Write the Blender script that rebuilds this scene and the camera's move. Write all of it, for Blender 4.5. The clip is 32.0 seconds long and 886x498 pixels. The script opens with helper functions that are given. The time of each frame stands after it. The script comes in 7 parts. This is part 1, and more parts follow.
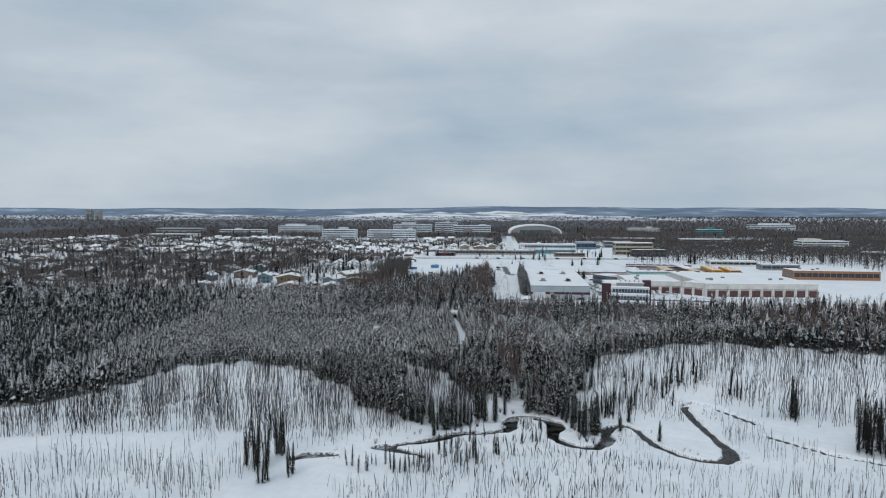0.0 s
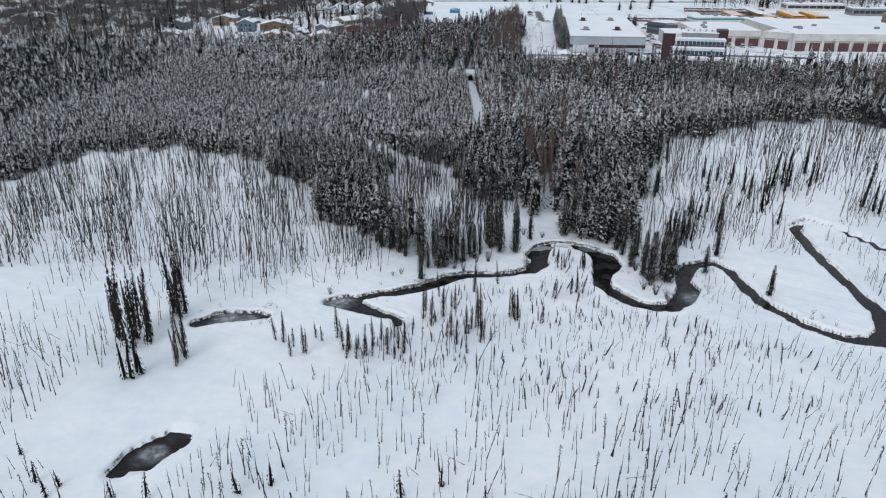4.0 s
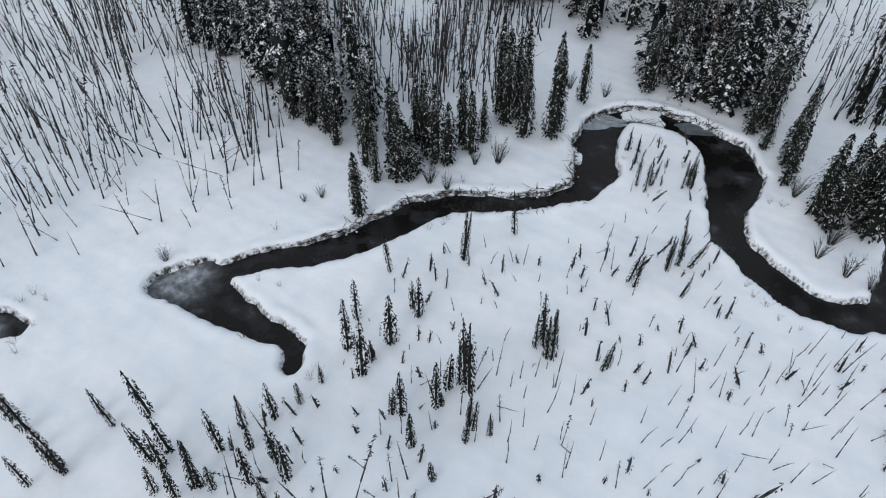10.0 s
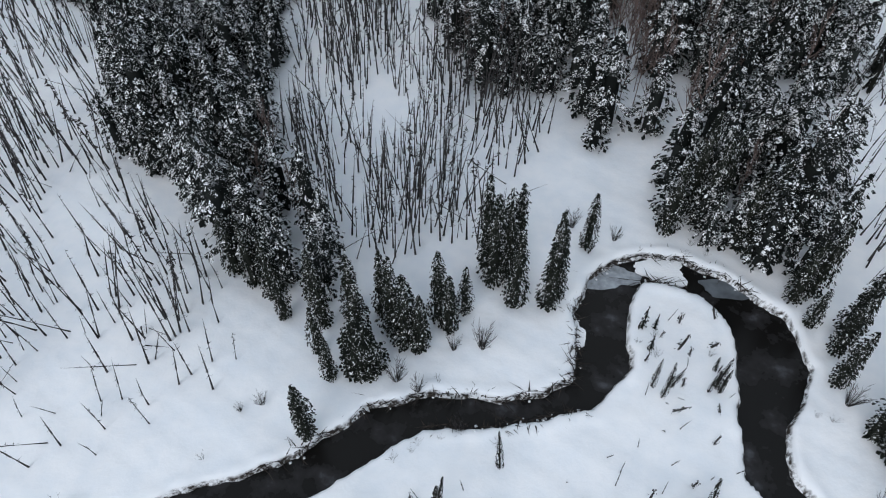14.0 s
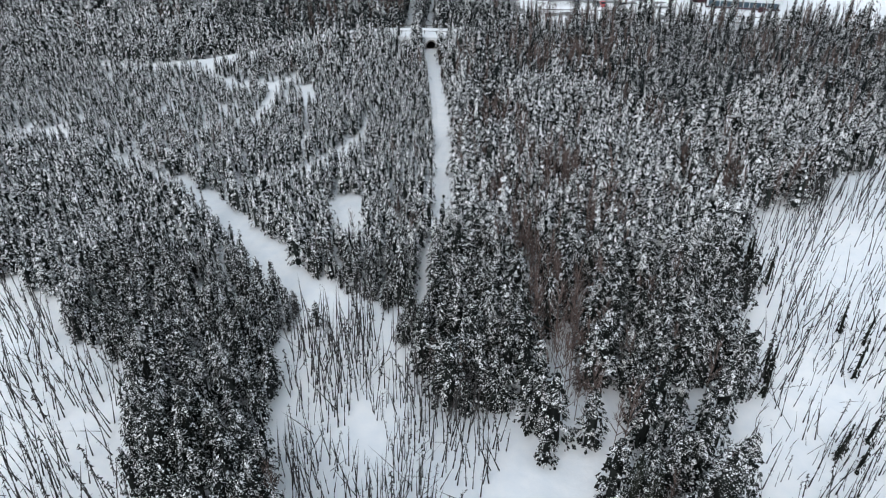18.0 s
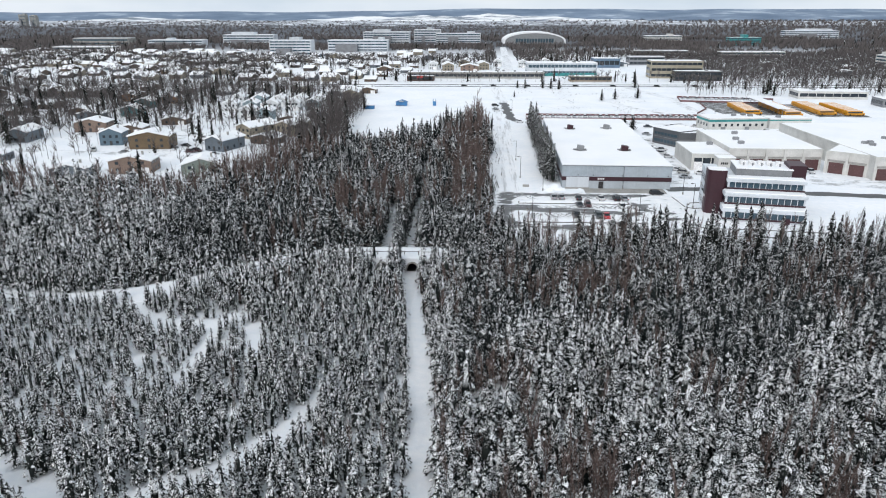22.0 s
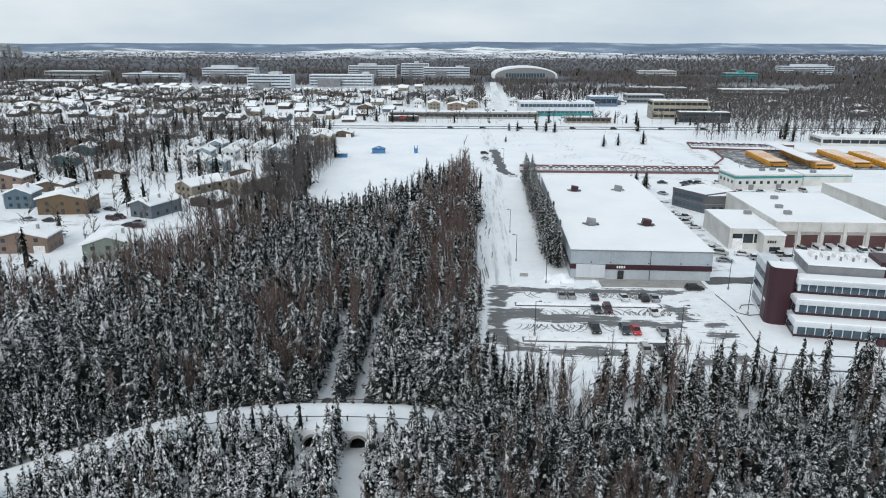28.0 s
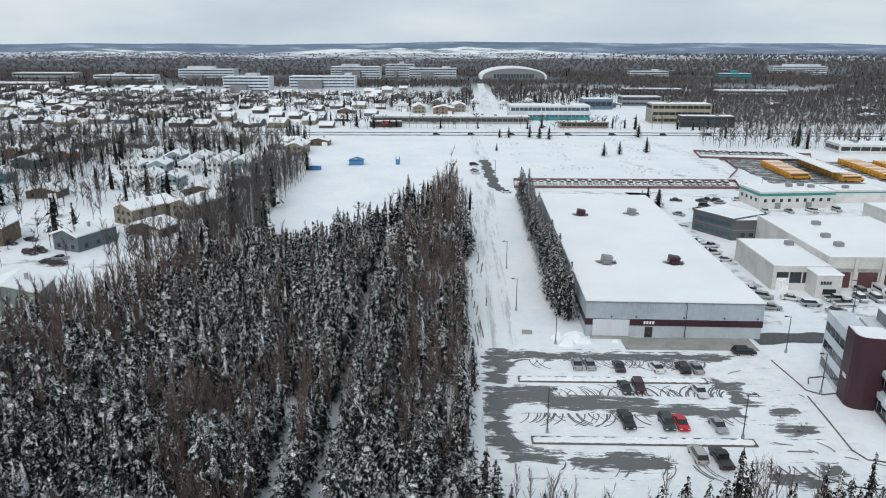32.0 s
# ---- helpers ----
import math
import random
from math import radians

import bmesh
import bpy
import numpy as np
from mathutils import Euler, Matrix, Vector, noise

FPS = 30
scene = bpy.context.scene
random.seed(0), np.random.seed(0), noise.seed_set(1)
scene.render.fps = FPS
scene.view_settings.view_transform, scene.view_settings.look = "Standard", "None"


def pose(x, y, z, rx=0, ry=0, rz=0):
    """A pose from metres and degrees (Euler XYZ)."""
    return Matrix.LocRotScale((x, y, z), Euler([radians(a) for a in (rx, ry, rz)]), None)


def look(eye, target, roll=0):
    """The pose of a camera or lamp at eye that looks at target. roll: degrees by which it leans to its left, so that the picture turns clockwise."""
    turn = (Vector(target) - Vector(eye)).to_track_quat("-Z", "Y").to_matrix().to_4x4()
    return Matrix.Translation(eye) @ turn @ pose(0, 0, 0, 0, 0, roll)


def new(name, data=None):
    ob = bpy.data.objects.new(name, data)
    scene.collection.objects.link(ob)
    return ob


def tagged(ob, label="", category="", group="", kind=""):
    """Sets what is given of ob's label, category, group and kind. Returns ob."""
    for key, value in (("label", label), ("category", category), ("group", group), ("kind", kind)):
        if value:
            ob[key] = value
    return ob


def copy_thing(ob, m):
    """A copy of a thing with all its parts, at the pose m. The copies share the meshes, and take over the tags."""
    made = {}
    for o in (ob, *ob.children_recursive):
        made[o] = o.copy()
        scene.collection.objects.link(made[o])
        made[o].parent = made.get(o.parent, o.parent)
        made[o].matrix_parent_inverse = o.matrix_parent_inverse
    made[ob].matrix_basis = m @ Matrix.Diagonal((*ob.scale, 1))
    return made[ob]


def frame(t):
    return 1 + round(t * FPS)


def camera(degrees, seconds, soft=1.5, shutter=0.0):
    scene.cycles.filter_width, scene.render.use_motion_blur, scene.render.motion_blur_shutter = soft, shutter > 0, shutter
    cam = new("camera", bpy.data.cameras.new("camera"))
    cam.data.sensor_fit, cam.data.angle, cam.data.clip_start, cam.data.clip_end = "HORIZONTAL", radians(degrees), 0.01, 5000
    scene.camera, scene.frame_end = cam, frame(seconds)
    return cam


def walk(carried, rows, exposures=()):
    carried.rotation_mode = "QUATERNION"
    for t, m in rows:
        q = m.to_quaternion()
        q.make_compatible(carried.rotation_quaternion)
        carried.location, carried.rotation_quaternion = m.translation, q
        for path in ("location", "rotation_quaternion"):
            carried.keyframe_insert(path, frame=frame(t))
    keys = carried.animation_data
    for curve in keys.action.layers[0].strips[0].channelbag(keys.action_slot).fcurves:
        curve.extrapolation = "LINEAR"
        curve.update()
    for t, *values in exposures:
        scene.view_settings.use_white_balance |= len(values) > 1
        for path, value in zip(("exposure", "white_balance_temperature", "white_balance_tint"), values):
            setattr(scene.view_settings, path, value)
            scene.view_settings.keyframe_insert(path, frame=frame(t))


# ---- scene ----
cam = camera(65.0, 32.0, 1.05)
# seconds, x, y, z, yaw, pitch, roll
PATH = [
    (0, 0.4, 7.3, 58.1, 4.22, -3.42, -0.10), (0.5, 0.8, 8.2, 58.1, 4.30, -9.50, -0.06), (1, 1.2, 10.4, 58.0, 4.36, -16.13, 0.00), (1.5, 1.3, 13.7, 58.4, 4.29, -19.54, 0.00), (2, 1.1, 18.2, 59.2, 4.11, -19.78, 0.00),
    (2.25, 1.2, 22.0, 59.1, 4.20, -19.70, 0.00), (2.5, 1.3, 28.4, 58.4, 4.30, -19.80, 0.00), (2.75, 1.5, 37.2, 57.6, 4.60, -20.30, 0.00), (3, 1.6, 46.3, 56.6, 4.90, -21.00, 0.00), (3.5, 1.5, 64.2, 54.2, 5.70, -22.40, 0.00),
    (4, 1.0, 82.6, 51.2, 6.45, -23.70, 0.10), (4.5, 0.2, 100.4, 48.0, 6.57, -24.36, 0.25), (4.75, -0.5, 109.0, 45.9, 6.60, -24.95, 0.30), (5, -1.2, 117.0, 44.0, 6.70, -25.45, 0.33), (5.25, -1.6, 123.6, 43.1, 6.84, -25.80, 0.31),
    (5.5, -1.8, 127.5, 42.6, 7.05, -26.00, 0.27), (6, -2.6, 131.2, 42.3, 6.63, -25.57, 0.35), (6.5, -2.3, 134.1, 42.7, 7.03, -26.71, 0.35), (7, -2.1, 136.1, 40.8, 7.15, -30.39, 0.35), (7.5, -1.4, 137.7, 39.2, 7.79, -35.03, 0.22),
    (8, -1.3, 140.2, 38.7, 8.00, -38.41, 0.14), (8.5, -1.2, 143.2, 38.5, 8.34, -41.52, 0.17), (9, -1.5, 146.1, 38.5, 8.24, -43.55, 0.10), (9.5, -1.7, 149.0, 38.4, 8.17, -44.28, 0.06), (10, -2.0, 151.8, 38.1, 8.06, -46.15, 0.03),
    (10.5, -2.2, 154.5, 37.8, 7.90, -48.93, 0.02), (11, -2.4, 157.4, 37.7, 7.80, -51.78, 0.02), (11.5, -2.5, 160.8, 37.8, 7.92, -52.25, 0.06), (12, -2.6, 164.3, 38.1, 8.20, -51.78, 0.15), (12.5, -2.7, 167.9, 38.4, 8.42, -51.64, 0.20),
    (13, -2.9, 171.4, 38.7, 8.55, -51.07, 0.25), (13.5, -3.0, 174.6, 39.3, 8.60, -50.64, 0.20), (14, -3.0, 175.5, 42.2, 8.20, -49.83, 0.00), (14.5, -2.8, 172.3, 49.2, 7.30, -48.48, -0.30), (15.2, -2.6, 167.3, 57.6, 6.10, -45.60, -0.25),
    (16, -3.4, 163.9, 63.8, 4.74, -43.65, 0.06), (16.5, -3.9, 161.9, 67.7, 3.89, -42.43, 0.26), (17, -3.9, 166.3, 66.9, 3.85, -42.10, 0.28), (17.5, -4.1, 170.8, 65.2, 3.70, -39.35, 0.23), (18, -3.9, 175.0, 62.6, 3.80, -33.87, 0.15),
    (18.5, -3.7, 179.4, 60.9, 3.88, -28.82, 0.30), (19, -3.7, 184.1, 60.3, 3.78, -24.10, 0.38), (19.5, -3.8, 189.1, 59.9, 3.70, -22.72, 0.36), (20, -4.0, 194.0, 59.9, 3.59, -22.76, 0.26), (21, -4.3, 203.8, 59.9, 3.36, -22.70, 0.12),
    (21.5, -4.5, 209.3, 59.4, 3.20, -21.58, 0.12), (22, -4.5, 214.5, 59.2, 3.10, -18.99, 0.08), (22.5, -4.4, 219.4, 59.7, 3.00, -16.95, 0.00), (23, -4.0, 223.9, 60.7, 3.00, -16.50, -0.10), (24, -3.6, 233.5, 60.6, 3.00, -16.37, -0.06),
    (25, -3.2, 243.8, 60.9, 2.95, -16.46, -0.09), (25.5, -3.3, 248.8, 61.2, 2.80, -16.52, -0.12), (26.5, -3.3, 258.6, 61.5, 2.63, -16.58, -0.18), (27.5, -3.2, 268.7, 61.6, 2.47, -16.60, -0.20), (28, -3.3, 273.9, 61.4, 2.33, -16.56, -0.19),
    (29, -3.5, 284.3, 61.3, 2.03, -16.57, -0.20), (30, -3.7, 294.5, 61.3, 1.77, -16.55, -0.15), (31, -3.9, 304.3, 61.8, 1.46, -16.73, -0.10), (32, -3.7, 314.5, 61.0, 1.26, -16.55, -0.13),
]
walk(cam, [(t, pose(x, y, z, 90 + p, r, w)) for t, x, y, z, w, p, r in PATH],
     [(0, -0.18, 6250, 10), (2.5, -0.05, 6250, 11), (6, 0.06, 6320, 14), (8.5, -0.03, 6300, 14), (11, -0.07, 6260, 13), (12, -0.08, 6245, 13), (13, 0.02, 6230, 13), (14.5, 0.08, 6230, 13), (16.5, 0.31, 6230, 10), (18, 0.47, 6400, 12), (19, 0.50, 6500, 13), (21, 0.48, 6550, 13), (23, 0.36, 6550, 13), (25, 0.32, 6500, 11), (28, 0.24, 6480, 10), (32, 0.15, 6480, 10)])

# ---- light: overcast winter noon ----
world = bpy.data.worlds.new("sky")
scene.world = world
world.use_nodes = True
wn, wl = world.node_tree.nodes, world.node_tree.links
wn.clear()
w_out = wn.new("ShaderNodeOutputWorld")
w_sky = wn.new("ShaderNodeTexSky")
w_sky.sky_type, w_sky.sun_disc = "NISHITA", False
w_sky.sun_elevation, w_sky.sun_rotation = radians(32), radians(200)
w_blue = wn.new("ShaderNodeBackground")
w_blue.inputs[1].default_value = 0.05
wl.new(w_sky.outputs[0], w_blue.inputs[0])
w_co = wn.new("ShaderNodeTexCoord")
w_map = wn.new("ShaderNodeMapping")
w_map.inputs["Scale"].default_value = (1.0, 1.3, 3.4)
wl.new(w_co.outputs["Generated"], w_map.inputs[0])
w_n = wn.new("ShaderNodeTexNoise")
w_n.inputs["Scale"].default_value, w_n.inputs["Detail"].default_value, w_n.inputs["Roughness"].default_value = 1.9, 7, 0.52
wl.new(w_map.outputs[0], w_n.inputs["Vector"])
w_ramp = wn.new("ShaderNodeValToRGB")
w_ramp.color_ramp.elements[0].position, w_ramp.color_ramp.elements[0].color = 0.34, (0.43, 0.53, 0.62, 1)
w_ramp.color_ramp.elements[1].position, w_ramp.color_ramp.elements[1].color = 0.68, (0.74, 0.785, 0.81, 1)
wl.new(w_n.outputs[0], w_ramp.inputs[0])
w_cloud = wn.new("ShaderNodeBackground")
w_cloud.inputs[1].default_value = 1.0
wl.new(w_ramp.outputs[0], w_cloud.inputs[0])
w_mix = wn.new("ShaderNodeMixShader")
w_mix.inputs[0].default_value = 0.94
wl.new(w_blue.outputs[0], w_mix.inputs[1])
wl.new(w_cloud.outputs[0], w_mix.inputs[2])
wl.new(w_mix.outputs[0], w_out.inputs[0])

sun = new("sun", bpy.data.lights.new("sun", "SUN"))
sun.data.energy, sun.data.angle, sun.data.color = 1.25, radians(40), (1.0, 0.97, 0.93)
sun.matrix_world = look((-60, -160, 110), (0, 0, 0))


# ---- materials ----
def nodes_of(name):
    m = bpy.data.materials.new(name)
    m.use_nodes = True
    nt = m.node_tree
    return m, nt.nodes, nt.links, nt.nodes["Principled BSDF"]


def ramp(nodes, stops):
    r = nodes.new("ShaderNodeValToRGB")
    while len(r.color_ramp.elements) < len(stops):
        r.color_ramp.elements.new(0.5)
    for e, (p, c) in zip(r.color_ramp.elements, stops):
        e.position, e.color = p, (*c, 1)
    return r


def noise_node(nodes, links, scale, detail=4, rough=0.55, stretch=None):
    co = nodes.new("ShaderNodeTexCoord")
    n = nodes.new("ShaderNodeTexNoise")
    n.inputs["Scale"].default_value, n.inputs["Detail"].default_value, n.inputs["Roughness"].default_value = scale, detail, rough
    if stretch:
        mp = nodes.new("ShaderNodeMapping")
        mp.inputs["Scale"].default_value = stretch
        links.new(co.outputs["Object"], mp.inputs[0])
        links.new(mp.outputs[0], n.inputs["Vector"])
    else:
        links.new(co.outputs["Object"], n.inputs["Vector"])
    return n


def blend(nodes, links, fac, a, b, mode="MIX"):
    m = nodes.new("ShaderNodeMix")
    m.data_type, m.blend_type = "RGBA", mode
    for s, v in ((m.inputs[0], fac), (m.inputs[6], a), (m.inputs[7], b)):
        if isinstance(v, tuple):
            s.default_value = (*v, 1)
        elif isinstance(v, float):
            s.default_value = v
        else:
            links.new(v, s)
    return m.outputs[2]


def bump_to(nodes, links, bsdf, height, strength, distance):
    b = nodes.new("ShaderNodeBump")
    b.inputs["Strength"].default_value, b.inputs["Distance"].default_value = strength, distance
    links.new(height, b.inputs["Height"])
    links.new(b.outputs[0], bsdf.inputs["Normal"])


def paint(name, base, rough=0.6, fine=3.0, coarse=0.35, amount=0.22, metal=0.0, bump=0.15, vary=0.0):
    """A surface of one colour with grain and weathering at two scales."""
    m, n, l, bsdf = nodes_of(name)
    a = noise_node(n, l, fine, 5)
    b = noise_node(n, l, coarse, 3)
    lo = tuple(c * (1 - amount) for c in base)
    hi = tuple(min(1, c * (1 + amount)) for c in base)
    ra = ramp(n, [(0.3, lo), (0.7, hi)])
    l.new(a.outputs[0], ra.inputs[0])
    rb = ramp(n, [(0.32, (0.78, 0.78, 0.78)), (0.6, (1, 1, 1))])
    l.new(b.outputs[0], rb.inputs[0])
    col = blend(n, l, 1.0, ra.outputs[0], rb.outputs[0], "MULTIPLY")
    if vary:
        info = n.new("ShaderNodeObjectInfo")
        rv = ramp(n, [(0.0, (1 - vary,) * 3), (1.0, (1 + vary,) * 3)])
        l.new(info.outputs["Random"], rv.inputs[0])
        col = blend(n, l, 1.0, col, rv.outputs[0], "MULTIPLY")
    l.new(col, bsdf.inputs["Base Color"])
    bsdf.inputs["Roughness"].default_value, bsdf.inputs["Metallic"].default_value = rough, metal
    bump_to(n, l, bsdf, a.outputs[0], bump, 0.03)
    return m


def snow_material(name, dirt=0.0, grain=(0.25, 1.2, 1), low=(0.79, 0.825, 0.86)):
    m, n, l, bsdf = nodes_of(name)
    a = noise_node(n, l, 0.35, 6, 0.6)
    b = noise_node(n, l, 0.045, 4, 0.5)
    c = noise_node(n, l, 5.0, 3, 0.5)
    ra = ramp(n, [(0.3, low), (0.65, (0.875, 0.885, 0.895))])
    l.new(a.outputs[0], ra.inputs[0])
    rb = ramp(n, [(0.35, (0.93, 0.945, 0.96)), (0.6, (1, 1, 1))])
    l.new(b.outputs[0], rb.inputs[0])
    col = blend(n, l, 1.0, ra.outputs[0], rb.outputs[0], "MULTIPLY")
    if dirt:
        d = noise_node(n, l, 0.26, 10, 0.74, grain)
        rd = ramp(n, [(0.5, (0, 0, 0)), (0.6, (1, 1, 1))])
        l.new(d.outputs[0], rd.inputs[0])
        f = n.new("ShaderNodeMath")
        f.operation = "MULTIPLY"
        f.inputs[1].default_value = dirt
        l.new(rd.outputs[0], f.inputs[0])
        col = blend(n, l, f.outputs[0], col, (0.33, 0.34, 0.35))
    l.new(col, bsdf.inputs["Base Color"])
    bsdf.inputs["Roughness"].default_value = 0.65
    bsdf.inputs["Specular IOR Level"].default_value = 0.25
    mx = n.new("ShaderNodeMath")
    l.new(a.outputs[0], mx.inputs[0])
    l.new(c.outputs[0], mx.inputs[1])
    bump_to(n, l, bsdf, mx.outputs[0], 0.35, 0.12)
    return m


SNOW = snow_material("snow")
ROOF_SNOW = snow_material("roof_snow", low=(0.855, 0.87, 0.885))
ROAD_SNOW = snow_material("road_snow", 0.85, (0.5, 0.9, 1))
LANE_SNOW = snow_material("lane_snow", 0.6, (2.2, 0.12, 1))


# stretches of the lot that wheels have worn down to the asphalt: middle x, y, half length, half width
WORN = ((28, 444.1, 21, 0.4), (8.5, 427.4, 5, 2.0), (22, 424.8, 8, 1.1), (36, 422.2, 8, 0.5), (3.6, 420, 0.5, 8), (4.6, 440, 0.4, 7), (4.6, 412, 0.6, 1.6), (8.8, 408.2, 2.6, 0.2), (22, 407, 6, 0.3), (46.4, 432.4, 1.2, 0.5), (47.4, 428.4, 0.4, 2.2), (52, 417, 1.4, 0.4), (53, 423, 0.8, 0.1), (53, 406, 0.6, 0.1), (45.4, 403, 2, 0.1), (2.0, 458, 0.2, 8))


def lot_material():
    """Packed snow of a parking lot, worn to dark asphalt where wheels run."""
    m, n, l, bsdf = nodes_of("lot_snow")
    a = noise_node(n, l, 0.4, 6, 0.6)
    ra = ramp(n, [(0.3, (0.74, 0.77, 0.80)), (0.65, (0.87, 0.88, 0.89))])
    l.new(a.outputs[0], ra.inputs[0])
    t = noise_node(n, l, 0.6, 11, 0.76, (0.26, 1.7, 1))
    geo = n.new("ShaderNodeNewGeometry")
    stray = noise_node(n, l, 0.22, 4, 0.6)
    away = n.new("ShaderNodeVectorMath")
    away.operation = "MULTIPLY_ADD"
    l.new(stray.outputs["Color"], away.inputs[0])
    away.inputs[1].default_value, away.inputs[2].default_value = (9, 4.5, 0), (-4.5, -2.25, 0)
    spot = n.new("ShaderNodeVectorMath")
    l.new(geo.outputs["Position"], spot.inputs[0])
    l.new(away.outputs[0], spot.inputs[1])
    worn = None
    for x, y, hx, hy in WORN:
        chain = spot.outputs[0]
        for op, vec in (("SUBTRACT", (x, y, 0)), ("ABSOLUTE", None), ("SUBTRACT", (hx, hy, 9)), ("MAXIMUM", (0, 0, 0))):
            d = n.new("ShaderNodeVectorMath")
            d.operation = op
            l.new(chain, d.inputs[0])
            if vec:
                d.inputs[1].default_value = vec
            chain = d.outputs[0]
        d = n.new("ShaderNodeVectorMath")
        d.operation = "LENGTH"
        l.new(chain, d.inputs[0])
        mr = n.new("ShaderNodeMapRange")
        mr.interpolation_type = "SMOOTHSTEP"
        mr.inputs["From Max"].default_value = 3.2
        mr.inputs["To Min"].default_value, mr.inputs["To Max"].default_value = 0.215, 0.0
        l.new(d.outputs["Value"], mr.inputs["Value"])
        if worn is None:
            worn = mr.outputs[0]
        else:
            mx = n.new("ShaderNodeMath")
            mx.operation = "MAXIMUM"
            l.new(worn, mx.inputs[0])
            l.new(mr.outputs[0], mx.inputs[1])
            worn = mx.outputs[0]
    sm = n.new("ShaderNodeMath")
    l.new(t.outputs[0], sm.inputs[0])
    l.new(worn, sm.inputs[1])
    rt = ramp(n, [(0.60, (0, 0, 0)), (0.63, (0.94, 0.94, 0.94))])
    l.new(sm.outputs[0], rt.inputs[0])
    l.new(blend(n, l, rt.outputs[0], ra.outputs[0], (0.085, 0.088, 0.09)), bsdf.inputs["Base Color"])
    bsdf.inputs["Roughness"].default_value = 0.7
    bump_to(n, l, bsdf, t.outputs[0], 0.4, 0.12)
    return m


LOT_SNOW = lot_material()


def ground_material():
    """Snow, with bare woods and open snow alternating in the far distance, bluish haze put into their colour."""
    m, n, l, bsdf = nodes_of("ground_snow")
    a = noise_node(n, l, 0.5, 6, 0.6)
    b = noise_node(n, l, 0.05, 4, 0.5)
    ra = ramp(n, [(0.3, (0.80, 0.835, 0.87)), (0.65, (0.885, 0.895, 0.905))])
    l.new(a.outputs[0], ra.inputs[0])
    rb = ramp(n, [(0.35, (0.92, 0.94, 0.96)), (0.6, (1, 1, 1))])
    l.new(b.outputs[0], rb.inputs[0])
    col = blend(n, l, 1.0, ra.outputs[0], rb.outputs[0], "MULTIPLY")
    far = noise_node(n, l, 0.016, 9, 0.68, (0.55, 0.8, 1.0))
    # far tones lean blue: distance haze painted into the base colour
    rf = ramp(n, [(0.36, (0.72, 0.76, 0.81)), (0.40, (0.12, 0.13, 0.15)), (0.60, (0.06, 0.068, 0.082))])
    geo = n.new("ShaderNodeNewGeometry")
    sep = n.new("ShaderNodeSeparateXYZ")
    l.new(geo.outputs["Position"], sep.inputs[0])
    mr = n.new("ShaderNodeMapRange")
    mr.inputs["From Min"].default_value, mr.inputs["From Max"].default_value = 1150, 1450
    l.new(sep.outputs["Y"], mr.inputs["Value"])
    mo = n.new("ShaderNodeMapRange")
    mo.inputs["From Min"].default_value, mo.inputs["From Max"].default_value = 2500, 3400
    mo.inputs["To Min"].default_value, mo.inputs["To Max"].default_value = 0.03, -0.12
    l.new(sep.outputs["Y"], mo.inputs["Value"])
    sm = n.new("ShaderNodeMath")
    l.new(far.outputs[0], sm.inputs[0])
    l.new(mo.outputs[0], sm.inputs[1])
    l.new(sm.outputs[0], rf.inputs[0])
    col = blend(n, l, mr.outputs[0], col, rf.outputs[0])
    nz = n.new("ShaderNodeSeparateXYZ")
    l.new(geo.outputs["Normal"], nz.inputs[0])
    steep = n.new("ShaderNodeMapRange")
    steep.inputs["From Min"].default_value, steep.inputs["From Max"].default_value = 0.74, 0.5
    l.new(nz.outputs["Z"], steep.inputs["Value"])
    earth = noise_node(n, l, 1.7, 6, 0.7)
    re = ramp(n, [(0.40, (0, 0, 0)), (0.54, (1, 1, 1))])
    l.new(earth.outputs[0], re.inputs[0])
    col = blend(n, l, blend(n, l, 1.0, steep.outputs[0], re.outputs[0], "MULTIPLY"), col, (0.045, 0.038, 0.033))
    l.new(col, bsdf.inputs["Base Color"])
    bsdf.inputs["Roughness"].default_value = 0.7
    bsdf.inputs["Specular IOR Level"].default_value = 0.2
    bump_to(n, l, bsdf, a.outputs[0], 0.4, 0.25)
    return m


# thin frosted ice on the water: x, y, radius
ICE_SPOTS = ((-29.6, 187.4, 4.4), (-28.6, 186.8, 2.4), (-46.5, 179.4, 3.4), (-43, 179.0, 3.2), (33.0, 195.2, 3.6), (-42, 146, 2.4))


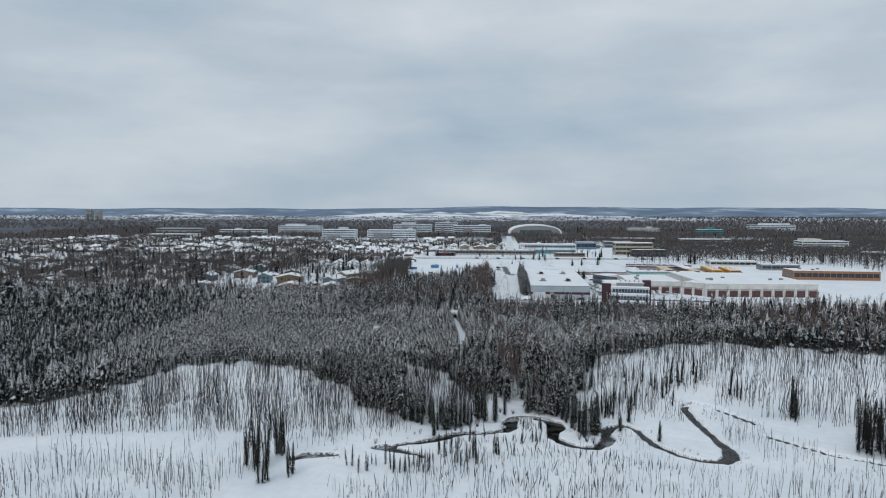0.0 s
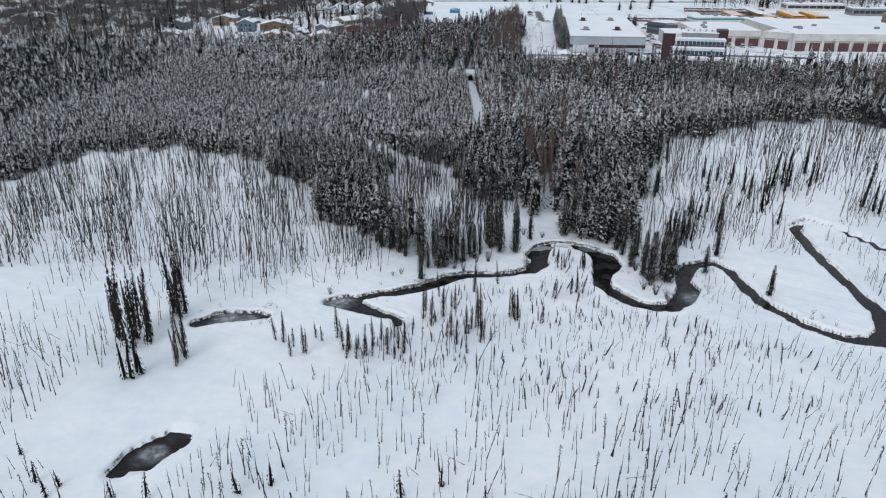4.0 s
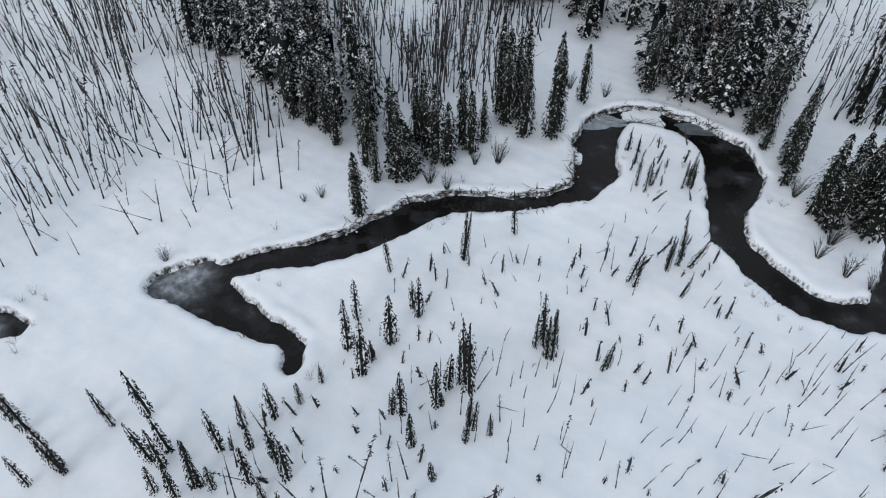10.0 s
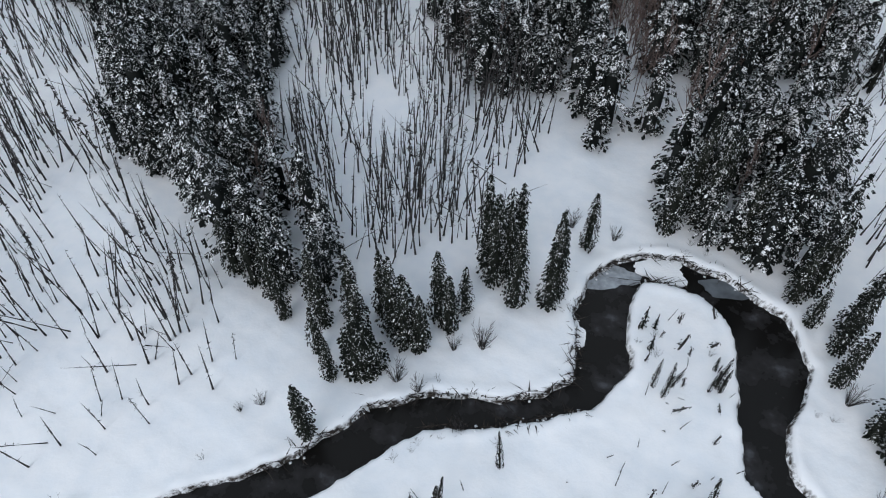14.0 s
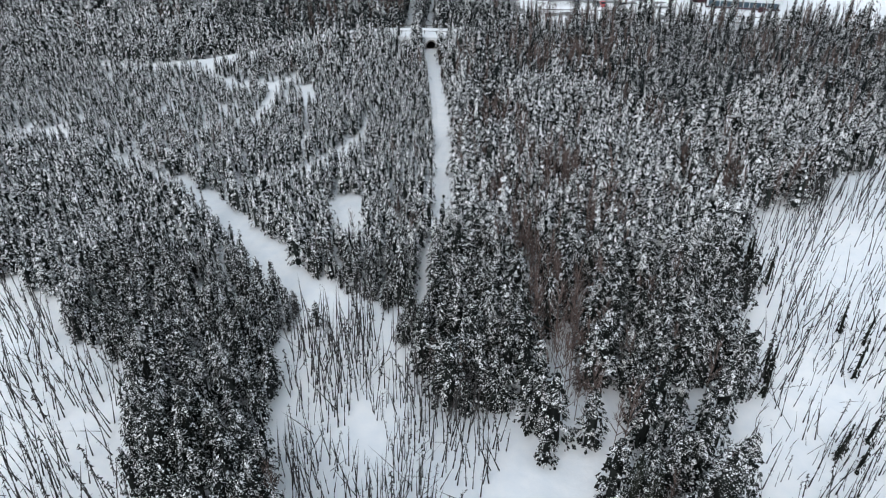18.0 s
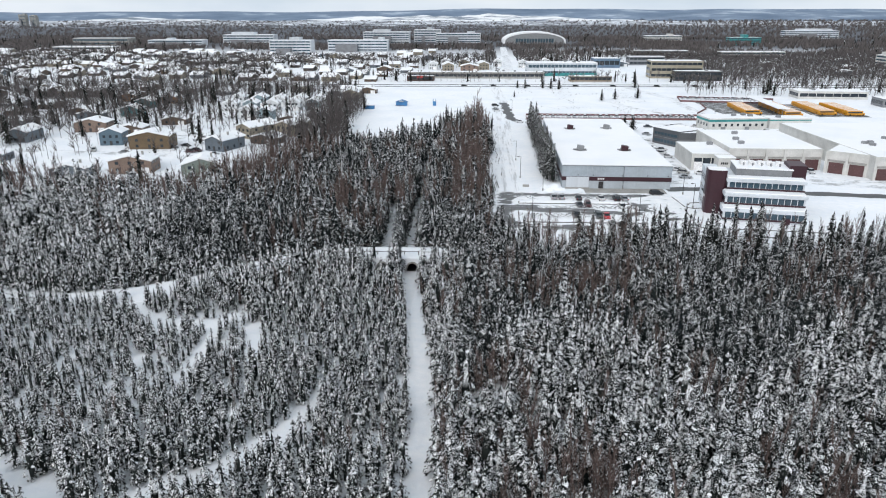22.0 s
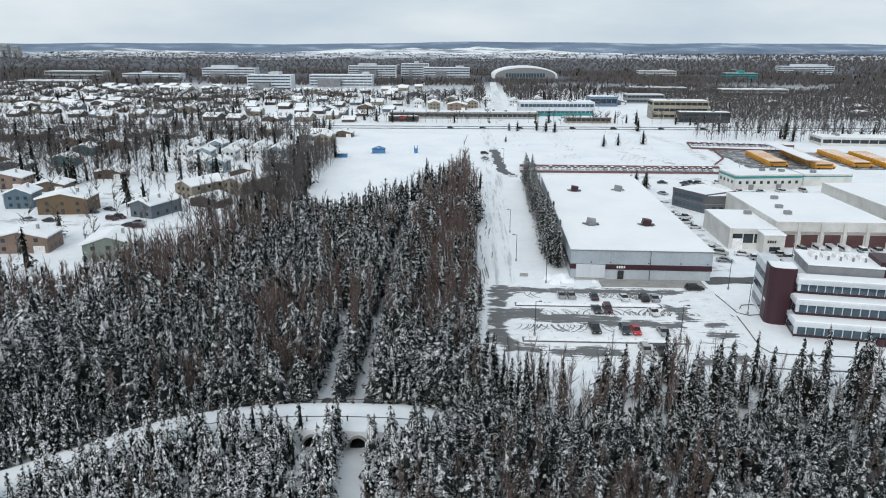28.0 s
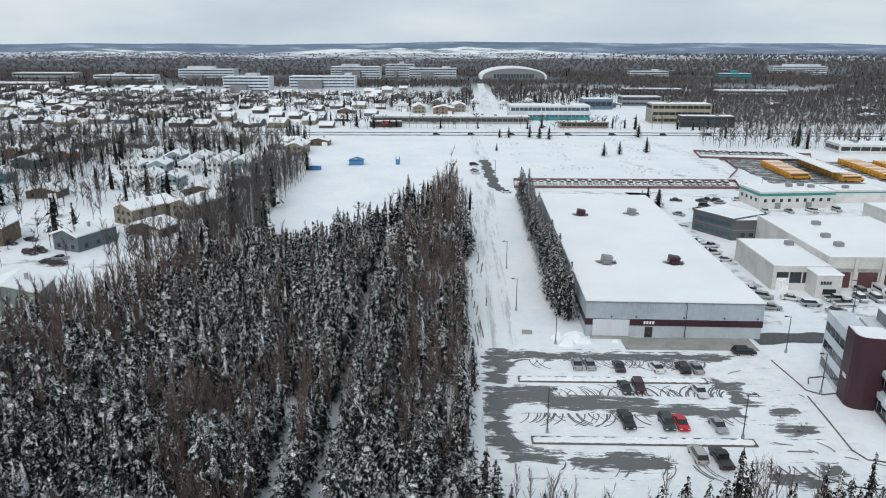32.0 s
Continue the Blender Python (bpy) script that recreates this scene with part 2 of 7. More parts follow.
def water_material():
    m, n, l, bsdf = nodes_of("creek_water")
    a = noise_node(n, l, 0.35, 5, 0.6)
    r = ramp(n, [(0.50, (0.007, 0.0065, 0.006)), (0.62, (0.022, 0.021, 0.022)), (0.76, (0.085, 0.09, 0.10))])
    l.new(a.outputs[0], r.inputs[0])
    geo = n.new("ShaderNodeNewGeometry")
    ice = None
    for x, y, radius in ICE_SPOTS:
        d = n.new("ShaderNodeVectorMath")
        d.operation = "DISTANCE"
        d.inputs[1].default_value = (x, y, -5.98)
        l.new(geo.outputs["Position"], d.inputs[0])
        mr = n.new("ShaderNodeMapRange")
        mr.interpolation_type = "SMOOTHSTEP"
        mr.inputs["From Min"].default_value, mr.inputs["From Max"].default_value = 0.2 * radius, radius
        mr.inputs["To Min"].default_value, mr.inputs["To Max"].default_value = 1, 0
        l.new(d.outputs["Value"], mr.inputs["Value"])
        if ice is None:
            ice = mr.outputs[0]
        else:
            mx = n.new("ShaderNodeMath")
            mx.operation = "MAXIMUM"
            l.new(ice, mx.inputs[0])
            l.new(mr.outputs[0], mx.inputs[1])
            ice = mx.outputs[0]
    fr = noise_node(n, l, 0.9, 6, 0.65)
    rf = ramp(n, [(0.3, (0.12,) * 3), (0.5, (0.4,) * 3), (0.68, (1, 1, 1))])
    l.new(fr.outputs[0], rf.inputs[0])
    f = blend(n, l, 1.0, ice, rf.outputs[0], "MULTIPLY")
    l.new(blend(n, l, f, r.outputs[0], (0.40, 0.43, 0.46)), bsdf.inputs["Base Color"])
    rr = ramp(n, [(0.5, (0.22,) * 3), (0.62, (0.55,) * 3)])
    l.new(a.outputs[0], rr.inputs[0])
    l.new(rr.outputs[0], bsdf.inputs["Roughness"])
    bsdf.inputs["Specular IOR Level"].default_value = 0.16
    b = noise_node(n, l, 3.0, 3)
    bump_to(n, l, bsdf, b.outputs[0], 0.1, 0.03)
    return m


def foliage_material(name, dark, light, snow_share, clump=4.4):
    """Needles; the upper sides of some boughs carry snow."""
    m, n, l, bsdf = nodes_of(name)
    geo = n.new("ShaderNodeNewGeometry")
    r = ramp(n, [(0.0, dark), (1.0, light)])
    l.new(geo.outputs["Random Per Island"], r.inputs[0])
    sep = n.new("ShaderNodeSeparateXYZ")
    l.new(geo.outputs["Normal"], sep.inputs[0])
    spot = n.new("ShaderNodeTexNoise")
    spot.inputs["Scale"].default_value, spot.inputs["Detail"].default_value, spot.inputs["Roughness"].default_value = clump, 3, 0.65
    l.new(geo.outputs["Position"], spot.inputs["Vector"])
    up = n.new("ShaderNodeMapRange")
    up.inputs["From Min"].default_value, up.inputs["From Max"].default_value = 0.1, 0.45
    l.new(sep.outputs["Z"], up.inputs["Value"])
    mul = n.new("ShaderNodeMath")
    mul.operation = "MULTIPLY"
    mul.inputs[1].default_value = 0.17
    l.new(geo.outputs["Random Per Island"], mul.inputs[0])
    addn = n.new("ShaderNodeMath")
    l.new(mul.outputs[0], addn.inputs[0])
    l.new(spot.outputs[0], addn.inputs[1])
    cut = n.new("ShaderNodeMapRange")
    cut.inputs["From Min"].default_value, cut.inputs["From Max"].default_value = 0.825 - snow_share, 0.86 - snow_share
    l.new(addn.outputs[0], cut.inputs["Value"])
    fac = n.new("ShaderNodeMath")
    fac.operation = "MULTIPLY"
    l.new(cut.outputs[0], fac.inputs[0])
    l.new(up.outputs[0], fac.inputs[1])
    col = blend(n, l, fac.outputs[0], r.outputs[0], (0.84, 0.86, 0.88))
    l.new(col, bsdf.inputs["Base Color"])
    bsdf.inputs["Roughness"].default_value = 0.8
    bsdf.inputs["Specular IOR Level"].default_value = 0.06
    return m


def island_material(name, dark, light, rough=0.85):
    m, n, l, bsdf = nodes_of(name)
    geo = n.new("ShaderNodeNewGeometry")
    r = ramp(n, [(0.0, dark), (1.0, light)])
    l.new(geo.outputs["Random Per Island"], r.inputs[0])
    a = noise_node(n, l, 2.0, 3)
    ra = ramp(n, [(0.3, (0.7, 0.7, 0.7)), (0.7, (1.2, 1.2, 1.2))])
    l.new(a.outputs[0], ra.inputs[0])
    l.new(blend(n, l, 1.0, r.outputs[0], ra.outputs[0], "MULTIPLY"), bsdf.inputs["Base Color"])
    bsdf.inputs["Roughness"].default_value = rough
    bsdf.inputs["Specular IOR Level"].default_value = 0.15
    return m


def asphalt_material(name="worn_asphalt", grain=(0.30, 1.7, 1.0), scale=0.42, snowy=0.42):
    """Worn lot and road surface: bare asphalt showing through packed snow in drawn-out patches."""
    m, n, l, bsdf = nodes_of(name)
    a = noise_node(n, l, scale, 10, 0.72, grain)
    r = ramp(n, [(snowy, (0.80, 0.82, 0.85)), (snowy + 0.04, (0.26, 0.27, 0.28)), (snowy + 0.08, (0.07, 0.074, 0.075))])
    l.new(a.outputs[0], r.inputs[0])
    g = noise_node(n, l, 6.0, 3)
    rg = ramp(n, [(0.3, (0.8,) * 3), (0.7, (1.15,) * 3)])
    l.new(g.outputs[0], rg.inputs[0])
    l.new(blend(n, l, 1.0, r.outputs[0], rg.outputs[0], "MULTIPLY"), bsdf.inputs["Base Color"])
    bsdf.inputs["Roughness"].default_value = 0.75
    bump_to(n, l, bsdf, a.outputs[0], 0.3, 0.1)
    return m


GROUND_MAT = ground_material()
WATER = water_material()
ASPHALT = asphalt_material()
NEEDLES = foliage_material("snowy_needles", (0.006, 0.0085, 0.0085), (0.036, 0.043, 0.040), 0.228, 5.4)
NEEDLES_MID = foliage_material("dusted_needles", (0.008, 0.011, 0.012), (0.036, 0.043, 0.043), 0.18, 6.2)
NEEDLES_EDGE = foliage_material("wood_edge_needles", (0.005, 0.0065, 0.006), (0.028, 0.032, 0.030), 0.18, 5.5)
NEEDLES_BARE = foliage_material("bare_bog_needles", (0.008, 0.009, 0.008), (0.034, 0.034, 0.030), 0.03, 6.5)
NEEDLES_BANK = foliage_material("bank_needles", (0.005, 0.0065, 0.0055), (0.026, 0.029, 0.023), 0.13, 6.5)
NEEDLES_DARK = foliage_material("dark_needles", (0.005, 0.0065, 0.0055), (0.022, 0.024, 0.020), 0.115)
BARK = paint("spruce_bark", (0.075, 0.062, 0.052), 0.9, 8, 1, 0.3)
ROOTS = island_material("near_black_roots", (0.012, 0.010, 0.009), (0.05, 0.042, 0.036))
DEAD = island_material("dead_wood", (0.020, 0.019, 0.020), (0.075, 0.071, 0.070))
BIRCH = island_material("birch_twigs", (0.085, 0.062, 0.057), (0.20, 0.155, 0.14))
BIRCH_FAR = island_material("bare_twigs", (0.058, 0.053, 0.053), (0.16, 0.143, 0.138))
BARE_ASPHALT = paint("wet_asphalt", (0.075, 0.078, 0.08), 0.6, 1.4, 0.25, 0.35)
HALL_WALL = paint("blue_grey_metal_wall", (0.44, 0.49, 0.53), 0.5, 1.5, 0.12, 0.07)
WHITE_WALL = paint("pale_metal_wall", (0.62, 0.66, 0.70), 0.5, 1.5, 0.12, 0.06)
MAROON = paint("maroon_panel", (0.042, 0.0115, 0.019), 0.5, 2, 0.2, 0.12)
CONCRETE = paint("concrete", (0.34, 0.335, 0.315), 0.85, 4, 0.3, 0.18)
PALE_WALL = paint("pale_concrete_wall", (0.60, 0.595, 0.57), 0.75, 2, 0.2, 0.08)
DARK_GLASS = paint("dark_glass", (0.03, 0.04, 0.05), 0.12, 1, 0.3, 0.2, 0.0, 0.0)
BLUE_GLASS = paint("blue_glass", (0.06, 0.10, 0.13), 0.12, 1, 0.3, 0.25, 0.0, 0.0)
GREY_METAL = paint("grey_metal", (0.28, 0.29, 0.30), 0.45, 3, 0.4, 0.12, 0.5)
DARK_METAL = paint("dark_metal", (0.05, 0.05, 0.052), 0.5, 3, 0.4, 0.2, 0.3)
GREY_PANEL = paint("grey_panel", (0.21, 0.22, 0.235), 0.6, 2, 0.2, 0.12)
TEAL = paint("teal_trim", (0.03, 0.25, 0.25), 0.5, 2, 0.3, 0.12)
YELLOW = paint("bus_yellow", (0.66, 0.30, 0.02), 0.4, 2, 0.3, 0.1)
RUBBER = paint("rubber", (0.02, 0.02, 0.02), 0.85)
BLUE = paint("blue_paint", (0.05, 0.20, 0.42), 0.6)
RED = paint("red_paint", (0.40, 0.03, 0.03), 0.6)
SIGN_WHITE = paint("sign_white", (0.8, 0.8, 0.8), 0.5)
KERB = paint("kerb_stone", (0.13, 0.125, 0.12), 0.85, 3, 0.4, 0.35)


# ---- geometry helpers ----
def box(x0, y0, z0, x1, y1, z1):
    v = [(x0, y0, z0), (x1, y0, z0), (x1, y1, z0), (x0, y1, z0), (x0, y0, z1), (x1, y0, z1), (x1, y1, z1), (x0, y1, z1)]
    return v, [(3, 2, 1, 0), (4, 5, 6, 7), (0, 1, 5, 4), (1, 2, 6, 5), (2, 3, 7, 6), (3, 0, 4, 7)]


def soft_box(x0, y0, z0, x1, y1, z1, r):
    """A box whose upper edges are rounded off by a chamfer."""
    v = [(x0, y0, z0), (x1, y0, z0), (x1, y1, z0), (x0, y1, z0), (x0, y0, z1 - r), (x1, y0, z1 - r), (x1, y1, z1 - r), (x0, y1, z1 - r),
         (x0 + r, y0 + r, z1), (x1 - r, y0 + r, z1), (x1 - r, y1 - r, z1), (x0 + r, y1 - r, z1)]
    f = [(3, 2, 1, 0), (8, 9, 10, 11)]
    for i in range(4):
        j = (i + 1) % 4
        f += [(i, j, j + 4, i + 4), (i + 4, j + 4, j + 8, i + 8)]
    return v, f


def prism(outline, z0, z1):
    n = len(outline)
    v = [(x, y, z0) for x, y in outline] + [(x, y, z1) for x, y in outline]
    return v, [tuple(reversed(range(n))), tuple(range(n, 2 * n))] + [(i, (i + 1) % n, (i + 1) % n + n, i + n) for i in range(n)]


def side_prism(profile, y0, y1):
    """A profile in x and z drawn out along y."""
    n = len(profile)
    v = [(x, y0, z) for x, z in profile] + [(x, y1, z) for x, z in profile]
    return v, [tuple(range(n)), tuple(reversed(range(n, 2 * n)))] + [((i + 1) % n, i, i + n, (i + 1) % n + n) for i in range(n)]


def tube(p, q, r0, r1, n=8):
    p, q = Vector(p), Vector(q)
    d = (q - p).normalized()
    a = d.orthogonal().normalized()
    b = d.cross(a)
    v = [tuple(p + (a * math.cos(k * math.tau / n) + b * math.sin(k * math.tau / n)) * r0) for k in range(n)]
    v += [tuple(q + (a * math.cos(k * math.tau / n) + b * math.sin(k * math.tau / n)) * r1) for k in range(n)]
    return v, [tuple(reversed(range(n))), tuple(range(n, 2 * n))] + [(k, (k + 1) % n, (k + 1) % n + n, k + n) for k in range(n)]


def joined(*geos):
    v, f = [], []
    for gv, gf in geos:
        o = len(v)
        v += gv
        f += [tuple(i + o for i in face) for face in gf]
    return v, f


def mesh_of(name, geo, material):
    me = bpy.data.meshes.new(name)
    me.from_pydata(geo[0], [], geo[1])
    me.materials.append(material)
    me.update()
    return me


def part(name, geo, material, parent=None, label="", at=None):
    """Links a piece of geometry, or a mesh already made, as one object under a thing or a part."""
    me = geo if isinstance(geo, bpy.types.Mesh) else mesh_of(name, geo, material)
    ob = new(name, me)
    if parent is not None:
        ob.parent = parent
    if at is not None:
        ob.matrix_basis = at
    if label:
        ob["label"] = label
    return ob


def thing(name, label, category, m=None, group="", kind=""):
    ob = tagged(new(name), label, category, group, kind)
    if m is not None:
        ob.matrix_basis = m
    return ob


def smooth(a, b, v):
    s = np.clip((v - a) / (b - a), 0, 1)
    return s * s * (3 - 2 * s)


def from_arrays(name, verts, tris, index, materials):
    """A mesh from arrays of vertices and triangles, with a material number each."""
    me = bpy.data.meshes.new(name)
    me.vertices.add(len(verts))
    me.vertices.foreach_set("co", np.asarray(verts, np.float32).ravel())
    me.loops.add(len(tris) * 3)
    me.loops.foreach_set("vertex_index", np.asarray(tris, np.int32).ravel())
    me.polygons.add(len(tris))
    me.polygons.foreach_set("loop_start", np.arange(0, len(tris) * 3, 3, dtype=np.int32))
    for mt in materials:
        me.materials.append(mt)
    if index is not None:
        me.polygons.foreach_set("material_index", np.asarray(index, np.int32))
    me.update(calc_edges=True)
    return me


def scattered(name, templates, spots, materials, label, category, kind="stuff"):
    """One object of many plants: spots are rows of x, y, z, height, spread, turn, lean_x, lean_y, template."""
    vs, ts, ms, off = [], [], [], 0
    spots = np.asarray(spots, float)
    for k, (tv, tt, tm) in enumerate(templates):
        rows = spots[spots[:, 8].astype(int) == k]
        if not len(rows):
            continue
        c, s = np.cos(rows[:, 5])[:, None], np.sin(rows[:, 5])[:, None]
        x = (tv[:, 0] * c - tv[:, 1] * s) * rows[:, 4:5]
        y = (tv[:, 0] * s + tv[:, 1] * c) * rows[:, 4:5]
        z = tv[:, 2] * rows[:, 3:4]
        x = x + z * rows[:, 6:7] + rows[:, 0:1]
        y = y + z * rows[:, 7:8] + rows[:, 1:2]
        z = z + rows[:, 2:3]
        vs.append(np.stack([x, y, z], 2).reshape(-1, 3))
        ts.append((tt[None] + (off + np.arange(len(rows)) * len(tv))[:, None, None]).reshape(-1, 3))
        ms.append(np.tile(tm, len(rows)))
        off += len(rows) * len(tv)
    me = from_arrays(name, np.concatenate(vs), np.concatenate(ts), np.concatenate(ms), materials)
    return tagged(new(name, me), label, category, "", kind)


# ---- the lie of the land ----
# creek: rows of x, y, half width
REACH_WEST = [(-30, 186.3, 1.5), (-27.8, 186.7, 2.6), (-26.1, 188.2, 1.0), (-22.9, 190.1, 1.1), (-19.1, 191.2, 1.4), (-15.9, 193, 1.5), (-13.8, 194.8, 1.55), (-11, 197.8, 1.65), (-8.1, 199.2, 1.3), (-5.1, 199.8, 1.15), (-2.3, 200.1, 0.9), (1.1, 201.1, 0.9), (3.9, 202.7, 1.15), (5.5, 205.9, 1.8), (5.3, 209.6, 2.0), (6, 212.9, 1.8), (7.3, 215, 1.4), (9.2, 215.7, 1.3)]
REACH_TAIL = [(-27.6, 186.2, 2.2), (-25.2, 185.1, 1.75), (-23.1, 183.9, 1.4), (-20.9, 182.8, 1.1), (-18.8, 182.3, 0.75), (-17.9, 181.6, 0.75), (-17.5, 179.9, 0.7)]
REACH_LOOP = [(9.2, 215.7, 1.3), (12.3, 215.6, 1.35), (14.7, 214.7, 1.15), (17, 212.6, 1.6), (18.6, 210.2, 2.4), (18.7, 207.5, 2.6), (18.2, 205.1, 2.3), (17.2, 202.4, 1.7), (16.9, 200.2, 1.4), (17.1, 198.1, 1.4), (18.6, 195.5, 1.4), (20.5, 193.1, 1.5), (22.5, 191.2, 1.5), (25, 190.5, 1.35), (28, 190.9, 1.35), (30.7, 194.2, 1.9), (32.1, 198.2, 1.8), (32, 201.8, 1.2), (32.9, 205, 1.4)]
REACH_EAST = [(32.5, 205, 1.7), (35, 208.5, 1.4), (39, 210, 1.2), (41.5, 207, 1.0), (42.5, 200, 1.2), (44, 194, 1.2), (48, 187, 1.2), (53, 182.8, 1.3), (58, 182.8, 1.8), (61.2, 186, 2.1), (62.5, 192, 1.6), (61.5, 200, 1.2), (61, 210, 1.2), (60.5, 220, 1.2), (61, 231, 1.3)]
REACH_FAR = [(61, 231, 1.3), (65, 234, 1), (70, 231, 1), (74, 224, 1), (78, 215, 1.1)]
REACH_END = [(77, 204, 0.9), (83, 196, 0.9), (88, 190, 0.9), (98, 184, 1), (112, 180, 1)]
POND_BEND = [(-50.2, 176.8, 1.1), (-47.4, 178.7, 1.9), (-44.3, 179.8, 1.75), (-41.7, 180.1, 1.4), (-39.9, 180.3, 0.6)]
POND_NEAR = [(-44.8, 142.2, 0.8), (-42.6, 145.2, 2.6), (-40.4, 148.3, 2.1)]
POND_SIDE = [(-92, 113, 2.2), (-82, 115, 1.8), (-77.5, 116, 0.8)]
CREEK = [REACH_WEST, REACH_TAIL, REACH_LOOP, REACH_EAST, REACH_FAR, REACH_END, POND_BEND, POND_NEAR, POND_SIDE]


def segment_distance(x, y, line):
    """Distance to a line of (x, y, half width), less the half width there."""
    d = np.full(np.shape(x), 1e9)
    for (ax, ay, aw), (bx, by, bw) in zip(line, line[1:]):
        ux, uy = bx - ax, by - ay
        s = np.clip(((x - ax) * ux + (y - ay) * uy) / (ux * ux + uy * uy), 0, 1)
        d = np.minimum(d, np.hypot(x - ax - s * ux, y - ay - s * uy) - (aw + (bw - aw) * s))
    return d


def ripple(x, y):
    return np.sin(x * 0.61 + 1.3 * np.sin(y * 0.37)) * np.sin(y * 0.53 + 1.7 * np.sin(x * 0.29)) + 0.5 * np.sin(x * 1.9 + y * 1.1) * np.sin(y * 1.7 - x * 0.6)


def creek_distance(x, y):
    d = np.full(np.shape(x), 1e9)
    for line in CREEK:
        d = np.minimum(d, segment_distance(x, y, line))
    return d - 0.28 + 0.2 * ripple(x * 1.6, y * 1.6)


def land(x, y):
    x, y = np.asarray(x, float), np.asarray(y, float)
    z = -5.3 * (1 - smooth(224, 270, y))
    near = 1 - smooth(300, 330, y)
    return z + near * (0.10 * ripple(x * 0.5, y * 0.5) + 0.05 * ripple(x * 1.3, y * 1.3))


def land_cut(x, y):
    """Land with the creek bed: a steep bank with a rounded snow lip."""
    d = creek_distance(x, y)
    z = land(x, y)
    lip = (0.10 + 0.10 * ripple(x * 0.9, y * 0.9)) * np.exp(-((d - 0.6) / 0.5) ** 2)
    return np.where(d < 60, z + lip - 1.25 * (1 - smooth(-0.45, 0.12, d)), z)


def steps(*spans):
    out = []
    for a, b, s in spans:
        out += list(np.arange(a, b, s))
    return np.array(out + [spans[-1][1]])


gx = steps((-4800, -1200, 300), (-1200, -160, 60), (-160, -56, 3), (-56, 40, 0.3), (40, 70, 0.5), (70, 125, 1.5), (125, 400, 25), (400, 4800, 300))
gy = steps((-900, 60, 60), (60, 108, 4), (108, 172, 1.1), (172, 222, 0.3), (222, 236, 0.5), (236, 330, 3), (330, 900, 30), (900, 4700, 200))
GX, GY = np.meshgrid(gx, gy)
GZ = land_cut(GX, GY)
nx, ny = len(gx), len(gy)
quad = (np.arange(ny - 1)[:, None] * nx + np.arange(nx - 1)[None]).ravel()
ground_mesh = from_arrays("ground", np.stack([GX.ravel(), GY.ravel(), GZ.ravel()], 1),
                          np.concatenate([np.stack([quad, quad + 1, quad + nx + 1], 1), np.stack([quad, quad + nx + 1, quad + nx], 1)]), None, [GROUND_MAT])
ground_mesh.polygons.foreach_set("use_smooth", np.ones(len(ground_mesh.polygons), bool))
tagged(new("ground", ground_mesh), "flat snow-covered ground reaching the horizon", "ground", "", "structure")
water = tagged(new("water", mesh_of("water", ([(-110, 100, -5.98), (130, 100, -5.98), (130, 240, -5.98), (-110, 240, -5.98)], [(0, 1, 2, 3)]), WATER)),
               "dark open creek water with grey ice patches", "water", "", "structure")

# ---- plants ----
rng = np.random.default_rng(7)


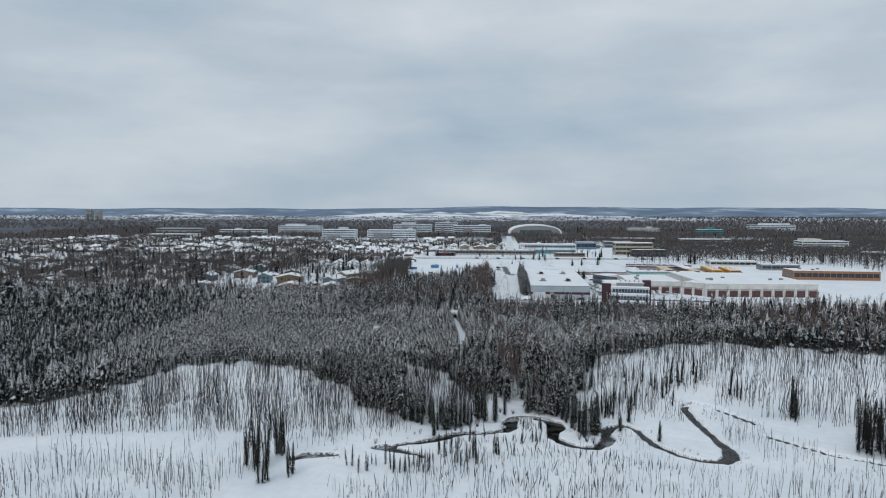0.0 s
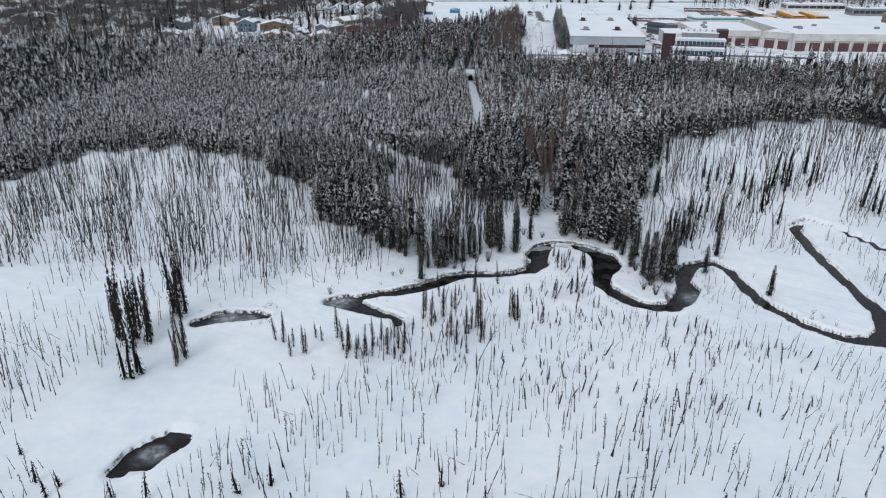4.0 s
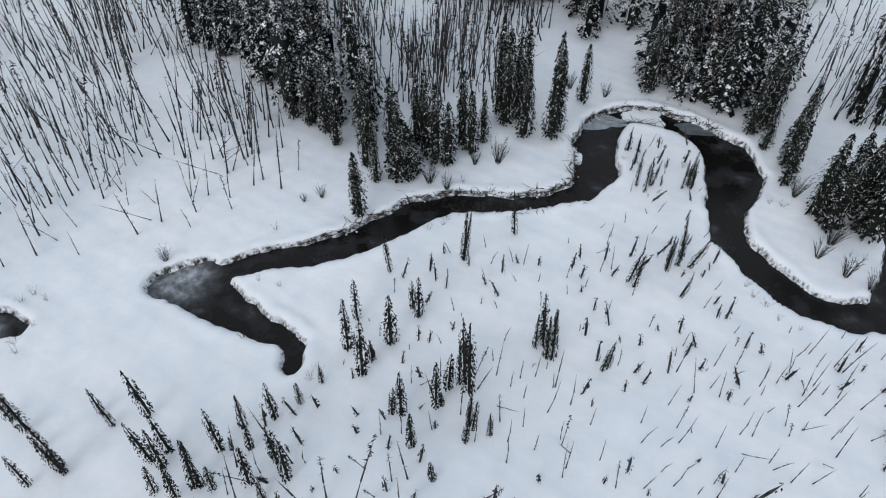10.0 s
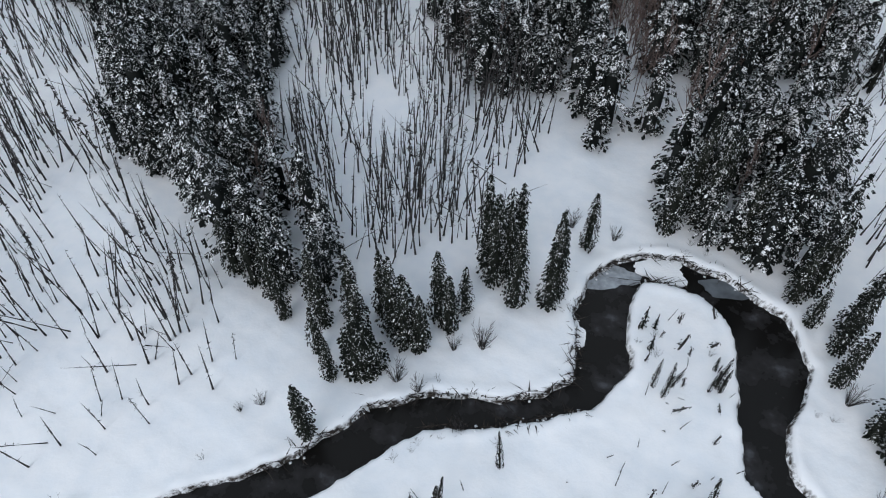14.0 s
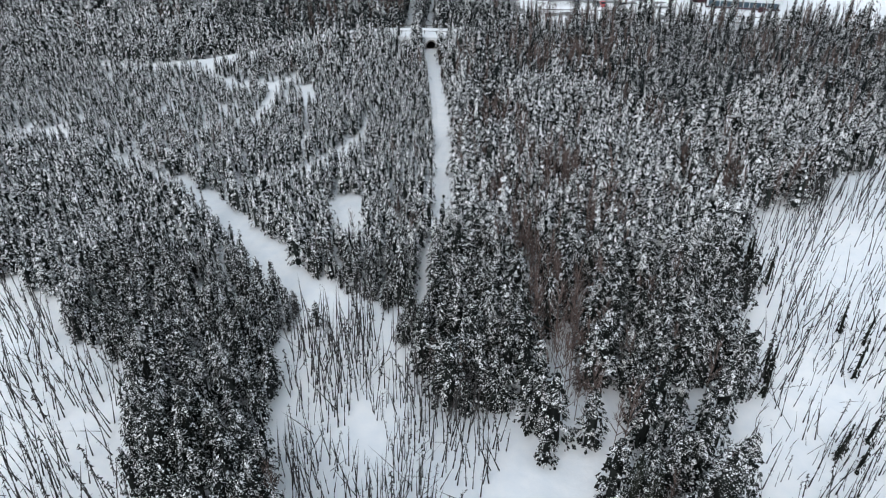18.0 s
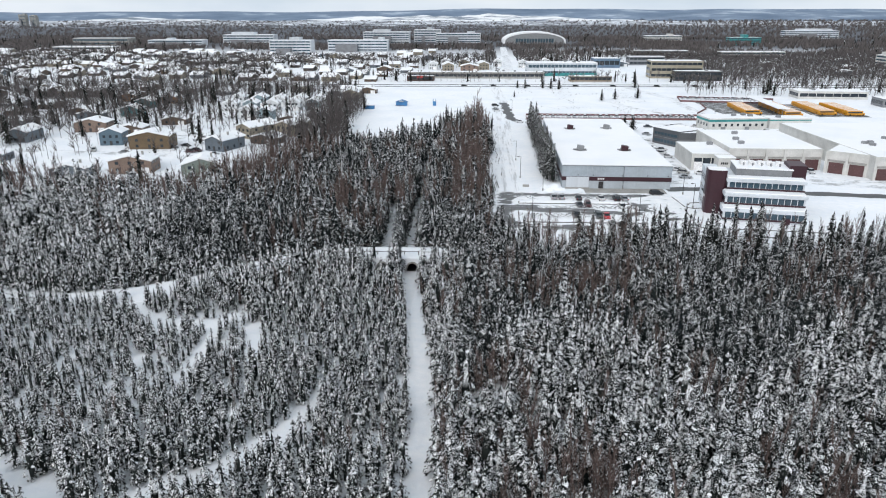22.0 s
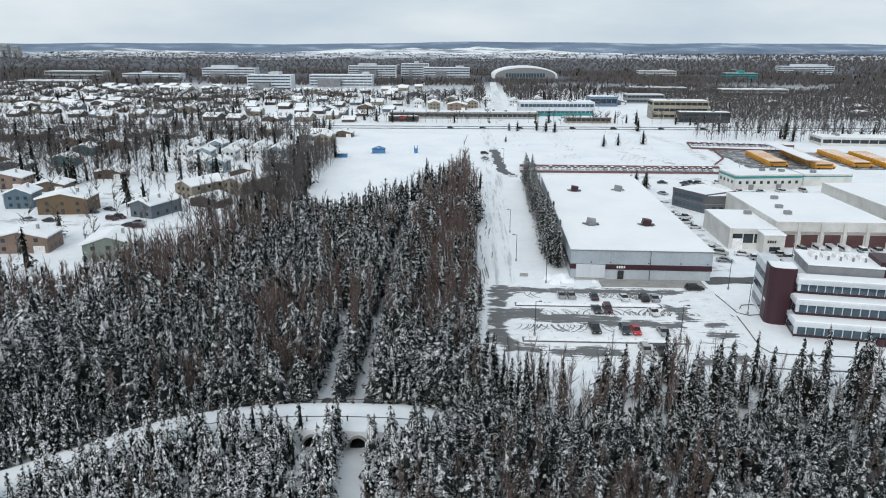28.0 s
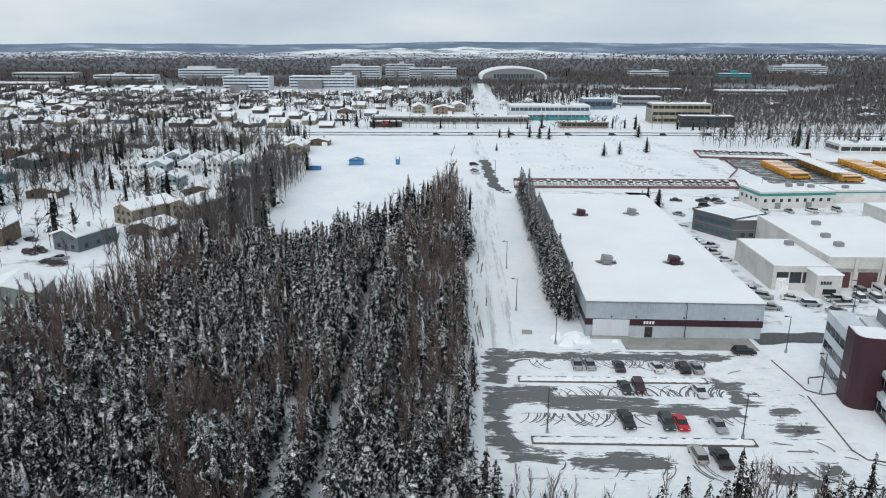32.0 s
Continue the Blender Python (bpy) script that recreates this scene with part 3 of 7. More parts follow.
def spruce_shape(tufts, size, columnar=0.42, core=5, aspect=0.13, inner=1.0):
    """A spruce of height 1 and spread 1: a shell of small drooping sprays round a dark inner crown and a tapered trunk. Gives crown and trunk arrays."""
    v, t = [], []

    def reach(h):
        return min(1.0, 1.18 * (1 - h) ** columnar + 0.03) * (0.6 + 0.4 * min(1, h / 0.16))

    for ring, (h0, h1, r0, r1) in enumerate(((0.05, 0.55, 0.46 * inner, 0.44 * inner), (0.55, 0.97, 0.44 * inner, 0.0))):
        i = len(v)
        v += [(reach(h0) * r0 * math.cos(k * math.tau / core), reach(h0) * r0 * math.sin(k * math.tau / core), h0) for k in range(core)]
        if ring:
            v.append((0, 0, h1))
            t += [(i + k, i + (k + 1) % core, i + core) for k in range(core)]
        else:
            v += [(reach(h1) * r1 * math.cos(k * math.tau / core), reach(h1) * r1 * math.sin(k * math.tau / core), h1) for k in range(core)]
            for k in range(core):
                j = (k + 1) % core
                t += [(i + k, i + j, i + core + j), (i + k, i + core + j, i + core + k)]
    sides = rng.uniform(0.75, 1.2, 9)
    n = 0
    while n < tufts:
        h = rng.uniform(0.04, 0.985)
        if rng.uniform() > reach(h) + 0.18:
            continue
        n += 1
        a = rng.uniform(0, math.tau)
        lump = sides[int(a / math.tau * 3 + 3 * int(h * 3)) % 9]
        s = size * rng.uniform(0.6, 1.25)
        r = reach(h) * lump * rng.uniform(0.55, 1.08)
        out = s * rng.uniform(0.5, 0.9)
        dz = s * aspect * rng.uniform(0.05, 0.9)
        lift = s * aspect * rng.uniform(0.1, 0.7)
        ca, sa = math.cos(a), math.sin(a)
        w = s * rng.uniform(0.3, 0.55)
        i = len(v)
        v += [((r - out * 0.6) * ca, (r - out * 0.6) * sa, h + lift), (r * ca - w * sa, r * sa + w * ca, h - dz * 0.4), ((r + out * 0.6) * ca, (r + out * 0.6) * sa, h - dz), (r * ca + w * sa, r * sa - w * ca, h - dz * 0.4)]
        t += [(i, i + 2, i + 1), (i, i + 3, i + 2)]
    i = len(v)
    v += [(0.09, 0, 0.9), (-0.045, 0.08, 0.9), (-0.045, -0.08, 0.9), (0, 0, 1.01)]
    t += [(i, i + 1, i + 3), (i + 1, i + 2, i + 3), (i + 2, i, i + 3)]
    tv = [(0.085 * math.cos(a), 0.085 * math.sin(a), -0.05) for a in (0, math.tau / 3, 2 * math.tau / 3)] + [(0, 0, 0.92)]
    return (np.array(v), np.array(t)), (np.array(tv), np.array([(0, 1, 3), (1, 2, 3), (2, 0, 3)]))


def spruce_template(*args, **kw):
    (cv, ct), (tv, tt) = spruce_shape(*args, **kw)
    return np.concatenate([cv, tv]), np.concatenate([ct, tt + len(cv)]), np.concatenate([np.zeros(len(ct), int), np.ones(len(tt), int)])


def spike(v, t, p, q, r):
    """A thin three-sided limb from p to q."""
    p, q = np.array(p, float), np.array(q, float)
    d = q - p
    a = np.cross(d, (0.3, 0.2, 0.9))
    a = a / (np.linalg.norm(a) + 1e-9)
    b = np.cross(d, a)
    b = b / (np.linalg.norm(b) + 1e-9)
    i = len(v)
    v += [tuple(p + a * r), tuple(p - 0.5 * a * r + 0.87 * b * r), tuple(p - 0.5 * a * r - 0.87 * b * r), tuple(q)]
    t += [(i, i + 1, i + 3), (i + 1, i + 2, i + 3), (i + 2, i, i + 3)]


def birch_template(limbs, twigs, thick=1.0, longer=1.0):
    """A leafless tree, height 1, spread 1 across its crown: trunk, rising limbs, fine twigs."""
    v, t = [], []
    spike(v, t, (0, 0, -0.03), (rng.uniform(-0.1, 0.1), rng.uniform(-0.1, 0.1), 1.0), 0.034)
    for k in range(limbs):
        h = rng.uniform(0.28, 0.85)
        a = rng.uniform(0, math.tau)
        r = rng.uniform(0.35, 1.0) * (1.15 - h)
        q = (r * math.cos(a), r * math.sin(a), min(1.02, h + rng.uniform(0.14, 0.3)))
        spike(v, t, (0, 0, h), q, 0.02 * min(thick, 2))
        for j in range(twigs):
            s = rng.uniform(0.35, 1.0)
            p = (q[0] * s, q[1] * s, h + (q[2] - h) * s)
            b = a + rng.uniform(-1.4, 1.4)
            e = rng.uniform(0.12, 0.34) * longer
            i = len(v)
            u = (-math.sin(b) * 0.017 * thick, math.cos(b) * 0.017 * thick)
            v += [(p[0] - u[0], p[1] - u[1], p[2]), (p[0] + u[0], p[1] + u[1], p[2]), (p[0] + e * math.cos(b), p[1] + e * math.sin(b), p[2] + rng.uniform(0.04, 0.13))]
            t += [(i, i + 1, i + 2)]
    return np.array(v), np.array(t), np.zeros(len(t), int)


def snag_template(stubs, bend, tuft=False):
    """A dead spruce: a bent tapered pole with broken stubs and fine whiskers, some with a ragged tuft left at the top."""
    v, t = [], []
    mid = (bend * 0.4, rng.uniform(-0.2, 0.2) * bend, 0.55)
    top = (bend, rng.uniform(-0.4, 0.4) * bend, 1.0)
    spike(v, t, (0, 0, -0.05), mid, 0.055)
    spike(v, t, (mid[0] * 0.7, mid[1] * 0.7, 0.40), top, 0.040)
    for k in range(stubs * 2 + 3):
        h = rng.uniform(0.25, 0.98)
        a = rng.uniform(0, math.tau)
        e = rng.uniform(0.05, 0.20) * (1.15 - 0.6 * h)
        c = (top[0] * h * h, top[1] * h * h, h)
        i = len(v)
        v += [(c[0], c[1], h - 0.006), (c[0], c[1], h + 0.008), (c[0] + e * math.cos(a), c[1] + e * math.sin(a), h - rng.uniform(-0.02, 0.05))]
        t.append((i, i + 1, i + 2))
    if tuft:
        for k in range(18):
            h = rng.uniform(0.6, 1.0)
            a = rng.uniform(0, math.tau)
            e = rng.uniform(0.08, 0.2)
            c = (top[0] * h * h, top[1] * h * h, h)
            i = len(v)
            v += [(c[0], c[1], h - 0.015), (c[0] + 0.03, c[1], h + 0.015), (c[0] + e * math.cos(a), c[1] + e * math.sin(a), h - rng.uniform(0.0, 0.05))]
            t.append((i, i + 1, i + 2))
    return np.array(v), np.array(t), np.zeros(len(t), int)


def shrub_template(stems, thick=1.0):
    v, t = [], []
    for k in range(stems):
        a, r = rng.uniform(0, math.tau), rng.uniform(0.2, 1.0)
        p = (0.12 * math.cos(a), 0.12 * math.sin(a), -0.03)
        q = (r * math.cos(a), r * math.sin(a), rng.uniform(0.55, 1.0))
        spike(v, t, p, q, 0.018 * thick)
        for j in range(3):
            s = rng.uniform(0.4, 0.9)
            c = [p[i] + (q[i] - p[i]) * s for i in range(3)]
            b = a + rng.uniform(-1.2, 1.2)
            spike(v, t, c, (c[0] + 0.3 * math.cos(b), c[1] + 0.3 * math.sin(b), c[2] + rng.uniform(0.1, 0.25)), 0.010 * thick)
    return np.array(v), np.array(t), np.zeros(len(t), int)


SPRUCES = [spruce_template(64, 0.50, 0.85) for k in range(5)]
SPRUCES_EAST = [spruce_template(92, 0.43, 0.95) for k in range(5)]
SPRUCES_POINTED = [spruce_template(190, 0.34, 1.0) for k in range(5)]
SPRUCES_NEAR = [spruce_template(215, 0.32, 0.66) for k in range(5)]
SPRUCES_THIN = [spruce_template(22, 0.55, 0.3, 3) for k in range(3)]
SPRUCES_FAR = [spruce_template(11, 0.75, 0.62, 4) for k in range(4)]
BIRCHES = [birch_template(16, 6, 0.9, 1.1) for k in range(4)]
BIRCHES_MID = [birch_template(7, 6, 1.5, 1.6) for k in range(4)]
BIRCHES_FAR = [birch_template(6, 3, 4.6, 1.9) for k in range(4)]


def whisk_template():
    """A leafless tree too far off to show more than its fanned limbs."""
    v, t = [], []
    for k in range(4):
        a, r = k * 1.57 + rng.uniform(-0.4, 0.4), rng.uniform(0.3, 1.0)
        spike(v, t, (0.2 * r * math.cos(a), 0.2 * r * math.sin(a), rng.uniform(0, 0.3)), (r * math.cos(a), r * math.sin(a), rng.uniform(0.6, 1.0)), 0.16)
    return np.array(v), np.array(t), np.zeros(len(t), int)


WHISKS = [whisk_template() for k in range(4)]
SNAGS = [snag_template(4, 0.05), snag_template(7, 0.25), snag_template(3, -0.4), snag_template(9, 0.1), snag_template(5, 0.15, True), snag_template(10, 0.02)]
SHRUBS = [shrub_template(9) for k in range(3)]


def inside(x, y, poly):
    hit = np.zeros(np.shape(x), bool)
    for (ax, ay), (bx, by) in zip(poly, poly[1:] + poly[:1]):
        cross = (ay > y) != (by > y)
        hit ^= cross & (x < (bx - ax) * (y - ay) / ((by - ay) or 1e-9) + ax)
    return hit


def sown(x0, y0, x1, y1, pitch):
    """Points on a shaken grid."""
    xs, ys = np.meshgrid(np.arange(x0, x1, pitch), np.arange(y0, y1, pitch))
    x = xs.ravel() + rng.uniform(-0.48, 0.48, xs.size) * pitch
    y = ys.ravel() + rng.uniform(-0.48, 0.48, xs.size) * pitch
    return x, y


def patchy(x, y, size, seed):
    """Smooth noise between about -1 and 1."""
    out = np.zeros(len(x))
    for k in range(4):
        a = seed * 1.7 + k * 1.9
        f = (1.0, 1.7, 2.9, 4.3)[k] / size
        out += (1, 0.7, 0.45, 0.3)[k] * np.sin((x * math.cos(a) + y * math.sin(a)) * f * 2 + seed * 3 + k) * np.cos((y * math.cos(a) - x * math.sin(a)) * f * 1.7 + seed + 2 * k)
    return out / 1.4


# trails and gaps in the woods: rows of x, y, half width
TRAILS = [
    [(-20.5, 372, 1.8), (-19.7, 360, 1.5), (-16.4, 336, 1.3), (-13.2, 310, 1.5), (-11.4, 283, 1.6), (-10.3, 272, 1.2)],
    [(-12, 272, 0.6), (-12.6, 262, 0.8), (-12.2, 250, 0.8)],
    [(-84, 301, 0.6), (-76, 295, 0.9), (-67, 289, 1.4), (-57, 283, 1.9), (-49, 276, 2.2), (-42, 268.5, 2.3), (-33, 258, 2.6), (-27, 254, 2.6), (-17, 251, 1.5)],
    [(-150, 351, 1.6), (-110, 350, 1.8), (-93, 348, 2.2), (-79, 352, 2.6), (-69, 357, 2.8), (-60, 363, 3.0), (-51, 369, 3.2), (-42, 372.5, 3.4), (-31, 374, 3.6), (-16, 374.5, 3.6), (-7, 374.5, 2.8)],
    [(-79, 351, 1.2), (-74, 342, 1.2), (-64, 336, 1.3), (-52, 341, 0.8)],
    [(-49, 284, 1.8), (-45.4, 287.6, 2.1), (-40.3, 290.4, 2.0), (-36.5, 295, 2.1), (-33, 301, 1.7), (-30.4, 309, 0.7), (-29, 318, 0.6), (-28.8, 324, -0.4), (-28.8, 345, -0.4), (-27.8, 360, 0.5), (-27.4, 369, 1.3)],
    [(-56, 337, 1.0), (-55, 329, 1.2), (-54.5, 319, 0.9), (-54, 311, 0.6)],
    [(-49, 337, 1.0), (-46, 329, 1.2), (-44.5, 322, 0.7)],
    [(-31, 281, 1.4), (-28, 281, 2.5), (-27.5, 276, 2.0), (-25, 271, 1.5)],
    [(-104, 306, 1.6), (-98, 308, 1.8), (-90, 304, 1.1), (-84, 302, 0.8)],
    [(-27.8, 378, 1.9), (-28.4, 393, 1.2), (-29.6, 409, 0.8), (-31.2, 420, 0.3), (-32, 429, 0.0)],
    [(-21.8, 378, 1.9), (-22.6, 392, 1.2), (-23.4, 408, 0.8), (-23.3, 440, 0.9), (-25.2, 470, 1.2), (-24.6, 500, 1.7), (-24.1, 514, 2.0), (-25, 540, 2.4)],
]


def trail_distance(x, y):
    d = np.full(np.shape(x), 1e9)
    for line in TRAILS:
        d = np.minimum(d, segment_distance(x, y, line))
    return d


# woods south of the buildings, drawn by their edges
WOOD = [(-420, 225), (-260, 205), (-150, 213), (-137, 226), (-116, 254), (-97, 260), (-75, 257), (-62, 248), (-50, 242), (-46, 230), (-42, 222), (-34, 218), (-27, 212), (-21, 208.5), (-15, 207.5), (-14, 211), (-22, 217), (-28, 226), (-31, 236), (-30, 249), (-17, 252), (-12, 244), (-7, 237), (-2, 232.5), (4, 230.5), (9, 226), (11, 219), (17, 217.5), (24, 215.5), (26, 224), (29, 240), (33, 258), (34, 269), (39, 280), (49, 288), (60, 295), (70, 300), (85, 308), (100, 311), (130, 300), (170, 280), (420, 255), (520, 380), (260, 396), (150, 398), (105, 396), (60, 393), (30, 392), (8, 392), (-2, 398), (-2, 450), (-1.5, 520), (-2, 570), (-6, 622), (-12, 612), (-16, 562), (-24, 552), (-30, 532), (-42, 512), (-55, 506), (-62, 512), (-74, 500), (-92, 466), (-99, 440), (-106, 428), (-120, 430), (-140, 440), (-200, 446), (-420, 468)]
wx, wy = sown(-420, 200, 520, 625, 2.05)
qx, qy = sown(-150, 238, -8, 372, 2.15)
nwx, nwy = sown(-120, 378, 0, 600, 2.3)
cx, cy = sown(-8, 244, 70, 300, 2.8)
nex, ney = sown(-10, 318, 40, 392, 2.7)
wx, wy = np.concatenate([wx, qx, nwx, cx, nex]), np.concatenate([wy, qy, nwy, cy, ney])
fray = smooth(232, 250, wy) * (1 + 0.6 * (wx > 20))
keep = inside(wx + 3.2 * fray * patchy(wx, wy, 9, 4.4), wy + 3.2 * fray * patchy(wx, wy, 8, 8.1), WOOD) & ~((wx > 1) & (wy > 395)) & (trail_distance(wx, wy) > 0.55) & (creek_distance(wx, wy) > 0.8)
wx, wy = wx[keep], wy[keep]
thin = patchy(wx, wy, 9, 2.0)
sparse = inside(wx, wy, [(-125, 300), (-62, 300), (-40, 330), (-58, 350), (-110, 345)])
bald = np.minimum(np.hypot((wx - 10.5) / 1.1, (wy - 257) / 2.6), np.hypot((wx - 17) / 1.0, (wy - 256) / 2.8))
keep = (thin > -1.08) & (bald > 1) & ~((wy < 246) & (rng.uniform(0, 1, len(wx)) < 0.3 + 0.33 * ((wx > 6) & (wy < 240)))) & ~(sparse & (rng.uniform(0, 1, len(wx)) < 0.12))
far_side = (np.abs(wx) > 190)
keep &= ~((wx < -120) & (rng.uniform(0, 1, len(wx)) < 0.2)) & ~(far_side & (rng.uniform(0, 1, len(wx)) < 0.3))
wx, wy, sparse = wx[keep], wy[keep], sparse[keep]
brown = patchy(wx, wy, 26, 5.0) * 0.5 + patchy(wx, wy, 6, 9.0) * 0.3
brown += 0.13 * smooth(372, 400, wy) * (wx < 0) + 0.36 * ((wx > -19) & (wx < 0) & (wy > 392)) + 0.4 * ((wx > -13) & (wx < -3.5) & (wy > 396)) - 0.35 * ((wx < -30) & (wy < 372)) + 0.9 * np.exp(-((wx - 9) / 11) ** 2 - ((wy - 254) / 17) ** 2) + 0.12 * ((wx > -5) & (wy > 322)) + 0.5 * np.exp(-((wx - 28 + 0.25 * (wy - 310)) / 9) ** 2 - ((wy - 318) / 24) ** 2) + 0.4 * np.exp(-((wx - 15) / 6) ** 2 - ((wy - 285) / 14) ** 2) + 0.55 * np.exp(-((wx - 35) / 7) ** 2 - ((wy - 284) / 9) ** 2) + 0.3 * ((wx > -5) & (wy > 372)) + 0.55 * np.exp(-((wx + 42) / 14) ** 2 - ((wy - 392) / 22) ** 2) 
brown += 0.75 * smooth(85, 150, wx) * (wy > 268) * (rng.uniform(0, 1, len(wx)) < 0.8) + 0.7 * smooth(408, 446, wy) * (wx < -62)
keep = ~((wx > -19) & (wx < 0) & (wy > 392) & (rng.uniform(0, 1, len(wx)) < 0.25)) & ~((wx > 0) & (wx < 120) & (wy > 374) & (rng.uniform(0, 1, len(wx)) < 0.5))
wx, wy, sparse, brown = wx[keep], wy[keep], sparse[keep], brown[keep]
is_birch = brown + rng.uniform(-0.5, 0.5, len(wx)) > 0.54
wz = land(wx, wy)
n = len(wx)
height = rng.uniform(4.9, 9.7, n) * np.where(sparse, 0.8, 1.0)
small = smooth(-6, -16, wx) * smooth(232, 250, wy) * (1 - smooth(335, 372, wy))
height *= (1.3 - 0.25 * smooth(250, 320, wy)) * (1 - 0.40 * small)
tall = (wy > 378)
height *= np.where(tall, rng.uniform(0.95, 1.4, n), 1.0)
height[rng.uniform(0, 1, n) < 0.04] *= 1.3
spread = (height * rng.uniform(0.105, 0.16, n) + 0.14) * np.where(wy < 372, 1.06, np.where(wx > 0, 0.92, 1.2)) * np.where(wx > -8, 1.22, 1.0) * (1 + 0.55 * smooth(90, 130, wx) + 0.55 * smooth(140, 165, -wx))
rows = np.stack([wx, wy, wz, height, spread, rng.uniform(0, math.tau, n), rng.normal(0, 0.02, n), rng.normal(0, 0.02, n), rng.integers(0, 5, n)], 1)
spr = rows[~is_birch]
close = (spr[:, 0] > -150) & (spr[:, 0] < 105) & (spr[:, 1] < 530)
near_edge = close & (spr[:, 1] < 262) & (np.abs(spr[:, 0]) < 62)
close &= ~near_edge
scattered("spruce_wood", SPRUCES_NEAR, spr[near_edge], [NEEDLES_EDGE, BARK], "spruce wood edge above the creek, snow on the boughs", "forest")
west = close & ((spr[:, 0] < -8) & (spr[:, 1] < 366) | (spr[:, 0] < -85))
scattered("spruce_wood", SPRUCES, spr[west], [NEEDLES, BARK], "dense wood of small narrow spruces dusted with snow", "forest")
north = spr[:, 1] > 322 + 12 * np.sin(spr[:, 0] * 0.13)
scattered("spruce_wood", SPRUCES_EAST, spr[close & ~west & ~north], [NEEDLES, BARK], "dense dark spruce wood with snow on the boughs", "forest")
by_lot = close & (spr[:, 0] > 0) & (spr[:, 1] > 371 + 3 * np.sin(spr[:, 0] * 0.4))
scattered("spruce_wood", SPRUCES_EAST, spr[close & ~west & north & ~by_lot], [NEEDLES_MID, BARK], "tall dark spruces mixed with leafless birch", "forest")
scattered("spruce_wood", SPRUCES_POINTED, spr[by_lot], [NEEDLES_EDGE, BARK], "pointed dark spruces at the wood's edge by the parking lot", "forest")
far_rows = spr[~close & ~near_edge].copy()
far_rows[:, 8] = far_rows[:, 8] % 4
scattered("spruce_wood", SPRUCES_FAR, far_rows, [NEEDLES_MID, BARK], "dense dark spruce wood with snow on the boughs", "forest")
bir = rows[is_birch].copy()
bir[:, 3] *= rng.uniform(0.85, 1.1, len(bir))
bir[:, 4] = bir[:, 3] * rng.uniform(0.15, 0.24, len(bir))
bir[:, 8] = bir[:, 8] % 4
bir_near = (np.abs(bir[:, 0]) < 100) & (bir[:, 1] < 470)
scattered("birch_wood", BIRCHES, bir[bir_near], [BIRCH], "leafless red-brown birch wood in snow", "forest")
scattered("birch_wood", BIRCHES_MID, bir[~bir_near], [BIRCH], "leafless red-brown birch wood in snow", "forest")

# taller spruces along the lane and at the wood's tip
edge = []
for y in np.arange(402, 545, 3.4):
    if math.sin(y * 0.11 + 0.6) + 0.6 * math.sin(y * 0.31) > -0.35:
        edge.append((-2.4 + 1.2 * math.sin(y * 0.09) + rng.uniform(-0.9, 0.9), y + rng.uniform(-1, 1), rng.uniform(8.5, 13.5)))
edge += [(-21.8, 568, 15), (-23.2, 557, 12), (-24, 544, 13), (-22.4, 548, 10), (-28.8, 526, 13), (-31.5, 527, 11), (-30, 520, 12), (-54, 503, 9.5), (-46, 498, 10), (-58, 505, 8), (-44, 501, 8.5), (-36, 515, 11), (-40, 508, 9)]
edge = np.array(edge)
n = len(edge)
rows = np.stack([edge[:, 0], edge[:, 1], land(edge[:, 0], edge[:, 1]), edge[:, 2], edge[:, 2] * rng.uniform(0.13, 0.17, n), rng.uniform(0, math.tau, n), rng.normal(0, 0.015, n), rng.normal(0, 0.015, n), rng.integers(0, 5, n)], 1)
scattered("spruce_wood", SPRUCES_POINTED, rows, [NEEDLES_EDGE, BARK], "tall dark spruces along the edge of the wood", "forest")

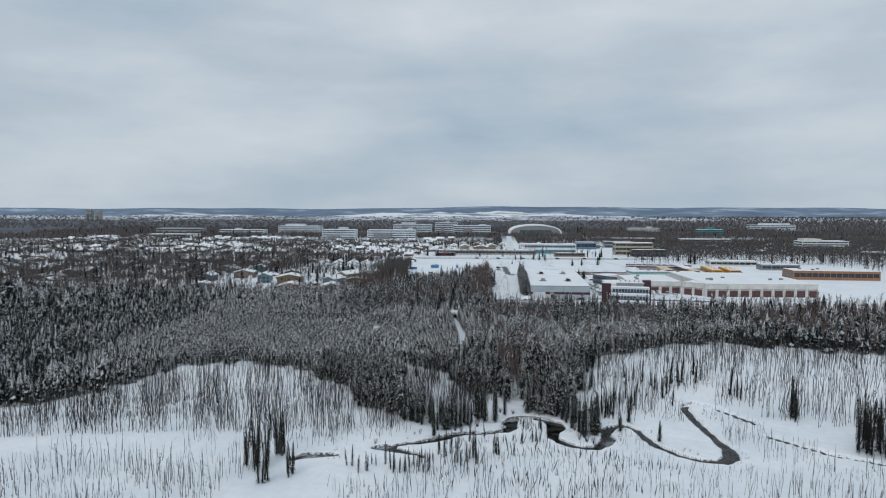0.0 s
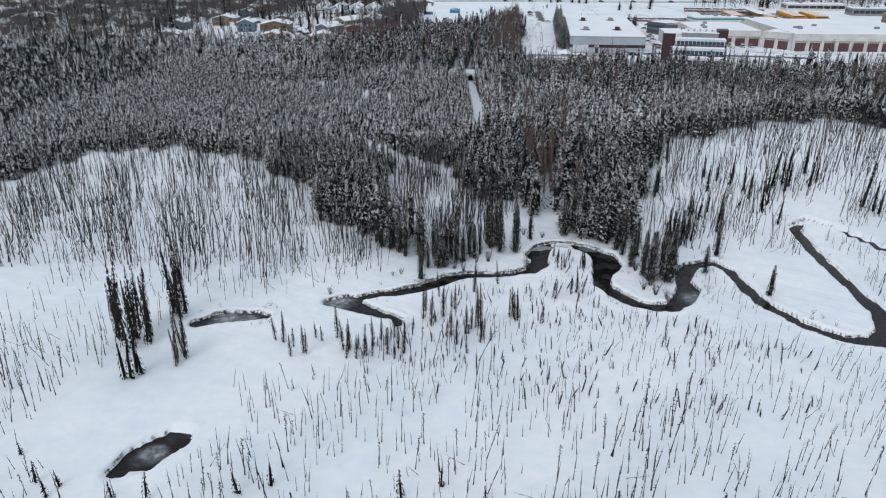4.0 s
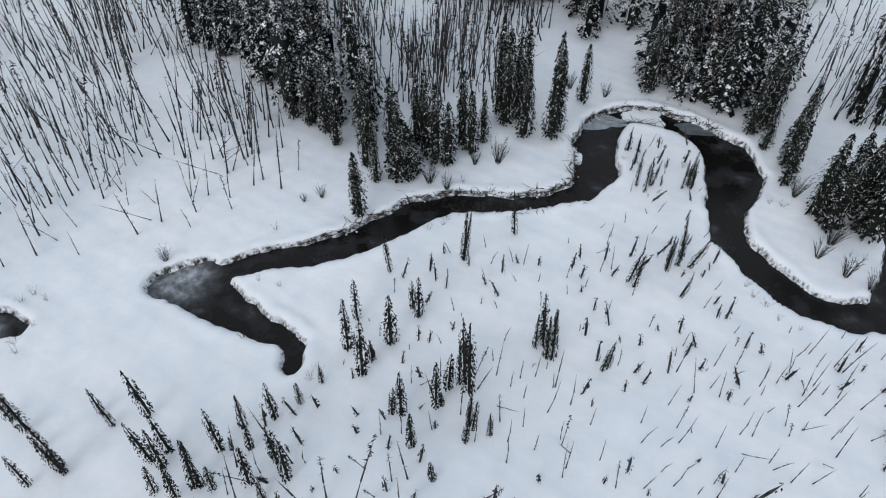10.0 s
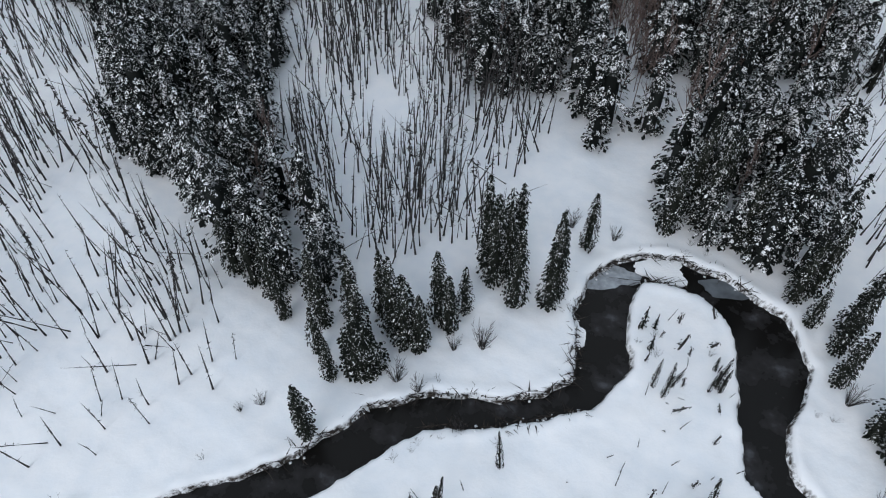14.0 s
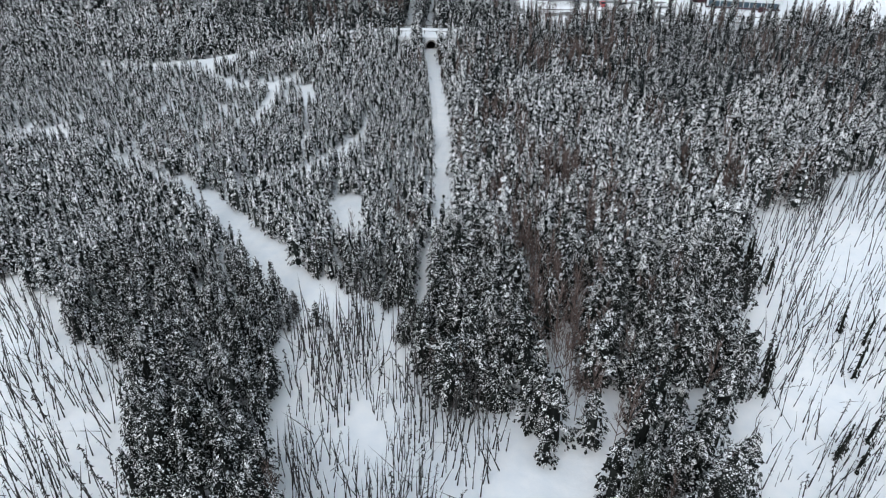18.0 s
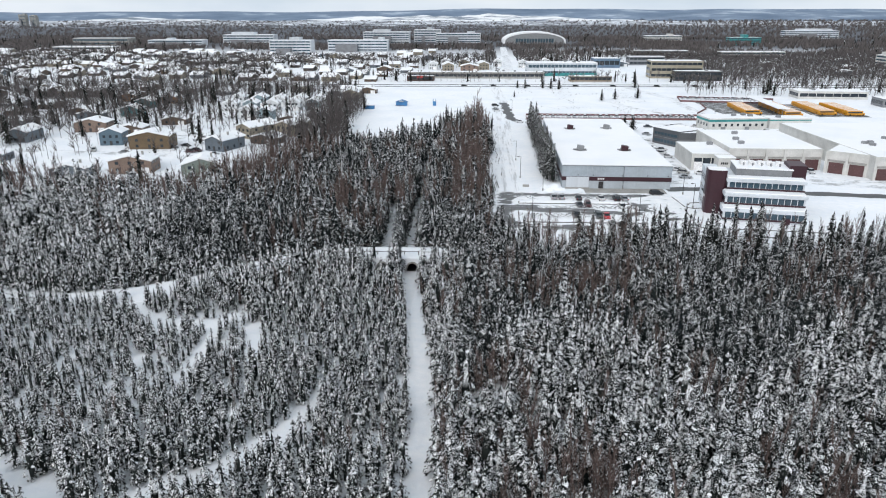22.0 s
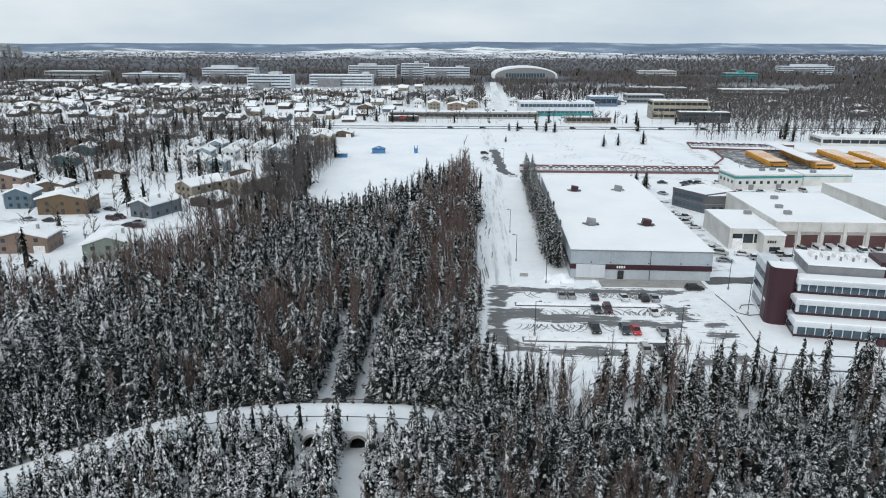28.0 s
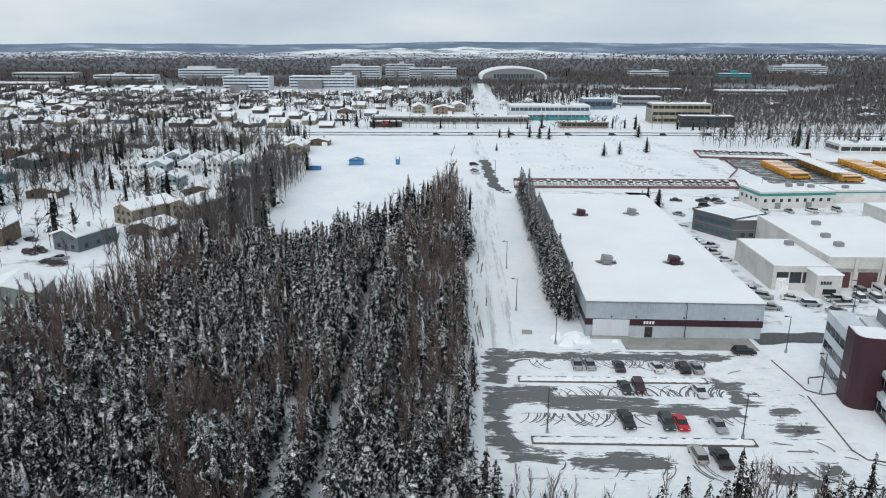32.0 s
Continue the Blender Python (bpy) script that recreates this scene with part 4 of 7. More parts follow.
# dead standing trees on the open bog
STICKS = [
    # polygon, pitch, height range
    ([(-150, 205), (-137, 222), (-116, 250), (-97, 258), (-75, 255), (-62, 246), (-50, 240), (-46, 226), (-38, 217), (-26, 209), (-30, 200), (-42, 194), (-58, 190), (-80, 196), (-110, 190), (-160, 180)], 1.8, (3.0, 6.2)),
    ([(-30, 249), (-17, 254), (-9, 246), (-4, 238), (0, 232), (-3, 222), (-6, 214), (-18, 212), (-27, 226)], 1.3, (3.0, 5.8)),
    ([(27, 218), (29, 240), (31, 258), (34, 269), (39, 280), (49, 288), (60, 295), (70, 300), (85, 308), (100, 311), (130, 300), (150, 280), (160, 205), (90, 212), (66, 240), (58, 240), (58, 215), (40, 214)], 2.15, (3.0, 5.6)),
    ([(-60, 172), (-130, 170), (-140, 110), (-60, 96), (-20, 90), (60, 92), (150, 110), (150, 196), (100, 182), (70, 178), (46, 178), (20, 187), (-16, 178), (-30, 160), (-38, 160), (-36, 140), (-50, 138), (-60, 150)], 2.4, (1.9, 4.6)),
    ([(-28, 207), (-22, 201), (-27, 194), (-40, 186), (-58, 182), (-90, 184), (-84, 196), (-58, 191), (-42, 196)], 3.0, (2.6, 5.2)),
    ([(-70, 180), (-56, 186), (-54, 166), (-70, 150), (-110, 160), (-120, 178)], 3.4, (2.4, 5.0)),
    ([(-20, 92), (90, 90), (110, 130), (60, 150), (20, 140), (-15, 128)], 1.7, (1.8, 4.2)),
    ([(9, 212), (15, 212), (15, 196), (20, 189), (32, 187), (44, 178), (10, 178), (-14, 180), (-12, 190), (-2, 197), (4, 199), (8, 204)], 3.2, (0.7, 2.2)),
    ([(33, 192), (34, 203), (39, 208), (41, 198), (46, 184), (40, 183)], 2.2, (1.5, 3.2)),
    ([(27, 216), (29, 240), (33, 262), (40, 272), (54, 262), (50, 232), (40, 216)], 2.3, (2.2, 3.6)),
    ([(64, 184), (64, 228), (76, 214), (86, 192), (80, 180)], 2.2, (1.8, 4.0)),
]
all_rows = []
for poly, pitch, (h0, h1) in STICKS:
    grow = 1.5 if h0 >= 3 else 1.15
    pitch, h0, h1 = pitch * 0.74, h0 * grow, h1 * grow * 1.08
    px, py = [p[0] for p in poly], [p[1] for p in poly]
    x, y = sown(min(px), min(py), max(px), max(py), pitch)
    ok = inside(x, y, poly) & (creek_distance(x, y) > 0.5) & (patchy(x, y, 7, 3.0 + pitch) + rng.uniform(-0.5, 0.5, len(x)) > -0.25)
    x, y = x[ok], y[ok]
    k = len(x)
    h = rng.triangular(h0 * 0.45, 0.5 * (h0 + h1), h1 * 1.05, k) * (1 + 0.25 * patchy(x, y, 14, 1.0))
    fallen = rng.uniform(0, 1, k) < 0.08
    lx, ly = np.clip(rng.standard_t(3, k) * 0.05 + 0.02, -0.3, 0.3), np.clip(rng.standard_t(3, k) * 0.05, -0.3, 0.3)
    lx, ly = np.where(y > 190, lx * 1.4, lx * 0.8), np.where(y > 190, ly * 1.4, ly * 0.8)
    loose = (y > 160) & (y < 214) & (np.abs(x) < 60) & (h0 < 3)
    lx, ly = np.where(loose, lx * 1.7, lx), np.where(loose, ly * 1.7, ly)
    h = np.where(loose & (x > 0), h * 0.75, h)
    lx[fallen], ly[fallen] = rng.uniform(-1.2, 1.2, fallen.sum()), rng.uniform(-0.9, 0.9, fallen.sum())
    h[fallen] *= 0.6
    kind = rng.integers(0, 6, k)
    all_rows.append(np.stack([x, y, land(x, y), h, np.clip(h * 0.24, 0.8, 1.7) * np.where(y < 160, 1.5, np.where(x < 0, 1.3, 1.25)), rng.uniform(0, math.tau, k), lx, ly, kind], 1))
scattered("dead_trees", SNAGS, np.concatenate(all_rows), [DEAD], "thin grey dead spruce poles standing in deep snow", "dead trees")

# little dark spruces scattered over the meadow south of the creek
mx, my = sown(-30, 160, 46, 212, 2.3)
ok = inside(mx, my, [(9, 212), (15, 212), (15, 196), (20, 189), (34, 187), (46, 176), (40, 160), (-30, 160), (-14, 180), (-12, 190), (-2, 197), (4, 199), (8, 204)]) & (creek_distance(mx, my) > 0.6) & (patchy(mx, my, 8, 7.7) > -0.05)
mx, my = mx[ok], my[ok]
k = len(mx)
mh = rng.uniform(0.8, 2.7, k)
scattered("meadow_spruces", SPRUCES_THIN, np.stack([mx, my, land(mx, my) - 0.03, mh, 0.075 * mh + rng.uniform(0.05, 0.12, k), rng.uniform(0, math.tau, k), rng.normal(0, 0.16, k), rng.normal(0, 0.16, k), rng.integers(0, 3, k)], 1),
          [DEAD, BARK], "tiny half-dead spruces poking out of meadow snow", "young trees")

# bare shrubs along the creek banks
sx, sy = sown(-52, 172, 80, 236, 1.7)
dist = creek_distance(sx, sy)
ok = (dist > 0.25) & (dist < 2.2) & (patchy(sx, sy, 6, 4.0) > 0.25)
sx, sy = sx[ok], sy[ok]
k = len(sx)
scattered("bank_shrubs", SHRUBS, np.stack([sx, sy, land(sx, sy), rng.uniform(0.5, 1.3, k), rng.uniform(0.35, 0.7, k), rng.uniform(0, math.tau, k), np.zeros(k), np.zeros(k), rng.integers(0, 3, k)], 1),
          [DEAD], "bare grey willow shrubs on the snowy creek bank", "shrubs")
WILLOWS = [(-4.2, 205.4, 2.4), (-10.4, 201.6, 2.2), (-8.6, 200.9, 1.6), (-20, 198.2, 1.3), (-5.2, 198.2, 1.3), (23.6, 204.4, 2.2), (25.4, 198.4, 2.4), (24, 196.6, 1.8), (-31, 188.4, 1.5), (-21.5, 197.4, 0.9), (2.6, 219.4, 1.8), (6.4, 218.4, 1.5), (25.8, 194.6, 2.2), (27.4, 193.2, 1.9), (-12, 202.6, 1.8), (-6.4, 205, 1.7)]
for x, y, h in WILLOWS:
    sv, st, sm = shrub_template(26, 1.5)
    h *= 1.25
    sb = thing("willow_shrub", "bare grey willow shrub standing in snow", "shrub", pose(x, y, float(land(x, y)) - 0.03), "bank willows")
    part("bush", from_arrays("bush", sv * np.array((0.42 * h, 0.42 * h, h)), st, None, [DEAD]), None, sb)

def floe(x, y, rx, ry, label, mat, top=-5.955):
    k = 36
    wob = [1 + 0.22 * math.sin(2 * q + x) + 0.14 * math.sin(3 * q + 2 * y) + 0.08 * math.sin(7 * q + x * y) + rng.uniform(-0.05, 0.05) for q in np.linspace(0, math.tau, k + 1)[:-1]]
    v = [(x + rx * math.cos(i * math.tau / k) * wob[i], y + ry * math.sin(i * math.tau / k) * wob[i], top) for i in range(k)]
    tagged(part("ice_sheet", (v + [(p[0], p[1], -5.985) for p in v], [tuple(range(k))] + [((i + 1) % k, i, i + k, (i + 1) % k + k) for i in range(k)]), mat), label, "ice", "creek ice sheets")


ICE = paint("grey_creek_ice", (0.11, 0.125, 0.14), 0.4, 0.8, 0.4, 0.35, 0.0, 0.1)
FROST = paint("frosted_creek_ice", (0.30, 0.33, 0.36), 0.6, 1.6, 0.6, 0.4, 0.0, 0.1)
floe(10.6, 215.9, 2.5, 1.25, "snow-covered ice sheet bridging the creek bend", SNOW, -5.80)
floe(6.2, 214.6, 2.4, 1.3, "grey ice shelf beside the snowy ice bridge", FROST, -5.968)
floe(16.0, 214.6, 2.2, 0.9, "grey ice shelf beside the snowy ice bridge", ICE, -5.96)
floe(3.2, 208.4, 0.8, 1.5, "snow-covered ice shelf along the creek bank", SNOW, -5.86)

# crumbs of snow and ice broken from the cut banks
crumb = (np.array([(1, 0, 0), (0.1, 0.9, 0.1), (-0.9, 0.2, 0), (0, -1, 0.05), (0.1, 0.1, 0.8), (0, 0, -0.6)]), np.array([(0, 1, 4), (1, 2, 4), (2, 3, 4), (3, 0, 4), (1, 0, 5), (2, 1, 5), (3, 2, 5), (0, 3, 5)]), np.zeros(8, int))
cx, cy = sown(-50, 173, 64, 236, 0.30)
dist = creek_distance(cx, cy)
north = ((cx > -14) & (cx < 4) & (cy > 198)) | ((cx > 2) & (cx < 20) & (cy > 214)) | ((cx < -14) & (cx > -20) & (cy > 193))
ok = (dist > -0.5) & (dist < np.where(north, 0.35, -0.1)) & (rng.uniform(0, 1, len(cx)) < np.where(north, 0.14, 0.0))
cx, cy = cx[ok], cy[ok]
k = len(cx)
scattered("snow_crumbs", [crumb], np.stack([cx, cy, -5.9 + 0.55 * smooth(-0.45, 0.2, dist[ok]) + rng.uniform(-0.05, 0.1, k), rng.uniform(0.05, 0.16, k), rng.uniform(0.05, 0.17, k), rng.uniform(0, math.tau, k), np.zeros(k), np.zeros(k), np.zeros(k)], 1), [SNOW], "broken crumbs of snow and ice along the cut bank", "snow")
# roots and dead grass, coloured near black to imitate shade under the lip
cx, cy = sown(-22, 190, 22, 219, 0.26)
dist = creek_distance(cx, cy)
north = ((cx > -14) & (cx < 4) & (cy > 198)) | ((cx > 2) & (cx < 20) & (cy > 214)) | ((cx < -14) & (cx > -20) & (cy > 193))
ok = (dist > -0.35) & (dist < 0.12) & north & (rng.uniform(0, 1, len(cx)) < 0.95)
cx, cy = cx[ok], cy[ok]
k = len(cx)
scattered("bank_roots", [snag_template(3, 0.6), snag_template(4, -0.8)], np.stack([cx, cy, np.full(k, -5.5), rng.uniform(0.2, 0.5, k), rng.uniform(0.8, 1.6, k), rng.uniform(0, math.tau, k), rng.normal(0, 1.8, k), rng.normal(-0.3, 0.8, k), rng.integers(0, 2, k)], 1), [ROOTS], "tangled roots and dead grass on the cut bank, darkened as undercut shade", "debris")


# single trees that can be counted
def tree_thing(label, tufts, size, needles, group, columnar=0.45, inner=1.0):
    (cv, ct), (tv, tt) = spruce_shape(tufts, size, columnar, 6, 0.13, inner)
    t = thing("spruce_tree", label, "tree", pose(0, 0, -100), group)
    part("crown", from_arrays("crown", cv, ct, None, [needles]), None, t)
    part("trunk", from_arrays("trunk", tv, tt, None, [BARK]), None, t)
    return t


def plant(ob, x, y, h, s, z=None, lean=(0, 0)):
    z = float(land(x, y)) if z is None else z
    m = pose(x, y, z - 0.05, lean[0], lean[1], rng.uniform(0, 360)) @ Matrix.Diagonal((s, s, h, 1))
    made = copy_thing(ob, m)
    made.matrix_basis = m
    return made


BANK = [tree_thing("dark spruce with lumps of snow on its boughs by the creek", 760, 0.23, NEEDLES_BANK, "creek bank spruces", 0.58, 1.15) for k in range(4)]
ROW = [tree_thing("tall snow-dusted spruce in a row beside the warehouse", 430, 0.25, NEEDLES_EDGE, "spruce row by the warehouse", 0.95) for k in range(3)]
STUNTED = [tree_thing("stunted narrow black spruce standing in bog snow", 300, 0.30, NEEDLES_BARE, "bog spruces", 0.55, 0.6) for k in range(4)]
TOWN_FIR = [tree_thing("dark spruce standing among snowy lots", 260, 0.3, NEEDLES_DARK, "town spruces", 0.9) for k in range(3)]
BANK_SPOTS = [(-13, 202, 4.0, 1.5), (-16, 196.2, 4.2, 0.7), (-10.3, 205, 5.0, 0.9), (-11.5, 206, 5.2, 0.8), (-9, 204.6, 4.3, 0.75), (-7, 206.6, 4.6, 0.7), (-8, 207.5, 4.8, 0.7), (-6, 208.6, 3.3, 0.5), (-17, 205.6, 4.4, 0.6), (-18, 207, 4.6, 0.7), (-15, 207, 4.8, 0.7), (-14, 205, 4.6, 0.7), (-12.6, 207.8, 5.0, 0.7), (-16.8, 203, 3.6, 0.55), (-15.4, 201, 3.0, 0.5), (-22, 208, 4.6, 0.7), (-24, 209, 4.8, 0.7), (-20.5, 206, 4.0, 0.6), (-26, 210, 5.0, 0.75)]
BANK_SPOTS += [(-2, 210, 6.0, 0.75), (0.8, 210, 6.4, 0.85), (1.2, 211, 6.0, 0.8), (-4, 212, 6.2, 0.9), (-3, 213, 6.6, 0.9), (-2.2, 214, 6.4, 0.8), (-4.8, 213.6, 6.0, 0.8), (3.9, 217, 3.9, 0.6), (11, 220, 5.4, 0.8), (14, 221, 7.0, 0.9), (15, 222, 7.2, 0.9), (13, 223, 7.4, 0.9), (18, 218.4, 7.4, 1.0), (17, 219, 6.4, 0.9), (19.4, 219, 6.6, 0.9), (21, 213.6, 5.6, 0.75), (22.6, 214.6, 6.0, 0.8)]
BANK_SPOTS += [(23, 206, 4.6, 0.7), (23.6, 209, 5.2, 0.8), (24.6, 211, 5.4, 0.8), (22, 211.4, 3.0, 0.5), (25.6, 200.4, 6.6, 1.1), (24.6, 201.8, 6.2, 0.9), (26.4, 202.4, 6.4, 0.9), (28.6, 199.6, 7.2, 1.2), (29.4, 201.2, 7.4, 1.1), (28, 202.6, 7.0, 0.9), (29.6, 203.4, 6.4, 0.9), (36.4, 204.8, 4.0, 0.6), (45.5, 196.4, 4.2, 0.6), (40.4, 213, 4.6, 0.7)]
for i, (x, y, h, s) in enumerate(BANK_SPOTS):
    plant(BANK[i % 4], x, y, h * rng.uniform(1.6, 1.9) * (0.88 if x > 12 else 1.0), s * 1.32)
# clumps of stunted spruce on the bog: middle, radius, how many, height
CLUMPS = [(1.6, 183.8, 1.2, 6, 2.2), (-3.2, 176, 1.2, 5, 1.8), (9.6, 203.4, 1.2, 4, 2.4), (14.3, 204.3, 0.5, 2, 2.2), (-1.9, 195.8, 0.2, 1, 1.8), (-6, 192, 0.3, 2, 2.4), (-11.8, 190.2, 0.3, 1, 2.2), (12, 194, 1.6, 3, 2.4), (9.6, 208.4, 1.4, 3, 1.5), (13.2, 205, 1.2, 3, 1.6), (8, 191, 0.6, 2, 2.4), (11.4, 193, 0.6, 2, 2.6), (5.6, 182.7, 0.6, 2, 2.4), (-4.7, 179, 0.8, 3, 3.2)]
CLUMPS += [(-57, 170, 3.2, 14, 5.4), (-53.4, 177.6, 1.6, 8, 5.0), (-46.8, 165, 1.8, 6, 3.2), (-52, 160, 2.0, 4, 3.6), (66, 252, 7, 7, 4.0), (58, 246, 4, 3, 4.0), (78, 238, 3, 3, 4.0), (99, 190, 5, 24, 5.6), (104, 200, 4, 12, 5.0), (90, 222, 3, 8, 5.0)]
CLUMPS += [(-42, 96, 6, 44, 4.4), (-32, 93, 5, 40, 4.2), (-20, 92, 5, 40, 4.0), (-9, 93, 6, 44, 3.8), (-55, 104, 6, 16, 3.2), (-70, 110, 5, 12, 3.0), (4, 94, 5, 24, 3.4), (-26, 102, 8, 24, 2.8), (-10, 103, 7, 18, 2.6), (-1, 129, 4, 18, 2.8), (-13, 122, 4, 14, 2.6), (-3, 112, 5, 14, 2.6), (8, 122, 4, 8, 2.4), (-30, 82, 14, 50, 4.6), (-5, 80, 12, 40, 4.4)]
CLUMPS += [(34, 220, 4, 9, 3.0), (42, 230, 6, 6, 3.0), (32, 244, 3, 8, 3.4), (46, 246, 7, 5, 3.0), (37, 262, 4, 8, 3.4), (54, 236, 7, 4, 3.0)]
bog = []
for x, y, r, k, h in CLUMPS:
    for j in range(k):
        a, d = rng.uniform(0, math.tau), r * math.sqrt(rng.uniform(0, 1))
        px, py = x + d * math.cos(a), y + d * math.sin(a)
        if creek_distance(px, py) < 0.5:
            continue
        hh = h * (rng.uniform(1.6, 2.8) if y > 160 else rng.uniform(1.3, 2.1)) * (0.72 if 4 < x < 20 and y > 160 else 1.0)
        if 160 < y < 206:
            plant(STUNTED[int(rng.integers(0, 4))], px, py, hh, 0.05 * hh + rng.uniform(0.05, 0.12), lean=(rng.normal(0, 3.0), rng.normal(0, 3.0)))
        else:
            bog.append((px, py, float(land(px, py)) - 0.05, hh, (0.125 if y < 140 else 0.085) * hh + rng.uniform(0.06, 0.14), rng.uniform(0, math.tau), rng.normal(0, 0.04), rng.normal(0, 0.04), int(rng.integers(0, 5))))
fx, fy = sown(-75, 84, 80, 142, 5.2)
for px, py in zip(fx, fy):
    if creek_distance(px, py) > 0.6 and rng.uniform() < 0.75:
        hh = rng.uniform(2.0, 4.6)
        bog.append((px, py, float(land(px, py)) - 0.05, hh, 0.10 * hh + rng.uniform(0.05, 0.12), rng.uniform(0, math.tau), rng.normal(0, 0.04), rng.normal(0, 0.04), int(rng.integers(0, 5))))
# the two groups of bog spruce by the pond: x, y, height
POND_GROUP = [(-33.9, 171.8, 9.1), (-35.4, 172.4, 7.7), (-31.6, 168.1, 6.3), (-30.0, 169.4, 8.6), (-29.6, 169.2, 7.3), (-32.1, 170.9, 6.1), (-29.4, 173.8, 4.8), (-28.2, 173.0, 5.0), (-26.0, 174.2, 9.9), (-24.3, 170.8, 9.0), (-23.3, 168.8, 5.7), (-23.5, 171.7, 8.4), (-23.4, 170.5, 7.7), (-21.8, 168.7, 6.9), (-20.8, 169.4, 8.8), (-22.1, 171.3, 5.0)]
POND_GROUP += [(-19.6, 169.5, 5.3), (-20.4, 169.6, 5.7), (-19.9, 172.1, 8.7), (-19.1, 174.1, 6.4), (-17.4, 170.2, 8.2), (-18.1, 172.6, 5.5), (-16.0, 171.9, 8.3), (-17.1, 175.0, 7.5), (-15.0, 170.9, 9.1), (-16.2, 169.4, 4.1), (-19.3, 172.3, 2.7)]
MEADOW_GROUP = [(-13.5, 181.6, 7.1), (-13.5, 184.6, 5.4), (-11.9, 179.4, 7.7), (-11.5, 180.9, 2.8), (-10.4, 182.6, 7.8), (-8.5, 176.6, 6.4), (-7.4, 174.4, 5.1), (-8.7, 185.4, 5.7), (-6.2, 177.7, 6.5), (-9.3, 186.1, 4.1), (-5.5, 179.2, 5.2), (-5.8, 177.8, 2.2), (-14.7, 178.4, 2.9), (-15.8, 176.6, 3.1), (-9.2, 176.6, 4.0), (-5.6, 172.2, 3.1)]
for j, (x, y, hh) in enumerate(POND_GROUP + MEADOW_GROUP):
    meadow = j >= len(POND_GROUP)
    hh *= 0.84 if meadow else 0.62
    plant(STUNTED[int(rng.integers(0, 4))], x, y, hh, (0.075 if meadow else 0.062) * hh + rng.uniform(0.06, 0.12), lean=(rng.normal(0, 2.0), rng.normal(-2, 2.0)))
scattered("bog_spruces", SPRUCES, bog, [NEEDLES_DARK, BARK], "stunted dark spruces in clumps on the snowy bog", "trees")
for k in range(54):
    y = 463 + (k % 27) * 4.9 + (2.2 if k > 26 else 0)
    plant(ROW[k % 3], 21.4 + 0.02 * (y - 463) + rng.uniform(-0.9, 0.9) - (1.9 if k > 26 else 0), y, rng.uniform(9.5, 14.5) * (1.12 if y < 500 else 1), rng.uniform(2.0, 2.7))
for x, y, h in [(24, 782, 6), (30, 782, 7), (44, 783, 8), (50, 778, 8), (56, 775, 8), (117, 786, 9), (105, 718, 8.5), (88, 711, 7), (78, 705, 7), (19, 723, 4), (-21, 548, 13), (-20, 552, 11), (-29, 526, 10.5), (-27.5, 528, 9.5), (66, 574, 7), (69, 577, 8), (72, 573, 7.5), (74, 579, 7), (79, 545, 5)]:
    plant(TOWN_FIR[int(rng.integers(0, 3))], x, y, h * 1.12, h * 0.29)
for ob in (*BANK, *ROW, *STUNTED, *TOWN_FIR):
    for o in (*ob.children_recursive, ob):
        bpy.data.objects.remove(o)

# ---- roads, lots and trails ----
def ragged_strip(points, width, step=1.5, wobble=0.5, z=0.03):
    """A flat band along a line, with uneven edges."""
    v, f = [], []
    pts = [Vector((x, y)) for x, y in points]
    line = []
    for a, b in zip(pts, pts[1:]):
        k = max(1, int((b - a).length / step))
        line += [a.lerp(b, i / k) for i in range(k)]
    line.append(pts[-1])
    for i, p in enumerate(line):
        d = (line[min(i + 1, len(line) - 1)] - line[max(i - 1, 0)]).normalized()
        nrm = Vector((-d.y, d.x))
        for s in (1, -1):
            q = p + nrm * s * (width / 2 + wobble * (0.5 * math.sin(i * step * 0.31 + 2 * s + p.x * 0.07) + 0.35 * math.sin(i * step * 0.83 + 5 * s + p.y * 0.05) + rng.uniform(-0.3, 0.3)))
            v.append((q.x, q.y, float(land(q.x, q.y)) + z))
        if i:
            f.append((2 * i - 2, 2 * i - 1, 2 * i + 1, 2 * i))
    return v, f


def road(label, points, width, mat=ASPHALT, wobble=0.5, z=0.03, name="road"):
    return tagged(part(name, ragged_strip(points, width, 1.5, wobble, z), mat), label, name, "", "structure")


road("snow-packed lane with bare asphalt tracks", [(4.5, 402), (5, 440), (6, 520), (8, 600), (9.5, 690), (6, 800)], 7.5, LANE_SNOW, 0.6, 0.035)
road("bare dark asphalt bend at the lane's end", [(17, 605), (13, 614), (12.5, 625), (11.5, 650), (10.5, 690)], 5, BARE_ASPHALT, 1.2, 0.05)
tagged(part("pavement", box(1.0, 400.5, -0.3, 61, 447.5, 0.045), LOT_SNOW), "parking lot of packed snow with dark tyre tracks", "parking lot", "", "structure")
road("service road of dark asphalt", [(60, 453.5), (75, 455), (95, 452), (140, 446)], 5.5, BARE_ASPHALT, 0.6, 0.035)
road("yard of packed dirty snow", [(66, 462), (68, 500), (68, 560), (72, 606)], 8, ROAD_SNOW, 0.8, 0.02, "pavement")
road("yard of packed dirty snow", [(80, 470), (100, 474), (140, 464), (200, 460)], 14, ROAD_SNOW, 0.8, 0.022, "pavement")
road("yard of packed dirty snow", [(84, 572), (112, 570), (150, 572)], 9, ROAD_SNOW, 0.8, 0.03, "pavement")
road("track of dirty snow across the open lot", [(84, 690), (94, 660), (112, 634)], 5, ROAD_SNOW, 0.8, 0.03)
